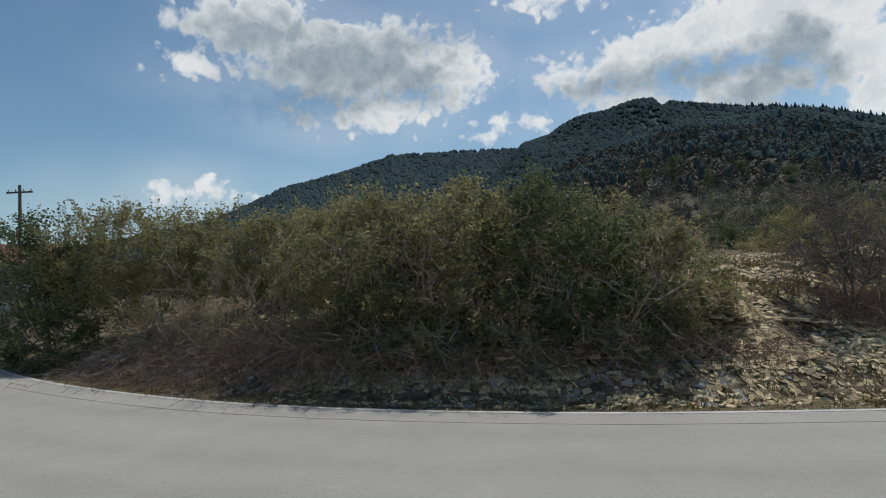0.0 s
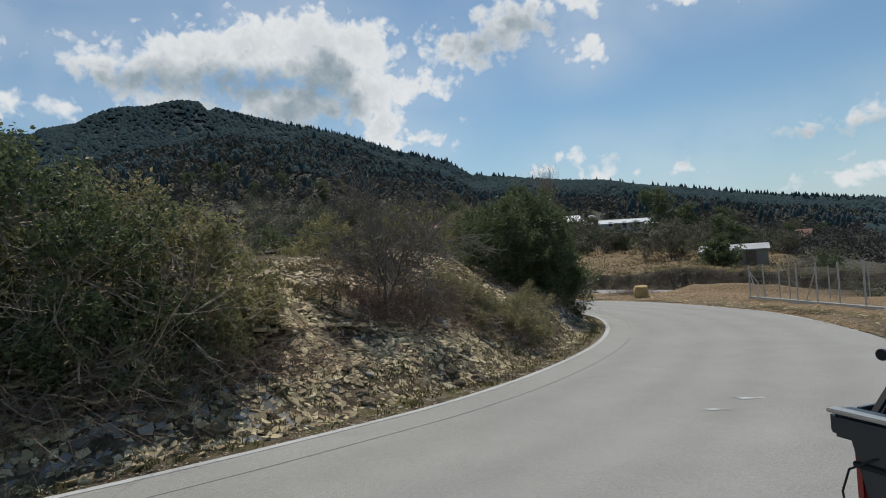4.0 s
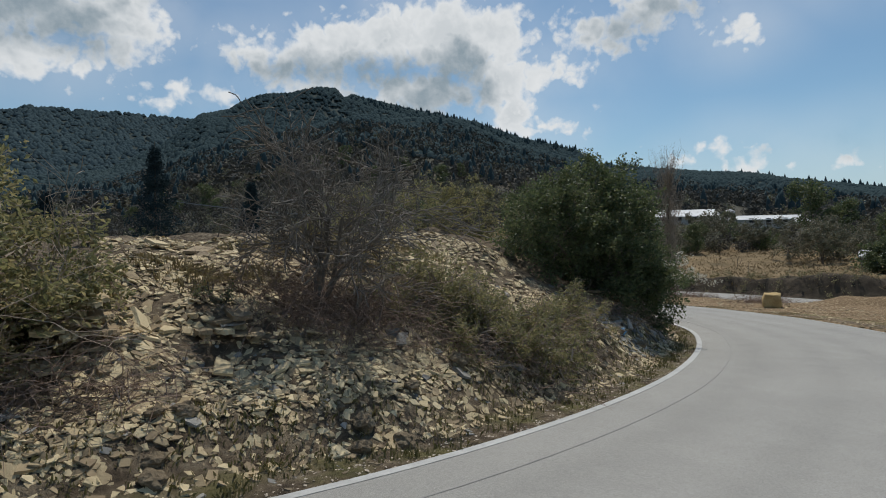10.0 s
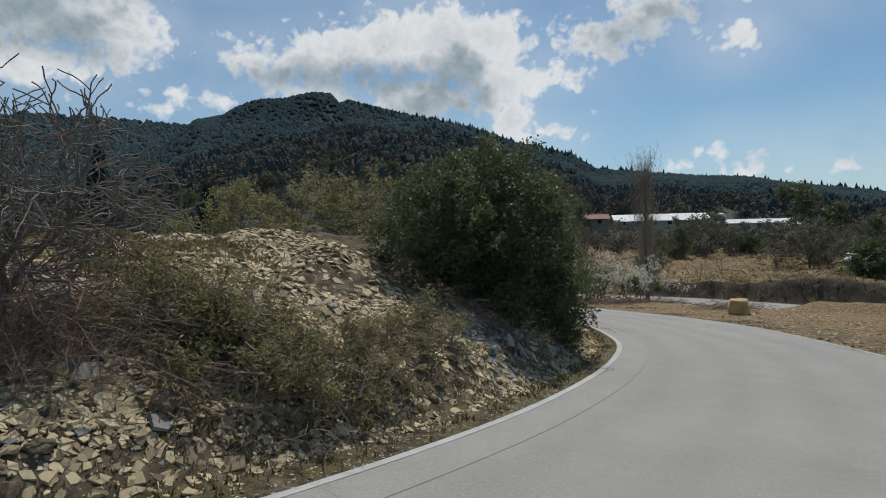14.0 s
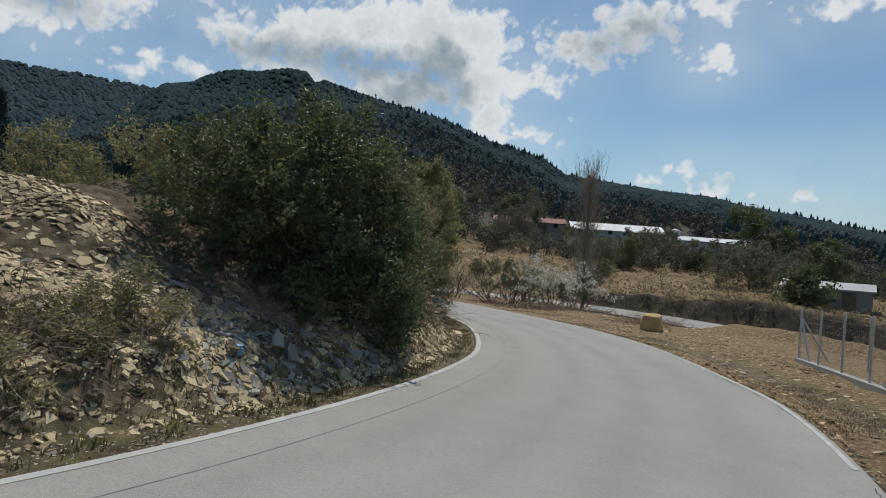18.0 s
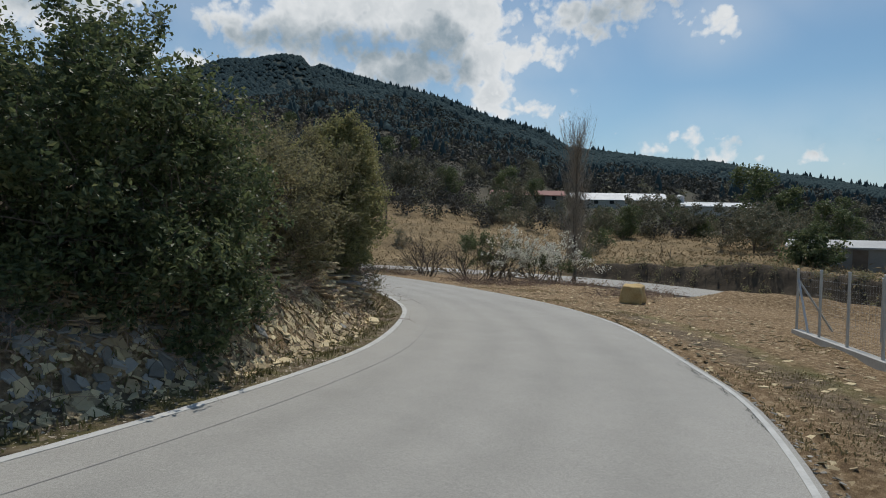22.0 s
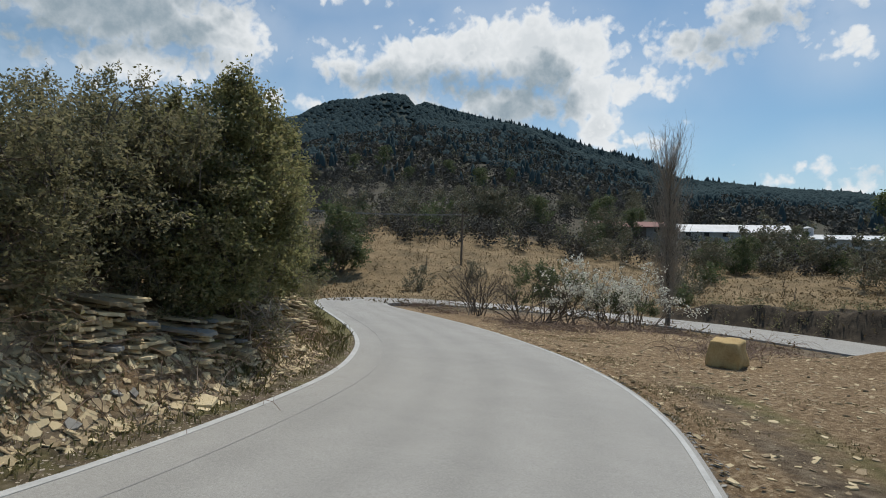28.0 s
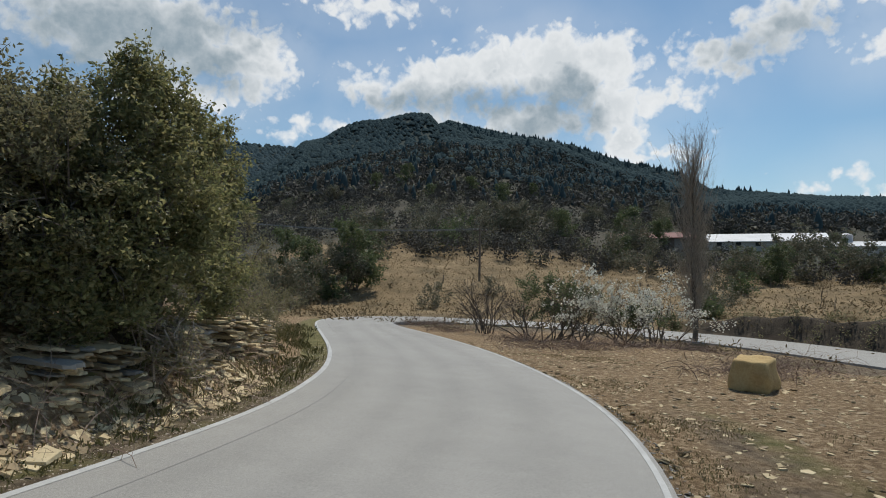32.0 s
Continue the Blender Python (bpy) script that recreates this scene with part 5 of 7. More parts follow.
def fence_run(name, label, a, b, posts, height, braces, kerb=True):
    root = thing(name, None, label, "fence")
    step = (b - a) / (posts - 1)
    way = step.normalized()
    side = Vector((-way.y, way.x, 0))
    feet = []
    for k in range(posts):
        p = a + step * k
        feet.append(Vector((p.x, p.y, ground_at(p.x, p.y) + 0.03)))
    even = np.polyfit(range(posts), [p.z for p in feet], 2)
    for k, p in enumerate(feet):
        p.z = float(np.polyval(even, k))
    post = None
    for p in feet:
        if post is None:
            bm = bmesh.new()
            rod(bm, (0, 0, -0.3), (0, 0, height), 0.028, 0.028, 8)
            rod(bm, (0, 0, height), (0, 0, height + 0.02), 0.033, 0.02, 8)
            post = part("post", bm, M_STEEL, root)
            post.location = p
            me = post.data
        else:
            o = new("post", me)
            o.parent, o.location = root, p
    for k, s in braces:
        bm = bmesh.new()
        rod(bm, feet[k] + Vector((0, 0, height * 0.85)), feet[k] + way * s * 0.75 + Vector((0, 0, 0.05)), 0.024, 0.024, 6)
        part("brace", bm, M_STEEL, root)
    for h in np.linspace(0.12, height - 0.04, 9):
        segs = [[*(p + Vector((0, 0, h))), *(q + Vector((0, 0, h))), 0.0013, 0.0013] for p, q in zip(feet, feet[1:])]
        v, f = tubes(segs, 3)
        thing("wire", mesh_of("wire", v, f, M_WIRE), "", "", parent=root)
    segs = []
    for p, q in zip(feet, feet[1:]):
        for t in np.linspace(0, 1, 14)[1:-1]:
            m = p.lerp(q, t)
            segs.append([m.x, m.y, m.z + 0.08, m.x, m.y, m.z + height - 0.05, 0.0009, 0.0009])
    v, f = tubes(segs, 3)
    thing("mesh_wire", mesh_of("mesh_wire", v, f, M_WIRE), "", "", parent=root)["kind"] = "stuff"
    if kerb:
        for p, q in zip(feet, feet[1:]):
            bm = bmesh.new()
            c = [p + side * 0.1, p - side * 0.1, q - side * 0.1, q + side * 0.1]
            low = [bm.verts.new((v.x, v.y, v.z - 0.35)) for v in c]
            top = [bm.verts.new((v.x, v.y, v.z + 0.06)) for v in c]
            bm.faces.new(top)
            for i in range(4):
                bm.faces.new((low[i], low[(i + 1) % 4], top[(i + 1) % 4], top[i]))
            bmesh.ops.recalc_face_normals(bm, faces=bm.faces)
            part("kerb", bm, M_CONCRETE, root, "low concrete kerb under the posts")
    return root


fence_run("wire_fence", "galvanised wire fence on a low concrete kerb", FENCE_A, FENCE_B, 21, 1.42, ((0, 1), (4, -1)))
fence_run("wire_fence", "return side of a galvanised wire fence", FENCE_A + Vector((0.1, 0.05, 0)), Vector((44, -2, 0)), 13, 1.42, ((0, 1),), False)

bm = bmesh.new()
bmesh.ops.create_cube(bm, size=1.0)
bmesh.ops.subdivide_edges(bm, edges=bm.edges[:], cuts=7, use_grid_fill=True)
for v in bm.verts:
    p = v.co.copy()
    r = max(abs(p.x), abs(p.y), abs(p.z))
    soft = p.normalized() * 0.62
    p = p.lerp(soft, 0.28)
    p.x *= 1.12 - 0.18 * (p.z + 0.5)
    p.y *= 0.95 - 0.12 * (p.z + 0.5)
    p.z *= 0.74
    v.co = p + 0.07 * noise.noise_vector(p * 2.3) + 0.025 * noise.noise_vector(p * 7)
me = bpy.data.meshes.new("boulder")
bm.to_mesh(me)
bm.free()
me.materials.append(M_BOULDER)
me.shade_smooth()
boulder = thing("boulder", me, "squared yellow-brown limestone boulder on the bare lot", "boulder")
boulder.location, boulder.rotation_euler, boulder.scale = (31.05, 19.0, ground_at(31.05, 19.0) + 0.26), (0.03, -0.04, 0.5), (0.82, 0.82, 0.86)


def upright_tree(name, label, x, y, height, seed, spread, stems, mat, foot=None, r0=0.16):
    """A narrow bare tree: a straight trunk and many steep branches with twigs."""
    rng = np.random.default_rng(seed)
    root = thing(name, None, label, "tree")
    root.location = (x, y, foot if foot is not None else ground_at(x, y))
    segs, p = [], np.zeros(3)
    for k in range(10):
        q = np.array([rng.normal(0, 0.03), rng.normal(0, 0.03), height * 0.9 * (k + 1) / 10])
        segs.append([*p, *q, r0 * (1 - k / 10.5), r0 * (1 - (k + 1) / 10.5)])
        p = q
    v, f = tubes(segs, 7)
    thing("trunk", mesh_of("trunk", v, f, M_BARK), "", "", parent=root)
    segs = []
    for k in range(stems):
        h = height * rng.uniform(0.06, 0.8)
        turn = rng.uniform(0, 6.283)
        d = np.array([math.cos(turn) * 0.35, math.sin(turn) * 0.35, 1.0])
        length = min(height - h, rng.uniform(0.18, 0.36) * height) * rng.uniform(0.7, 1)
        p, r = np.array([0, 0, h]), 0.024
        for j in range(5):
            d = d + rng.normal(0, 0.05, 3) + [-math.cos(turn) * 0.05, -math.sin(turn) * 0.05, 0.05]
            q = p + d / np.linalg.norm(d) * length / 5 * np.array([spread, spread, 1])
            segs.append([*p, *q, r, r * 0.75])
            for _ in range(4):
                e = q + np.array([*rng.normal(0, 0.14 * spread, 2), rng.uniform(0.2, 0.8)]) * height / 13
                segs.append([*q, *e, r * 0.4, r * 0.2])
            p, r = q, r * 0.75
    v, f = tubes(segs, 3)
    thing("twig_work", mesh_of("twig_work", v, f, mat), "", "", parent=root)["kind"] = "stuff"
    return root


upright_tree("poplar", "tall narrow leafless poplar beside the lower road", 46.2, 36.9, 12.8, 3, 1.7, 210, M_TWIG, -2.7)


def blossom_bush(x, y, top, r, seed, label, white=True):
    rng = np.random.default_rng(seed)
    z = ground_at(x, y)
    root = thing("blossom_bush" if white else "bare_bush", None, label, "bush")
    root.location = (x, y, z)
    stems = []
    for k in range(9):
        w = np.array([rng.normal(0, 0.5), rng.normal(0, 0.5), 1])
        bare_branches(rng, (rng.normal(0, 0.2), rng.normal(0, 0.2), -0.1), w / np.linalg.norm(w), (top - z) * 0.62, 0.035, 2, stems, 0.55, 0.03, 0.62)
    v, f = tubes(stems, 3)
    thing("trunk", mesh_of("trunk", v, f, M_BARK), "", "", parent=root)
    if white:
        ends = np.array(stems)[:, 3:6]
        ends = ends[ends[:, 2] > (top - z) * 0.3]
        pts = np.repeat(ends[rng.random(len(ends)) < 0.26], 9, 0)
        v, f = leaves(pts, 0.085, rng, 0.065, 0.9)
        thing("blossom", mesh_of("blossom", v, f, M_BLOSSOM), "", "", parent=root)["kind"] = "stuff"
    return root


blossom_bush(34.2, 30.0, 1.6, 1.5, 1, "bush in full white blossom on the strip between roads")
blossom_bush(35.4, 28.9, 0.9, 1.2, 2, "low bush in white blossom on the strip between roads")
blossom_bush(37.4, 29.6, 1.1, 1.2, 3, "bush with white blossom at its tips")
blossom_bush(32.6, 31.4, 1.2, 1.2, 4, "bare dark brown bush on the strip between roads", False)
blossom_bush(33.3, 30.4, 0.8, 1.2, 5, "bare dark brown bush on the strip between roads", False)
blossom_bush(31.9, 34.0, 1.3, 1.0, 6, "thin bare saplings beside the road", False)
blossom_bush(33.4, 37.5, 1.4, 1.0, 7, "thin bare saplings beside the road", False)
for k, spots_ in enumerate(([(30.8, 27.0, 0.7), (31.5, 30.0, 0.7), (32.3, 26.6, 0.9)], [(34.0, 27.2, 0.8), (35.8, 27.0, 0.8), (37.5, 27.5, 0.8)], [(30.6, 35.0, 0.5), (31.2, 38.0, 0.6), (31.0, 41.0, 0.6)], [(32.5, 20.5, 0.8), (34.5, 21.5, 0.9), (36.5, 22.5, 0.9)])):
    bramble("bramble", "low dry reddish-brown brush on the strip between roads", spots_, 80 + k, (0.35, 0.8), None, 110, "brush between the roads", 0.008)

plant("dark_bush", "dense dark green bush beside white blossom", "bush", (33.0, 30.9, ground_at(33.0, 30.9)), [lump(33.0, 30.9, 1.35, 1.0, 0.9, 1.1), lump(34.1, 30.3, 0.9, 1.1, 0.8, 0.9), lump(35.6, 29.2, 0.2, 1.0, 0.7, 0.6), lump(36.6, 28.6, -0.1, 0.7, 0.6, 0.5)], M_OAK, 24, 12, 0.08, 171, 0.04, "", 0.5, 0.4, 0.2, M_BARK)
# small stones, crumbs and dry litter on the lot
rng_ = np.random.default_rng(8)
t_ = np.gradient(RIGHT_S, axis=0)
t_ /= np.hypot(t_[:, 0], t_[:, 1])[:, None]
ok_ = np.where((RIGHT_S[:, 0] > 6) & (RIGHT_S[:, 1] < 30) & (RIGHT_S[:, 0] > -10))[0]
p_, side_ = along(RIGHT_S, rng_.uniform(ok_[0], ok_[-1], 15000))
p_ = p_ - side_ * (0.1 + 11 * rng_.random(15000) ** 1.1)[:, None]
keep_ = (((p_[:, 0] - 28.3) * -18.6 - (p_[:, 1] - 12.15) * -19.6) > 0) & (p_[:, 0] > 15 + 2 * rng_.normal(0, 1, len(p_)))
p_ = p_[keep_]
scatter_slabs("lot_stones", "small pale stones and chips over the bare lot", p_[:, 0], p_[:, 1], sizes(len(p_), 0.025, 0.17, 9, 3.0), M_STONE, 10, 0.3)
p_, side_ = along(RIGHT_S, rng_.uniform(ok_[0], ok_[-1], 2600))
p_ = p_ - side_ * rng_.normal(0.05, 0.13, 2600)[:, None]
scatter_slabs("edge_crumbs", "dark broken asphalt crumbs along the road edge", p_[:, 0], p_[:, 1], sizes(2600, 0.02, 0.09, 11, 2.0), M_SLATE, 12, 0.4)


# ---- grass and verge clods ----
def tufts(name, label, x, y, blades, height, seed, mat, spread=0.07):
    rng = np.random.default_rng(seed)
    x, y = np.repeat(x, blades) + rng.normal(0, spread, len(x) * blades), np.repeat(y, blades) + rng.normal(0, spread, len(y) * blades)
    z = ground_height(x, y)
    n = len(x)
    h = height * rng.uniform(0.4, 1.2, n)
    lean, turn = rng.normal(0, 0.55, n), rng.uniform(0, 6.283, n)
    w = 0.006 + 0.004 * rng.random(n)
    dx, dy = np.cos(turn), np.sin(turn)
    a = np.stack([x - dy * w, y + dx * w, z - 0.01], 1)
    b = np.stack([x + dy * w, y - dx * w, z - 0.01], 1)
    m = np.stack([x + dx * lean * h * 0.4, y + dy * lean * h * 0.4, z + h * 0.6], 1)
    t = np.stack([x + dx * lean * h, y + dy * lean * h, z + h * (1 - 0.25 * np.abs(lean))], 1)
    side = np.stack([dy * w * 0.7, -dx * w * 0.7, 0 * w], 1)
    verts = np.stack([a, b, m + side, t, m - side], 1).reshape(-1, 3)
    i = np.arange(n)[:, None] * 5
    faces = (i + np.array([[0, 1, 2, 3, 4]]))
    return thing(name, mesh_of(name, verts, faces, mat), label, "grass", kind="stuff")


x_, y_ = bank_spots(1000, -8, 23, 0.25, 1.3, 501, 1.2)
tufts("verge_grass", "short green and dry grass along the inner verge", x_, y_, 9, 0.07, 502, M_GRASS)
p_, side_ = along(RIGHT_S, rng_.uniform(ok_[0], ok_[-1], 4200))
p_ = p_ - side_ * (0.15 + 3.6 * rng_.random(4200) ** 1.3)[:, None]
keep_ = (wobble(p_[:, 0], p_[:, 1], 1.6, 3.0) > 0.25) & (p_[:, 0] > 13)
tufts("lot_grass", "patches of short grass beside the road", p_[keep_, 0], p_[keep_, 1], 9, 0.032, 503, M_STRAW, 0.13)
x_, y_ = bank_spots(420, 5.0, 12.0, 3.2, 5.6, 506)
keep_ = wobble(x_, y_, 1.3, 2.0) > 0.0
tufts("mound_grass", "dry grass between the slabs on the mound", x_[keep_], y_[keep_], 16, 0.12, 507, M_STRAW, 0.12)
p_, side_ = along(RIGHT_S, rng_.uniform(ok_[0] - 30, ok_[-1], 15000))
p_ = p_ - side_ * (0.05 + 7 * rng_.random(15000))[:, None]
p_ = p_[(p_[:, 0] > 1) & (p_[:, 0] < 17 + rng_.normal(0, 1.5, len(p_)))]
scatter_slabs("pull_off_gravel", "pale gravel over the pull-off beside the road", p_[:, 0], p_[:, 1], sizes(len(p_), 0.014, 0.085, 508, 3.0), M_GRAVEL, 509, 0.4)
x_, y_ = bank_spots(260, 20.5, 25, 0.4, 5, 504)
tufts("bank_grass", "dry grass at the end of the bank", x_, y_, 22, 0.22, 505, M_GRASS, 0.14)

CLOD = []
for k in range(4):
    bm = bmesh.new()
    bmesh.ops.create_icosphere(bm, subdivisions=3, radius=0.5)
    for v in bm.verts:
        v.co = v.co * Vector((1, 0.8, 0.6)) * (1 + 0.45 * noise.noise(v.co * 2.2 + Vector((k * 7, 0, 0))) + 0.25 * noise.noise(v.co * 6 + Vector((0, k * 5, 0))))
    me = bpy.data.meshes.new("earth_clod")
    bm.to_mesh(me)
    bm.free()
    me.materials.append(M_SOIL)
    CLOD.append(me)
x_, y_ = bank_spots(56, -8, 14.5, 0.5, 1.5, 601)
for k in range(56):
    ob = thing("earth_clod", CLOD[k % 4], "rough dark clod of earth and stones on the verge", "clod", "clods along the verge")
    s = rng_.uniform(0.09, 0.3)
    ob.matrix_world = Matrix.Translation((x_[k], y_[k], ground_at(x_[k], y_[k]) + 0.12 * s)) @ Matrix.Rotation(rng_.uniform(0, 6.28), 4, "Z") @ Matrix.Scale(s, 4)

# scraps
bm = bmesh.new()
bmesh.ops.create_icosphere(bm, subdivisions=3, radius=0.075)
for v in bm.verts:
    v.co = v.co * Vector((1.2, 0.9, 0.75)) * (1 + 0.8 * noise.noise(v.co * 22))
me = bpy.data.meshes.new("plastic_bag")
bm.to_mesh(me)
bm.free()
me.materials.append(M_BLUEBAG)
bag = thing("plastic_bag", me, "crumpled blue plastic bag among the stones", "bag")
bag.location = (12.87, 10.88, ground_at(12.87, 10.88) + 0.045)

for x0, y0, s0, text in ((8.0, 4.52, 0.36, "pale worn patch on the asphalt"), (7.25, 4.57, 0.28, "pale worn patch on the asphalt")):
    ang = np.linspace(0, 6.283, 24, endpoint=False)
    rad = s0 * (0.5 + 0.22 * np.sin(ang * 3 + x0) + 0.16 * np.sin(ang * 7 + y0))
    px, py = x0 + np.cos(ang) * rad * 0.5 - np.sin(ang) * rad * 0.12, y0 - np.cos(ang) * rad * 0.6 - np.sin(ang) * rad * 0.3
    pts = [(a, b, plane(a, b) + 0.005) for a, b in zip(px, py)]
    thing("worn_patch", mesh_of("worn_patch", pts, [tuple(range(24))], M_LINE), text, "road marking", kind="structure")


# cracks in the broken edge of the asphalt
def crack(points, width):
    p = np.array(points)
    t = np.gradient(p, axis=0)
    t /= np.hypot(t[:, 0], t[:, 1])[:, None] + 1e-9
    side = np.stack([-t[:, 1], t[:, 0]], 1) * (width * np.random.default_rng(len(p)).uniform(0.4, 1.2, len(p)))[:, None]
    a, b, n = p + side, p - side, len(p)
    verts = [(q[0], q[1], plane(q[0], q[1]) + 0.004) for q in np.vstack([a, b])]
    return mesh_of("crack", verts, [(k, k + 1, n + k + 1, n + k) for k in range(n - 1)], M_RUBBER)


rng_ = np.random.default_rng(44)
for i0 in range(16):
    k0 = int(np.argmin(np.hypot(RIGHT_S[:, 0] - rng_.uniform(8.5, 24.0), RIGHT_S[:, 1] - 8))) if i0 > 10 else int(np.argmin(np.abs(RIGHT_S[:, 0] - rng_.uniform(20.2, 22.2)) + 9 * (RIGHT_S[:, 1] < 6)))
    p0 = RIGHT_S[k0] + rng_.normal(0, 0.02, 2)
    d0 = t_[k0] * rng_.choice([-1, 1]) + np.array([-t_[k0, 1], t_[k0, 0]]) * rng_.uniform(-0.05, 0.12)
    pts_ = [p0 + np.array([-t_[k0, 1], t_[k0, 0]]) * rng_.uniform(0.02, 0.16)]
    for _ in range(int(rng_.integers(7, 16))):
        pts_.append(pts_[-1] + (d0 + rng_.normal(0, 0.42, 2)) * 0.045)
    thing("crack", crack(pts_, 0.0045), "thin dark crack in the worn asphalt edge", "crack", "cracks along the road edge", "structure")


# ---- pickup truck parked with its tail to the road ----
def build_pickup():
    root = thing("pickup_truck", None, "dark blue-grey pickup truck with an open bed, parked", "pickup truck")
    w, tail_top = 1.5, 1.21

    def add(name, bm, mat, parent=root, label="", smooth=False):
        if name in ("tailgate", "bed_side"):
            # the body narrows towards the sills
            for v in bm.verts:
                v.co.x += (tail_top - v.co.z) * 0.26 * (1 - 2 * v.co.x / w)
        return part(name, bm, mat, parent, label, smooth)

    # local: x from the left corner of the tail to the right, y forward, z up
    gate = add("tailgate", boxed(0.03, 0, 0.88, w - 0.03, 0.055, tail_top, 0.014), M_PAINT)
    bm = bmesh.new()
    box(bm, 0.0, -0.012, tail_top - 0.06, w, 0.075, tail_top + 0.012, 0.014)
    add("top_rail", bm, M_PAINT, gate)
    add("pressed_line", boxed(0.06, -0.008, 1.085, w - 0.06, 0.004, 1.1, 0.003), M_RUBBER, gate)
    add("handle", boxed(w / 2 - 0.12, -0.02, 1.0, w / 2 + 0.12, 0.004, 1.05, 0.008), M_RUBBER, gate)
    bm = bmesh.new()
    box(bm, 0.07, -0.05, 0.86, w - 0.07, 0.03, 0.945, 0.02)
    bumper = add("rear_bumper", bm, M_CHROME, root, "dull metal rear bumper")
    add("step_pad", boxed(0.3, -0.045, 0.947, w - 0.3, -0.015, 0.953), M_RUBBER, bumper)
    for x0, x1, nm in ((0.0, 0.05, "bed_side"), (w - 0.05, w, "bed_side")):
        side = add(nm, boxed(x0, 0.06, 0.55, x1, 1.95, tail_top + 0.01, 0.02), M_PAINT)
        xa = x0 - 0.012 if x0 == 0 else x1 - 0.02
        lamp = add("tail_lamp", boxed(xa, 0.09, 0.9, xa + 0.03, 0.15, 1.1, 0.008), M_LAMP, side, "red tail lamp")
    add("bed_floor", boxed(0.05, 0.06, 0.70, w - 0.05, 1.95, 0.76), M_RUBBER)
    add("bed_front", boxed(0.05, 1.9, 0.70, w - 0.05, 1.95, tail_top + 0.12, 0.015), M_PAINT)
    bm = bmesh.new()
    rod(bm, (0.02, 0.19, tail_top + 0.14), (0.02, 1.93, tail_top + 0.14), 0.017, 0.017, 16)
    rack = add("side_bar", bm, M_CHROME, root, "round metal bar along the side of the bed")
    bm = bmesh.new()
    rod(bm, (w - 0.02, 0.19, tail_top + 0.14), (w - 0.02, 1.93, tail_top + 0.14), 0.017, 0.017, 16)
    add("side_bar", bm, M_PAINT, root, "round metal bar along the side of the bed")
    bm = bmesh.new()
    rod(bm, (0.02, 0.185, tail_top + 0.14), (0.02, 0.20, tail_top + 0.14), 0.0165, 0.0165, 16)
    add("end_cap", bm, M_RUBBER, rack)
    add("lower_rail", boxed(0.01, 0.22, tail_top + 0.075, 0.03, 1.93, tail_top + 0.085, 0.003), M_PAINT, rack)
    # thin pale strip added to draw the highlight along the tailgate's rim
    add("rim_strip", boxed(0.0, -0.014, tail_top + 0.006, w, 0.022, tail_top + 0.017, 0.003), M_CHROME, gate, "pale metal strip in place of the rim's highlight")
    for y0 in (0.24, 0.8, 1.4, 1.88):
        bm = bmesh.new()
        rod(bm, (0.02, y0, tail_top - 0.02), (0.02, y0, tail_top + 0.13), 0.012, 0.012, 8)
        add("bracket", bm, M_RUBBER, rack)
    for x0 in (0.035, w - 0.065):
        bm = boxed(x0, 0.1, tail_top - 0.01, x0 + 0.03, 1.93, tail_top + 0.115, 0.008)
        for v in bm.verts:
            if v.co.y < 0.2 and v.co.z > tail_top + 0.05:
                v.co.y += 0.12
        add("bed_liner", bm, M_RUBBER, root, "black liner along the top of the bed")
    # cab with windows
    bm = bmesh.new()
    v = [bm.verts.new(c) for c in ((0, 1.97, 0.5), (w, 1.97, 0.5), (w, 3.35, 0.5), (0, 3.35, 0.5), (0, 1.97, 1.2), (w, 1.97, 1.2), (w, 3.35, 1.15), (0, 3.35, 1.15),
                                   (0.14, 2.08, 1.68), (w - 0.14, 2.08, 1.68), (w - 0.14, 2.85, 1.70), (0.14, 2.85, 1.70))]
    for q in ((0, 1, 5, 4), (1, 2, 6, 5), (2, 3, 7, 6), (3, 0, 4, 7), (4, 5, 9, 8), (5, 6, 10, 9), (6, 7, 11, 10), (7, 4, 8, 11), (8, 9, 10, 11), (3, 2, 1, 0)):
        bm.faces.new([v[i] for i in q])
    bmesh.ops.bevel(bm, geom=bm.edges[:], offset=0.035, segments=2, affect="EDGES")
    cab = add("cab", bm, M_PAINT, root, "", True)
    bm = bmesh.new()
    v = [bm.verts.new(c) for c in ((0.2, 1.985, 1.25), (w - 0.2, 1.985, 1.25), (w - 0.27, 2.06, 1.6), (0.27, 2.06, 1.6))]
    v2 = [bm.verts.new(a.co + Vector((0, -0.012, 0))) for a in v]
    bm.faces.new(v)
    bm.faces.new(v2[::-1])
    for i in range(4):
        bm.faces.new((v[i], v2[i], v2[(i + 1) % 4], v[(i + 1) % 4]))
    bmesh.ops.recalc_face_normals(bm, faces=bm.faces)
    add("rear_window", bm, M_GLASS, cab)
    bm = boxed(0, 3.3, 0.5, w, 4.55, 1.02, 0.08)
    add("bonnet", bm, M_PAINT)
    add("front_bumper", boxed(-0.02, 4.5, 0.42, w + 0.02, 4.68, 0.6, 0.03), M_CHROME)
    add("chassis", boxed(0.25, 0.05, 0.42, w - 0.25, 4.4, 0.6), M_RUBBER)
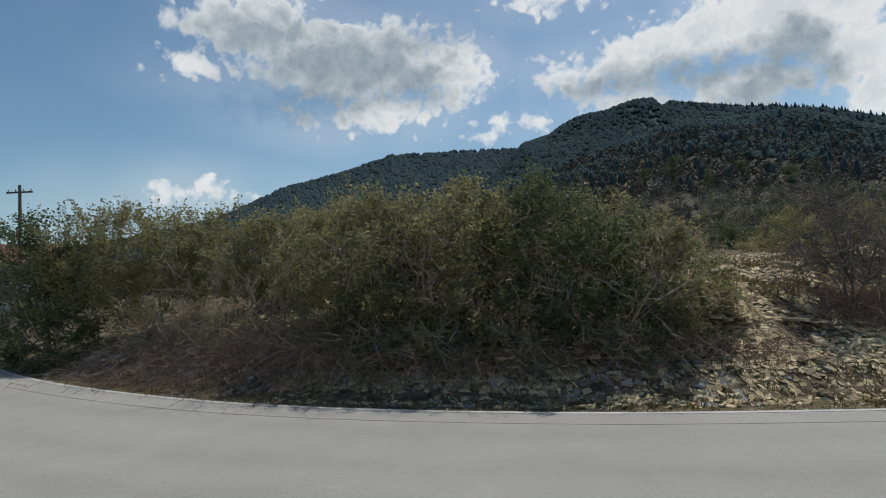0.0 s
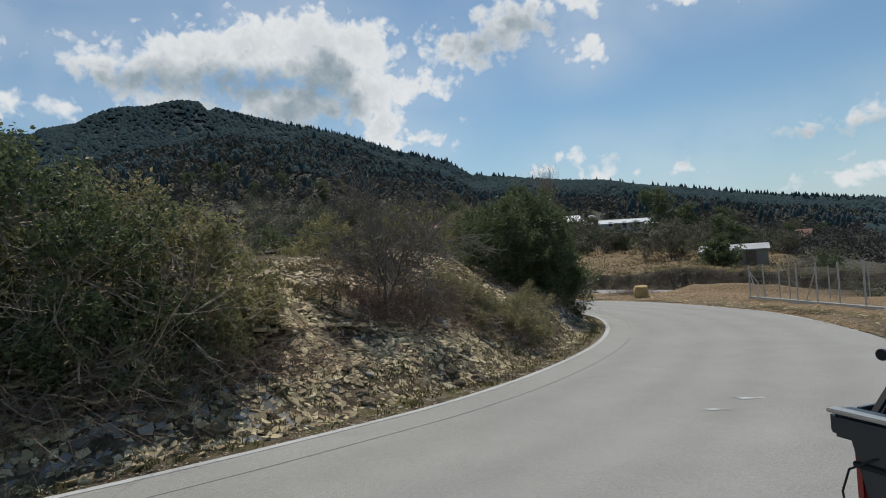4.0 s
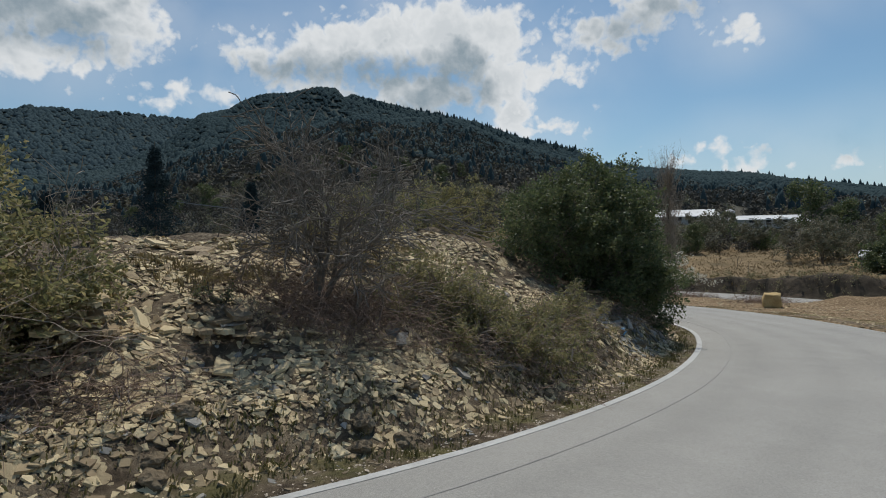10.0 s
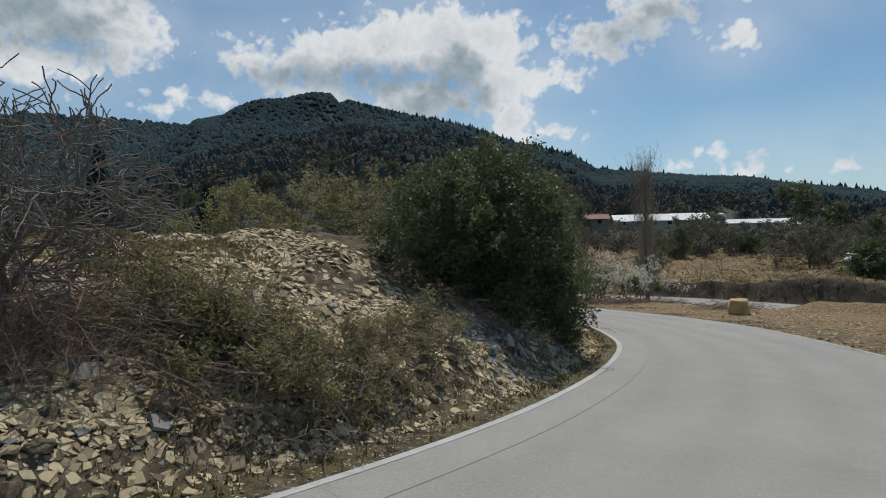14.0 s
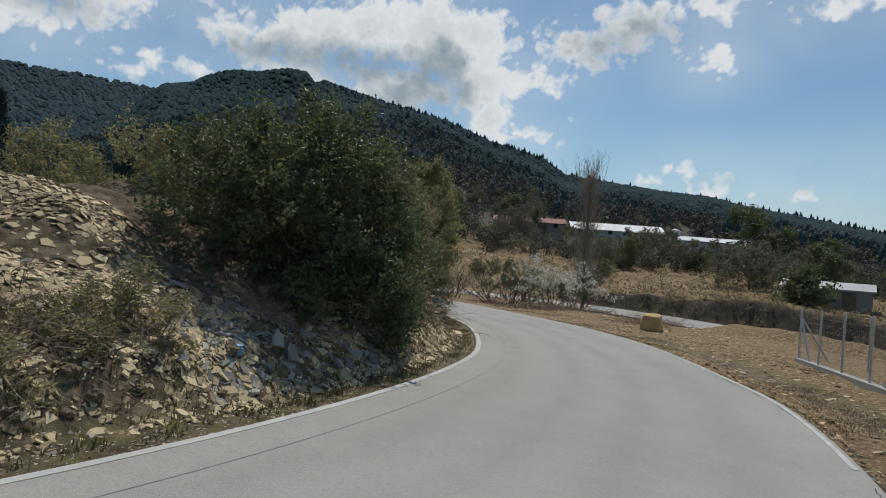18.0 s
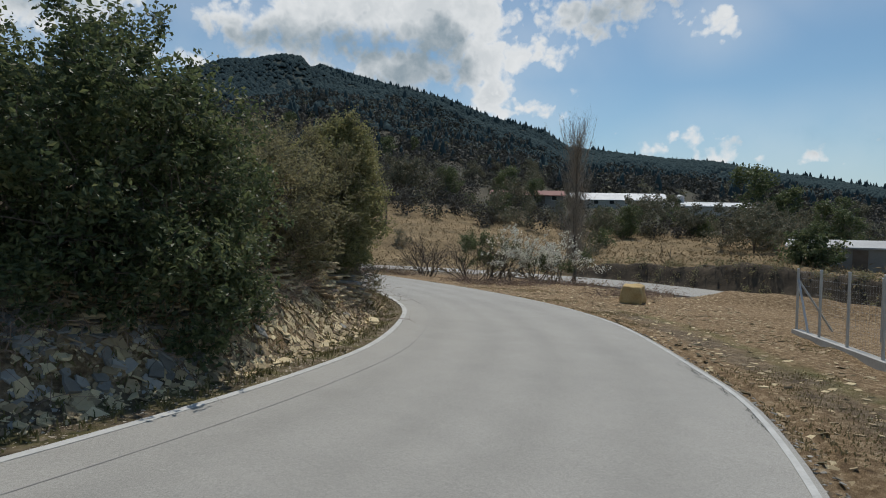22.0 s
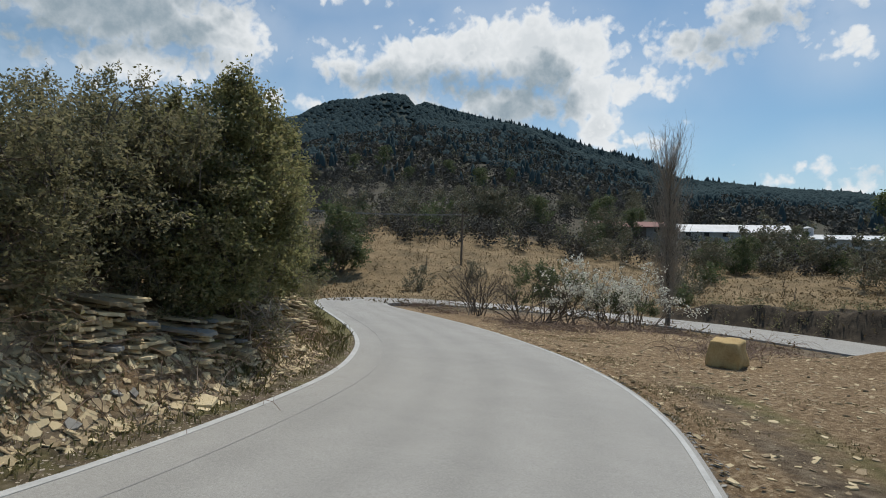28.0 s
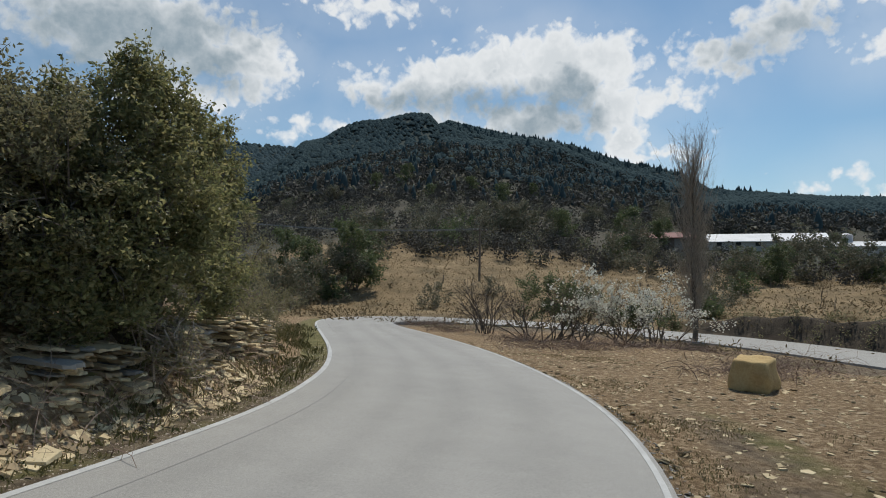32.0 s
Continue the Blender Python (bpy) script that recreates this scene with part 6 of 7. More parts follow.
    for y0 in (0.95, 3.75):
        for x0, s in ((-0.02, 1), (w + 0.02, -1)):
            bm = bmesh.new()
            rod(bm, (x0, y0, 0.33), (x0 + s * 0.2, y0, 0.33), 0.33, 0.33, 28)
            bmesh.ops.bevel(bm, geom=[e for e in bm.edges if len(e.link_faces) == 2 and e.calc_face_angle() > 1.0], offset=0.03, segments=2, affect="EDGES")
            wheel = add("wheel", bm, M_RUBBER)
            bm = bmesh.new()
            rod(bm, (x0 - s * 0.004, y0, 0.33), (x0 + s * 0.1, y0, 0.33), 0.19, 0.17, 20)
            add("rim", bm, M_STEEL, wheel)
    # a loose strap hanging at the left corner
    pts = [(0.12, -0.01, 1.12), (0.06, -0.02, 1.08), (0.045, -0.03, 1.02), (0.06, -0.04, 0.97), (0.1, -0.05, 0.93)]
    v, f = tubes([[*a, *b, 0.003, 0.003] for a, b in zip(pts, pts[1:])], 5)
    thing("strap", mesh_of("strap", v, f, M_RUBBER), "", "", parent=root)
    corner, along, ahead = Vector((2.59, 2.16, 0)), Vector((-0.40, -0.9165, 0)), Vector((0.9165, -0.40, 0))
    corner.z = plane(corner.x, corner.y) - 0.03
    root.matrix_world = Matrix(((along.x, ahead.x, 0, corner.x), (along.y, ahead.y, 0, corner.y), (0, 0, 1, corner.z), (0, 0, 0, 1)))
    return root


M_LAMP = material("red_lamp_glass", [(0.25, 0.02, 0.015), (0.35, 0.03, 0.02)], 0.2, 5, 30, 0, 30, 0, 0.5)
M_GLASS = material("dark_window_glass", [(0.02, 0.022, 0.025), (0.03, 0.033, 0.036)], 0.05, 2, 10, 0, 30, 0, 0.8)
build_pickup()


# ---- buildings beyond the fields ----
def house(name, label, x, y, turn, long, wide, wall_h, roof_h, wall_mat, roof_mat, windows=2, base=None, eave=0.35, category="house"):
    """A gabled house: walls, roof, door, windows with frames."""
    root = thing(name, None, label, category)
    z = min(ground_at(x + dx, y + dy) for dx in (-wide / 2, wide / 2) for dy in (-wide / 2, wide / 2)) if base is None else base
    root.location, root.rotation_euler = (x, y, z), (0, 0, radians(turn))
    a, b = long / 2, wide / 2
    bm = bmesh.new()
    v = [bm.verts.new(c) for c in ((-a, -b, -1.5), (a, -b, -1.5), (a, b, -1.5), (-a, b, -1.5), (-a, -b, wall_h), (a, -b, wall_h), (a, b, wall_h), (-a, b, wall_h), (-a, 0, wall_h + roof_h), (a, 0, wall_h + roof_h))]
    for q in ((0, 1, 5, 4), (2, 3, 7, 6), (1, 2, 6, 9, 5), (3, 0, 4, 8, 7), (4, 5, 9, 8), (6, 7, 8, 9)):
        bm.faces.new([v[i] for i in q])
    part("wall", bm, wall_mat, root)
    for s in (-1, 1):
        bm = bmesh.new()
        e, t = eave, 0.12
        k = roof_h / b
        c = [(-a - e, 0, wall_h + roof_h + 0.02), (a + e, 0, wall_h + roof_h + 0.02), (a + e, s * (b + e), wall_h - k * e + 0.02), (-a - e, s * (b + e), wall_h - k * e + 0.02)]
        lo = [bm.verts.new(p) for p in c]
        hi = [bm.verts.new((p[0], p[1], p[2] + t)) for p in c]
        bm.faces.new(hi)
        bm.faces.new(lo[::-1])
        for i in range(4):
            bm.faces.new((lo[i], lo[(i + 1) % 4], hi[(i + 1) % 4], hi[i]))
        bmesh.ops.recalc_face_normals(bm, faces=bm.faces)
        part("roof", bm, roof_mat, root)
    for s in (-1, 1):
        for k in range(windows):
            cx = -a + long * (k + 0.5) / windows
            y0, y1 = sorted((s * b, s * (b + 0.04)))
            win = part("window", boxed(cx - 0.5, y0, wall_h * 0.38, cx + 0.5, y1, wall_h * 0.38 + 1.0), M_WALL, root)
            y0, y1 = sorted((s * (b + 0.03), s * (b + 0.05)))
            part("pane", boxed(cx - 0.42, y0, wall_h * 0.38 + 0.08, cx + 0.42, y1, wall_h * 0.38 + 0.92), M_DARK, win)
    y0 = -b - 0.04
    part("door", boxed(a * 0.35, y0, 0, a * 0.35 + 0.95, y0 + 0.05, min(2.05, wall_h - 0.1)), M_WOOD, root)
    return root


house("field_shed", "grey block shed with a pale sheet roof beside a dark bush", 65.2, 27.6, -68, 6.2, 4.0, 1.9, 0.5, M_GREYWALL, M_METALROOF, 1, -1.35, 0.2, "shed")
house("red_roofed_house", "pale house with a hipped red roof among trees", 135.5, 44, -80, 6.5, 5.5, 1.3, 1.4, M_WALL, M_TILEROOF, 2, 0.2)
house("tiled_house", "two-storey house with a terracotta roof", 96.2, 11.0, -85, 6.2, 5.5, 2.6, 0.9, M_WALL, M_TILEROOF, 2, -3.0)
house("grey_roofed_house", "low house with a grey roof", 75.8, 14.0, -85, 4.4, 4.5, 1.1, 1.2, M_GREYWALL, M_GREYWALL, 1, -3.7)
house("tin_shed", "long low shed with bright sheet metal roofing", 76.2, 10.3, -85, 4.6, 4.0, 0.8, 0.7, M_GREYWALL, M_METALROOF, 1, -3.7, 0.2, "shed")
house("farm_shed", "long white-roofed farm shed on the hillside", 111.4, 90.0, -39, 18.5, 8, 1.5, 1.5, M_WALL, M_WHITEROOF, 6, 6.9, 0.4, "farm shed")
house("farm_shed", "second white-roofed farm shed lower on the hillside", 126.5, 79.4, -36, 17, 8, 1.5, 1.5, M_WALL, M_WHITEROOF, 6, 5.4, 0.4, "farm shed")
house("farm_annex", "lower white-roofed farm building", 121, 78.0, -39, 16, 5, 1.1, 0.6, M_WALL, M_WHITEROOF, 5, 6.2, 0.4, "farm shed")
house("red_farm_shed", "long farm shed with a red metal roof", 88, 91, -40, 13, 7, 1.5, 1.0, M_GREYWALL, M_REDROOF, 4, 6.7, 0.4, "farm shed")
house("red_roof_barn", "barn with a bright red roof beside the road", -35, 45, 30, 9, 7, 2.6, 1.6, M_WALL, M_REDROOF, 2, 1.4, 0.4, "barn")
tank = thing("feed_tank", None, "white cylindrical tank above the farm roofs", "tank")
tank.location = (120.6, 81.6, 6.6)
bm = bmesh.new()
rod(bm, (0, 0, -1), (0, 0, 2.9), 1.0, 1.0, 20)
body_ = part("body", bm, M_METALROOF, tank, "", True)
bm = bmesh.new()
rod(bm, (0, 0, 2.9), (0, 0, 3.25), 1.03, 0.25, 20)
part("lid", bm, M_METALROOF, body_)


def utility_pole(x, y, height, arms=True):
    root = thing("utility_pole", None, "weathered wooden utility pole with a crossarm", "utility pole")
    root.location = (x, y, ground_at(x, y))
    bm = bmesh.new()
    rod(bm, (0, 0, -0.5), (0, 0, height), 0.13, 0.09, 10)
    part("pole", bm, M_WOOD, root)
    arm = part("crossarm", boxed(-0.8, -0.05, height - 0.5, 0.8, 0.05, height - 0.4), M_WOOD, root)
    for k in (-0.7, -0.25, 0.25, 0.7):
        bm = bmesh.new()
        rod(bm, (k, 0, height - 0.4), (k, 0, height - 0.25), 0.04, 0.03, 8)
        part("insulator", bm, M_WALL, arm)
    return root


pole_a, pole_b = utility_pole(45.3, 65.5, 5.6), utility_pole(4, 82, 8.5)
utility_pole(-26.1, 36.75, 1.58 + 1.5 * (ground_at(-17.4, 24.5) + 4.0) - ground_at(-26.1, 36.75))
for k in (-0.7, -0.25, 0.25, 0.7):
    a, b = Vector((45.3 + k * 0.5, 65.5 + k, pole_a.location.z + 5.3)), Vector((4 + k * 0.5, 82 + k, pole_b.location.z + 8.2))
    line = [a.lerp(b, t) - Vector((0, 0, 4 * 1.4 * t * (1 - t))) for t in np.linspace(0, 1, 17)]
    v, f = tubes([[*p, *q, 0.014, 0.014] for p, q in zip(line, line[1:])], 3)
    thing("power_line", mesh_of("power_line", v, f, M_WIRE), "thin power line between poles", "power line", "power lines")


# ---- trees and bushes of the fields ----
def field_plant(name, label, category, lumps, mat, seed, leaf=0.16, per=11, each=9, bark=None, trunk=0.08):
    return plant(name, label, category, (0, 0, 0), lumps, mat, per, each, leaf, seed, trunk, "bushes and trees in the fields", 0.6, 0.15, 0.3, bark)


KINDS = [
    field_plant("round_bush", "round dark green bush in a dry field", "bush", [(0, 0, 0.9, 1.0, 1.0, 0.9), (0.6, 0.3, 0.7, 0.7, 0.7, 0.7)], M_OAK, 201),
    field_plant("olive_tree", "grey-green olive tree with a short trunk", "tree", [(0, 0, 1.9, 1.2, 1.1, 0.9), (-0.6, 0.2, 1.6, 0.8, 0.8, 0.7), (0.6, -0.3, 1.7, 0.8, 0.8, 0.7)], M_FIELD, 202),
    field_plant("brown_thicket", "half-bare brown thicket on a dry slope", "bush", [(0, 0, 1.0, 1.3, 1.1, 1.0), (1.1, 0.2, 0.8, 0.9, 0.9, 0.8)], M_FIELD, 203, 0.14, 9, 8, M_TWIG),
    field_plant("evergreen_clump", "tall dark evergreen tree", "tree", [(0, 0, 2.4, 1.4, 1.4, 1.7), (0.5, 0.4, 3.4, 1.0, 1.0, 1.2), (-0.6, 0, 1.5, 1.1, 1.1, 1.2)], M_OAK, 204, 0.18, 11, 9),
]
for ob_ in KINDS:
    ob_.location = (0, 0, -60)
rng_ = np.random.default_rng(21)
SPOTS = [  # kind, x, y, size
    (3, 59.2, 26.7, 0.74), (0, 59.6, 27.5, 1.5), (0, 58.8, 26.2, 1.45), (0, 75.7, 60.6, 2.0), (3, 73.8, 55.2, 0.95), (0, 74.6, 56.4, 1.5), (1, 87.2, 62.6, 1.8), (1, 84, 63, 1.7), (0, 90, 66, 1.6), (1, 82.4, 52.3, 1.5), (0, 83.4, 50.8, 1.4), (2, 68, 74.2, 2.0), (3, 69.5, 74.5, 0.9), (2, 68.2, 67.7, 1.6), (2, 67.4, 92.4, 2.4), (1, 64, 93, 2.3), (3, 70, 90, 1.3), (1, 61.9, 95.3, 2.4), (2, 58, 100, 2.4), (0, 55, 96, 2.2), (2, 47.8, 90.2, 2.2), (0, 50, 88, 1.8), (2, 30.1, 67, 1.9), (1, 31.5, 64.5, 1.5), (3, 33.5, 70, 0.9), (2, 36, 76, 2.0), (1, 38, 82, 2.0), (2, 28, 62, 1.8), (3, 27, 70, 1.1), (1, 24.6, 58, 1.5), (2, 80, 58, 1.6), (0, 93, 62, 1.7), (1, 96, 66, 1.7), (3, 100, 68, 1.0), (2, 78, 70, 2.0), (1, 74, 78, 2.0), (0, 92, 57, 1.5), (1, 89, 52, 1.6), (2, 95, 47, 1.6), (1, 86, 45, 1.6), (0, 82, 42, 1.5), (3, 99.5, 53, 2.2), (3, 101.5, 50, 1.6), (1, 72, 38, 1.5), (1, 77, 40, 1.6), (1, 80, 37, 1.5), (1, 70, 33, 1.2),
    (3, 36.2, 3.4, 0.59), (3, 37.5, 1.7, 0.64), (0, 38.6, 3.4, 0.64), (3, 35.9, -1.3, 0.55), (3, 38, -2.6, 0.64), (0, 41.4, -4.5, 1.19), (1, 45.5, -6, 0.95), (3, 34.6, -5.5, 0.64), (3, 47, 3, 0.79), (2, 44, 6.5, 0.79), (0, 52, 9, 0.79), (2, 40, 4.5, 0.64), (2, 52, 14, 0.79), (0, 58, 17, 0.88), (2, 63, 19, 0.95),
    (0, 54, 44, 1.0), (2, 56, 46, 1.2), (2, 60, 49, 1.3), (0, 66, 52, 1.2), (1, 70, 56, 1.4), (0, 50, 56, 0.9), (2, 44, 60, 0.8), (2, 38, 58, 1.0), (0, 30, 62, 1.2), (2, 26, 58, 1.2), (1, 22, 52, 1.3), (2, 19, 46, 1.2), (0, 24, 66, 1.4),
]
for kind_, x_, y_, s_ in SPOTS:
    copy_thing(KINDS[kind_], Matrix.Translation((x_, y_, ground_at(x_, y_) - 0.1)) @ Matrix.Rotation(rng_.uniform(0, 6.28), 4, "Z") @ Matrix.Scale(s_, 4))
for k in range(170):
    b_, r_ = math.radians(rng_.uniform(-12, 92)), rng_.uniform(62, 190) ** 1.0
    x_, y_ = 12 + r_ * math.sin(b_), 6 + r_ * math.cos(b_)
    if 44 < math.degrees(b_) < 66 and r_ > 95:
        continue
    if 62 < r_ < 92 and 18 < math.degrees(b_) < 62 and rng_.random() < 0.8:
        continue
    if math.degrees(b_) > 74 and r_ < 130:
        continue
    kind_ = int(rng_.choice([0, 1, 2, 3], p=[0.25, 0.22, 0.38, 0.15]))
    copy_thing(KINDS[kind_], Matrix.Translation((x_, y_, ground_at(x_, y_) - 0.1)) @ Matrix.Rotation(rng_.uniform(0, 6.28), 4, "Z") @ Matrix.Scale(rng_.uniform(0.8, 1.7), 4))
for ob_ in KINDS:
    for c_ in list(ob_.children_recursive):
        bpy.data.objects.remove(c_)
    bpy.data.objects.remove(ob_)


def spruce(x, y, height, seed, label):
    rng = np.random.default_rng(seed)
    root = thing("spruce", None, label, "tree")
    root.location = (x, y, ground_at(x, y))
    v, f = tubes([[0, 0, -0.2, 0, 0, height, 0.16, 0.02]], 7)
    thing("trunk", mesh_of("trunk", v, f, M_BARK), "", "", parent=root)
    pts = []
    for k in range(2600):
        h = height * (0.05 + 0.9 * rng.random() ** 1.15)
        reach = (1 - h / height) * height * 0.38 * (0.75 + 0.25 * math.sin(h * 5)) * rng.random() ** 0.4
        t = rng.uniform(0, 6.283)
        pts.append((math.cos(t) * reach, math.sin(t) * reach, h - reach * 0.35))
    v, f = leaves(np.repeat(np.array(pts), 3, 0), 0.26, rng, 0.12, 0.3, 0.5)
    thing("crown", mesh_of("crown", v, f, M_FOREST), "", "", parent=root)["kind"] = "stuff"


spruce(8.0, 47.5, 10.2, 1, "tall dark spruce behind the mound")
spruce(15.0, 50.5, 8.6, 2, "dark spruce behind the mound")
spruce(1.5, 52.0, 7.0, 3, "dark spruce behind the mound")
for k in range(26):
    b_, r_ = math.radians(rng_.uniform(24, 64)), rng_.uniform(56, 84)
    x_, y_ = 12 + r_ * math.sin(b_), 6 + r_ * math.cos(b_)
    segs_ = []
    bare_branches(rng_, (0, 0, -0.1), (0, 0, 1), rng_.uniform(0.8, 1.3), 0.035, 1, segs_, 0.4, 0.2, 0.6)
    v_, f_ = tubes(segs_, 4)
    ob_ = thing("sapling", mesh_of("sapling", v_, f_, M_BARK), "thin bare sapling in the dry field", "tree", "saplings in the field")
    ob_.location = (x_, y_, ground_at(x_, y_))

# tussocks over the dry field
n_ = 9000
b_, r_ = np.radians(rng_.uniform(5, 75, n_)), rng_.uniform(40, 105, n_)
x_, y_ = 12 + r_ * np.sin(b_), 6 + r_ * np.cos(b_)
z_ = ground_height(x_, y_)
far_, _ = line_distance(x_, y_, LOWER_S)
keep_ = np.abs(far_) > 3.4
v_, f_ = leaves(np.repeat(np.stack([x_, y_, z_ + 0.12], 1)[keep_], 4, 0), 0.28, rng_, 0.2, 0.3, -0.6)
thing("tussocks", mesh_of("tussocks", v_, f_, M_DRYGRASS), "tussocks of dry yellow-brown grass", "grass", kind="stuff")


# ---- woods on the hills ----
def woods(name, label, n, az0, az1, r0, r1, height, mat, seed, conifer, category="woods"):
    rng = np.random.default_rng(seed)
    b, r = np.radians(rng.uniform(az0, az1, n)), np.sqrt(rng.uniform(r0 ** 2, r1 ** 2, n))
    x, y = 12 + r * np.sin(b), 6 + r * np.cos(b)
    patch = wobble(x, y, 38, 6.0)
    keep = (patch > (-0.9 if conifer else -0.55)) & (np.hypot(x - 118, y - 84) > 22)
    x, y, r = x[keep], y[keep], r[keep]
    n = len(x)
    z = ground_height(x, y)
    h = height * rng.uniform(0.7, 1.2, n) * (0.75 + 0.25 * np.clip(r / 400, 0, 1.6))
    sides = 5
    ang = np.arange(sides) * 2 * np.pi / sides
    if conifer and height > 5:
        rings = [(0.05, 0.20), (0.40, 0.18), (0.72, 0.10)]
    elif conifer:
        rings = [(-0.1, 1.05), (0.55, 0.66)]
    else:
        rings = [(0.05, 0.22), (0.30, 0.46), (0.62, 0.50), (0.88, 0.30)]
    cols = []
    for hz, rad in rings:
        jit = rng.uniform(*((0.88, 1.12) if conifer else (0.65, 1.3)), (n, sides))
        turn = ang[None] + rng.uniform(0, 6.28, (n, 1)) * 0.3
        cols.append(np.stack([x[:, None] + np.cos(turn) * rad * h[:, None] * jit, y[:, None] + np.sin(turn) * rad * h[:, None] * jit, z[:, None] + h[:, None] * (hz + 0.08 * rng.normal(0, 1, (n, sides)) * (0 if conifer else 1))], -1))
    tip = np.stack([x + rng.normal(0, 0.03, n) * h, y + rng.normal(0, 0.03, n) * h, z + h], -1)[:, None]
    verts = np.concatenate(cols + [tip], 1)
    per = verts.shape[1]
    base = np.arange(n)[:, None] * per
    faces = []
    for q in range(len(rings) - 1):
        for k in range(sides):
            m = (k + 1) % sides
            faces.append(base + np.array([[q * sides + k, q * sides + m, (q + 1) * sides + m, (q + 1) * sides + k]]))
    quads = np.concatenate(faces)
    last = (len(rings) - 1) * sides
    tris = np.concatenate([base + np.array([[last + k, last + (k + 1) % sides, per - 1]]) for k in range(sides)])
    return thing(name, mesh_of(name, verts.reshape(-1, 3), (quads, tris), mat, True), label, category, kind="stuff")


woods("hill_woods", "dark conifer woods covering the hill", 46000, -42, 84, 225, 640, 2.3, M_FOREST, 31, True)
woods("back_woods", "dark woods on the ridge behind, tinted with haze", 11000, -40, 16, 640, 1040, 3.6, M_BACKWOOD, 32, True)


def thickets(name, label, n, az0, az1, r0, r1, height, mat, seed, each=30, category="scrub", leaf=0.29):
    """Far bushes as loose clumps of leaves, thinned round the farm."""
    rng = np.random.default_rng(seed)
    b, r = np.radians(rng.uniform(az0, az1, n)), np.sqrt(rng.uniform(r0 ** 2, r1 ** 2, n))
    x, y = 12 + r * np.sin(b), 6 + r * np.cos(b)
    deg_ = np.degrees(b)
    keep = (wobble(x, y, 30, 6.0) > -0.6) & ~((deg_ > 43) & (deg_ < 65) & (r < 150) & (r > 96) & (rng.random(n) < 0.9)) & (np.hypot(x - 118, y - 84) > 19) & (np.hypot(x - 88, y - 91) > 9)
    x, y = x[keep], y[keep]
    z, h = ground_height(x, y), height * rng.uniform(0.5, 1.3, keep.sum())
    d = rng.normal(0, 1, (len(x), each, 3))
    d /= np.linalg.norm(d, axis=2)[:, :, None]
    d *= rng.random((len(x), each, 1)) ** 0.4
    p = np.stack([x, y, z + h * 0.5], 1)[:, None] + d * np.stack([h * 0.55, h * 0.55, h * 0.52], 1)[:, None]
    v, f = leaves(p.reshape(-1, 3), height * leaf, rng, height * 0.05, 0.7)
    return thing(name, mesh_of(name, v, f, mat), label, category, kind="stuff")


thickets("slope_scrub", "brown leafless scrub on the lower slopes", 1500, -42, 85, 80, 155, 2.8, M_SCRUB, 33, 120, "scrub", 0.13)
thickets("far_scrub", "brown leafless scrub higher on the slopes", 8200, -42, 85, 150, 330, 3.2, M_SCRUB, 41, 20, "scrub", 0.36)
thickets("slope_bushes", "dark green bushes on the lower slopes", 420, -42, 92, 82, 155, 2.5, M_FIELD, 34, 120, "scrub", 0.13)
thickets("far_bushes", "dark green bushes higher on the slopes", 1500, -42, 92, 150, 310, 2.7, M_FIELD, 42, 32)
thickets("valley_scrub", "dark bushes on the valley side", 900, 87.5, 118, 27, 110, 1.35, M_FIELD, 37, 40)
thickets("fence_scrub", "low grey-green scrub behind the wire fence", 450, 81, 135, 19, 46, 0.6, M_FIELD, 38, 40)
thickets("fence_weeds", "low weeds and dry grass behind the wire fence", 600, 92, 150, 10.5, 26, 0.2, M_STRAW, 40, 26, "weeds")
thickets("fence_bushes", "dark bushes behind the wire fence", 170, 87, 125, 25, 50, 2.6, M_OAK, 39, 150, "scrub", 0.09)
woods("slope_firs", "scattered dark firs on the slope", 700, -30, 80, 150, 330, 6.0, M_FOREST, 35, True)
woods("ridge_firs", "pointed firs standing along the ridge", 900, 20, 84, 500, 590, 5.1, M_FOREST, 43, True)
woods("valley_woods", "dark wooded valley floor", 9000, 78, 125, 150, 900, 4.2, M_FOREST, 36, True)


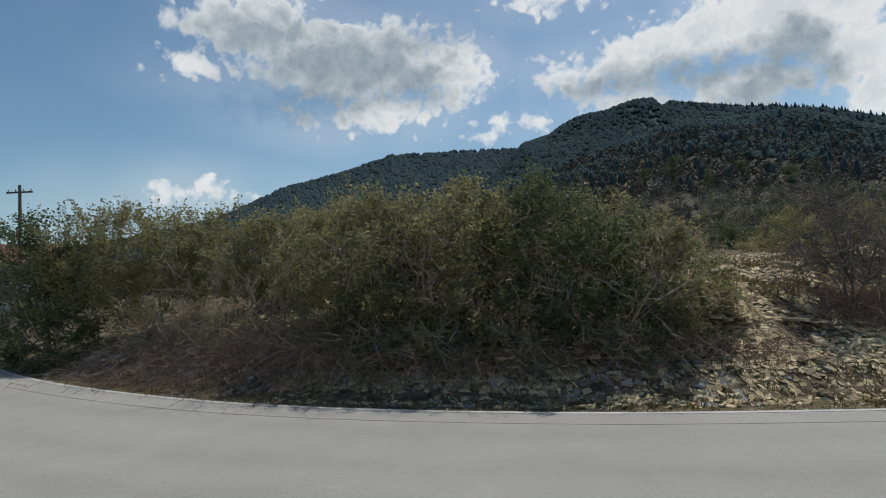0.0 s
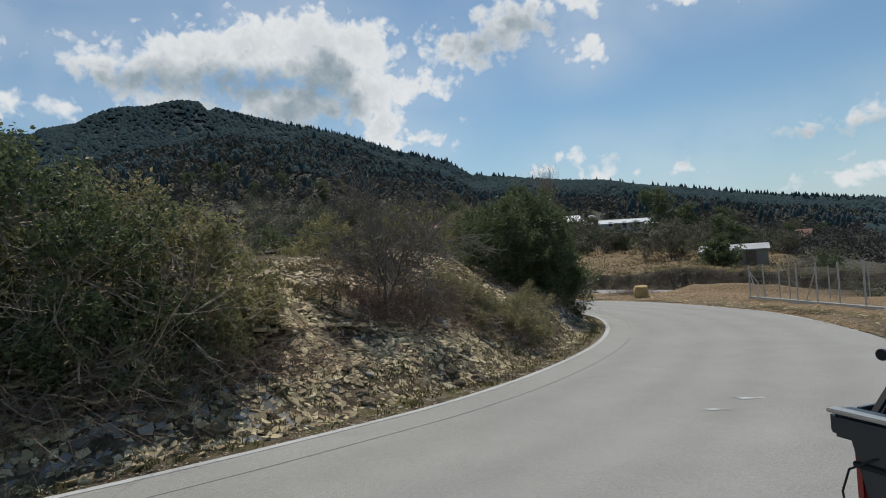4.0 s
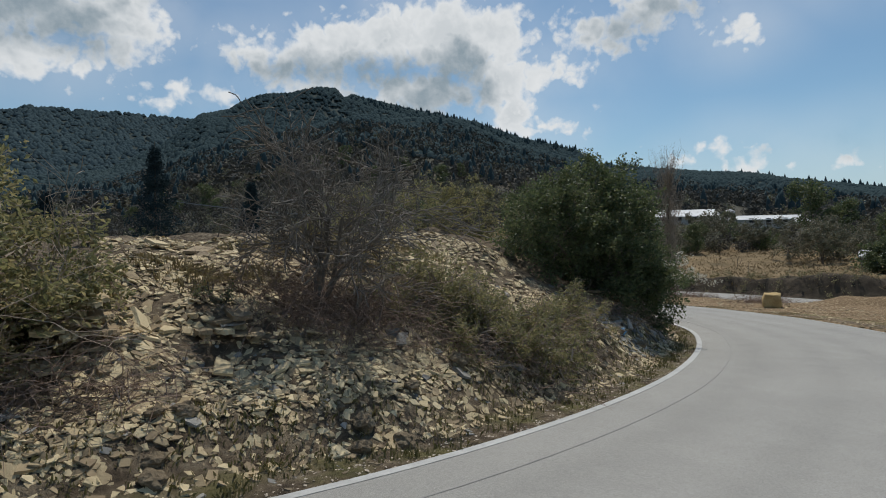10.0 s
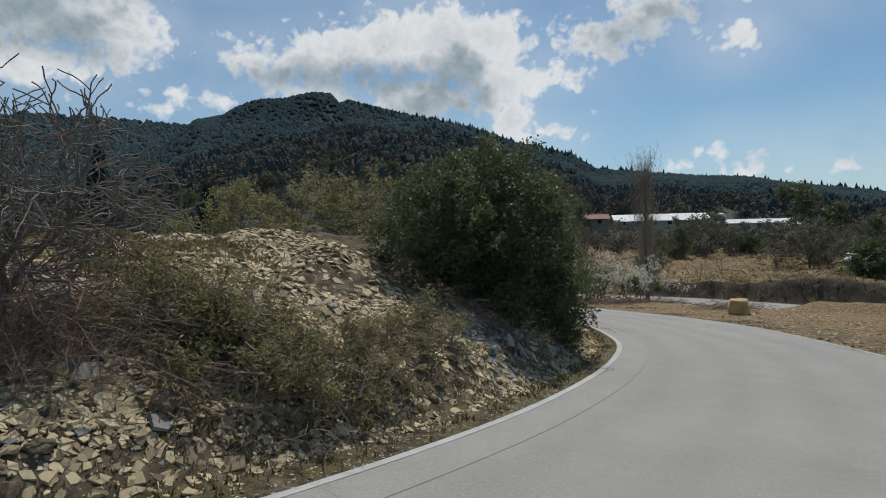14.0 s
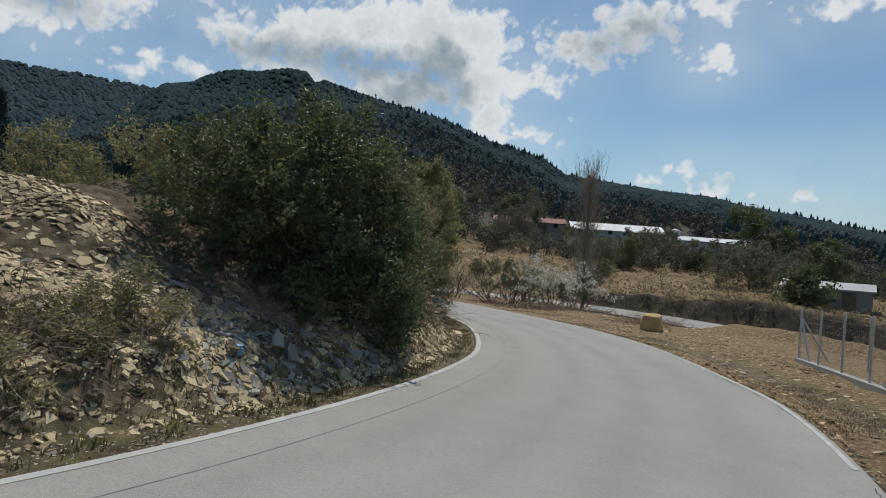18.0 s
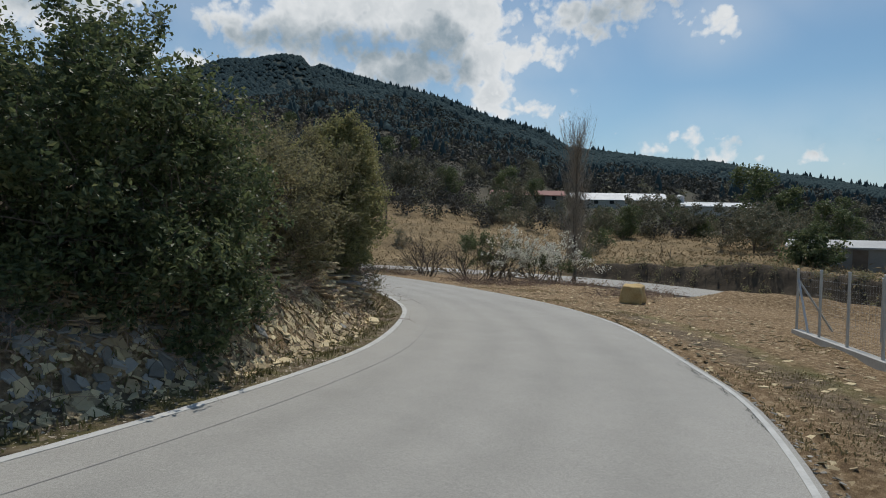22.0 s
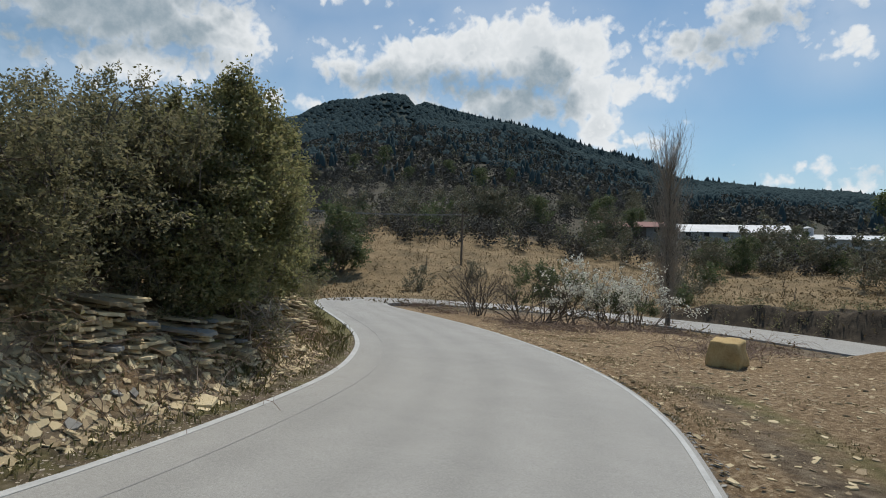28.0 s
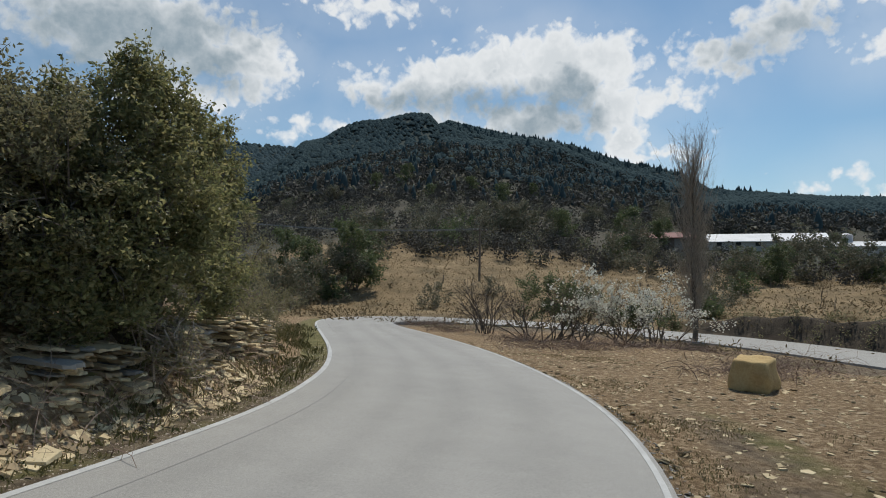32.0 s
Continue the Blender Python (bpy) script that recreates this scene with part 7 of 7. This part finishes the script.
# plants on the earth cut beside the lower road
rng_ = np.random.default_rng(91)
k_ = rng_.integers(14, 62, 340)
line_ = offset_line(LOWER_S, 1.0) - LOWER_S
p_ = LOWER_S[k_] + line_[k_] * rng_.uniform(3.0, 6.4, 340)[:, None]
z_ = ground_height(p_[:, 0], p_[:, 1])
v_, f_ = leaves(np.repeat(np.stack([p_[:, 0], p_[:, 1], z_ + 0.18], 1), 26, 0), 0.16, rng_, 0.2, 0.5)
thing("bank_weeds", mesh_of("bank_weeds", v_, f_, M_OLIVE), "weeds and brambles on the dark earth cut", "weeds", kind="stuff")


def far_range(name, label, dist, az_pts, el_pts, mat, rough, seed):
    """A far mountain range standing behind the valley."""
    az_ = np.radians(np.linspace(az_pts[0], az_pts[-1], 160))
    el_ = np.interp(np.degrees(az_), az_pts, el_pts) + rough * (np.sin(np.degrees(az_) * 2.1 + seed) + 0.5 * np.sin(np.degrees(az_) * 5.3))
    verts, faces = [], []
    depth = [(0.0, -0.08), (0.08, 0.35), (0.16, 0.75), (0.22, 1.0), (0.35, 0.6)]
    for f, h in depth:
        for k, a in enumerate(az_):
            d = dist * (0.8 + f)
            top = math.tan(math.radians(el_[k])) * dist * 1.02 + 1.3
            verts.append((12 + d * math.sin(a), 6 + d * math.cos(a), -90 + (top + 90) * max(h, 0) - (60 if h < 0 else 0)))
    n = len(az_)
    for q in range(len(depth) - 1):
        faces += [(q * n + k, q * n + k + 1, (q + 1) * n + k + 1, (q + 1) * n + k) for k in range(n - 1)]
    return thing(name, mesh_of(name, verts, faces, mat, True), label, "backdrop", kind="structure")


far_range("backdrop_hills", "dark wooded hills across the valley, haze painted in as blue-green", 1500, [76, 82, 87, 92, 96, 102, 112, 125], [0.6, 0.2, -0.1, 0.0, 0.1, -0.4, 0.3, 0.5], M_FARHILL, 0.06, 1)
far_range("backdrop_mountains", "far mountains with pale blue haze in their colour", 3600, [70, 77, 79.5, 82, 84, 86, 90.5, 93, 97, 102, 110, 125], [0.5, 1.6, 2.3, 2.5, 2.3, 1.4, 0.1, 0.4, 0.9, 0.7, 1.2, 1.0], M_HAZEHILL, 0.05, 2)
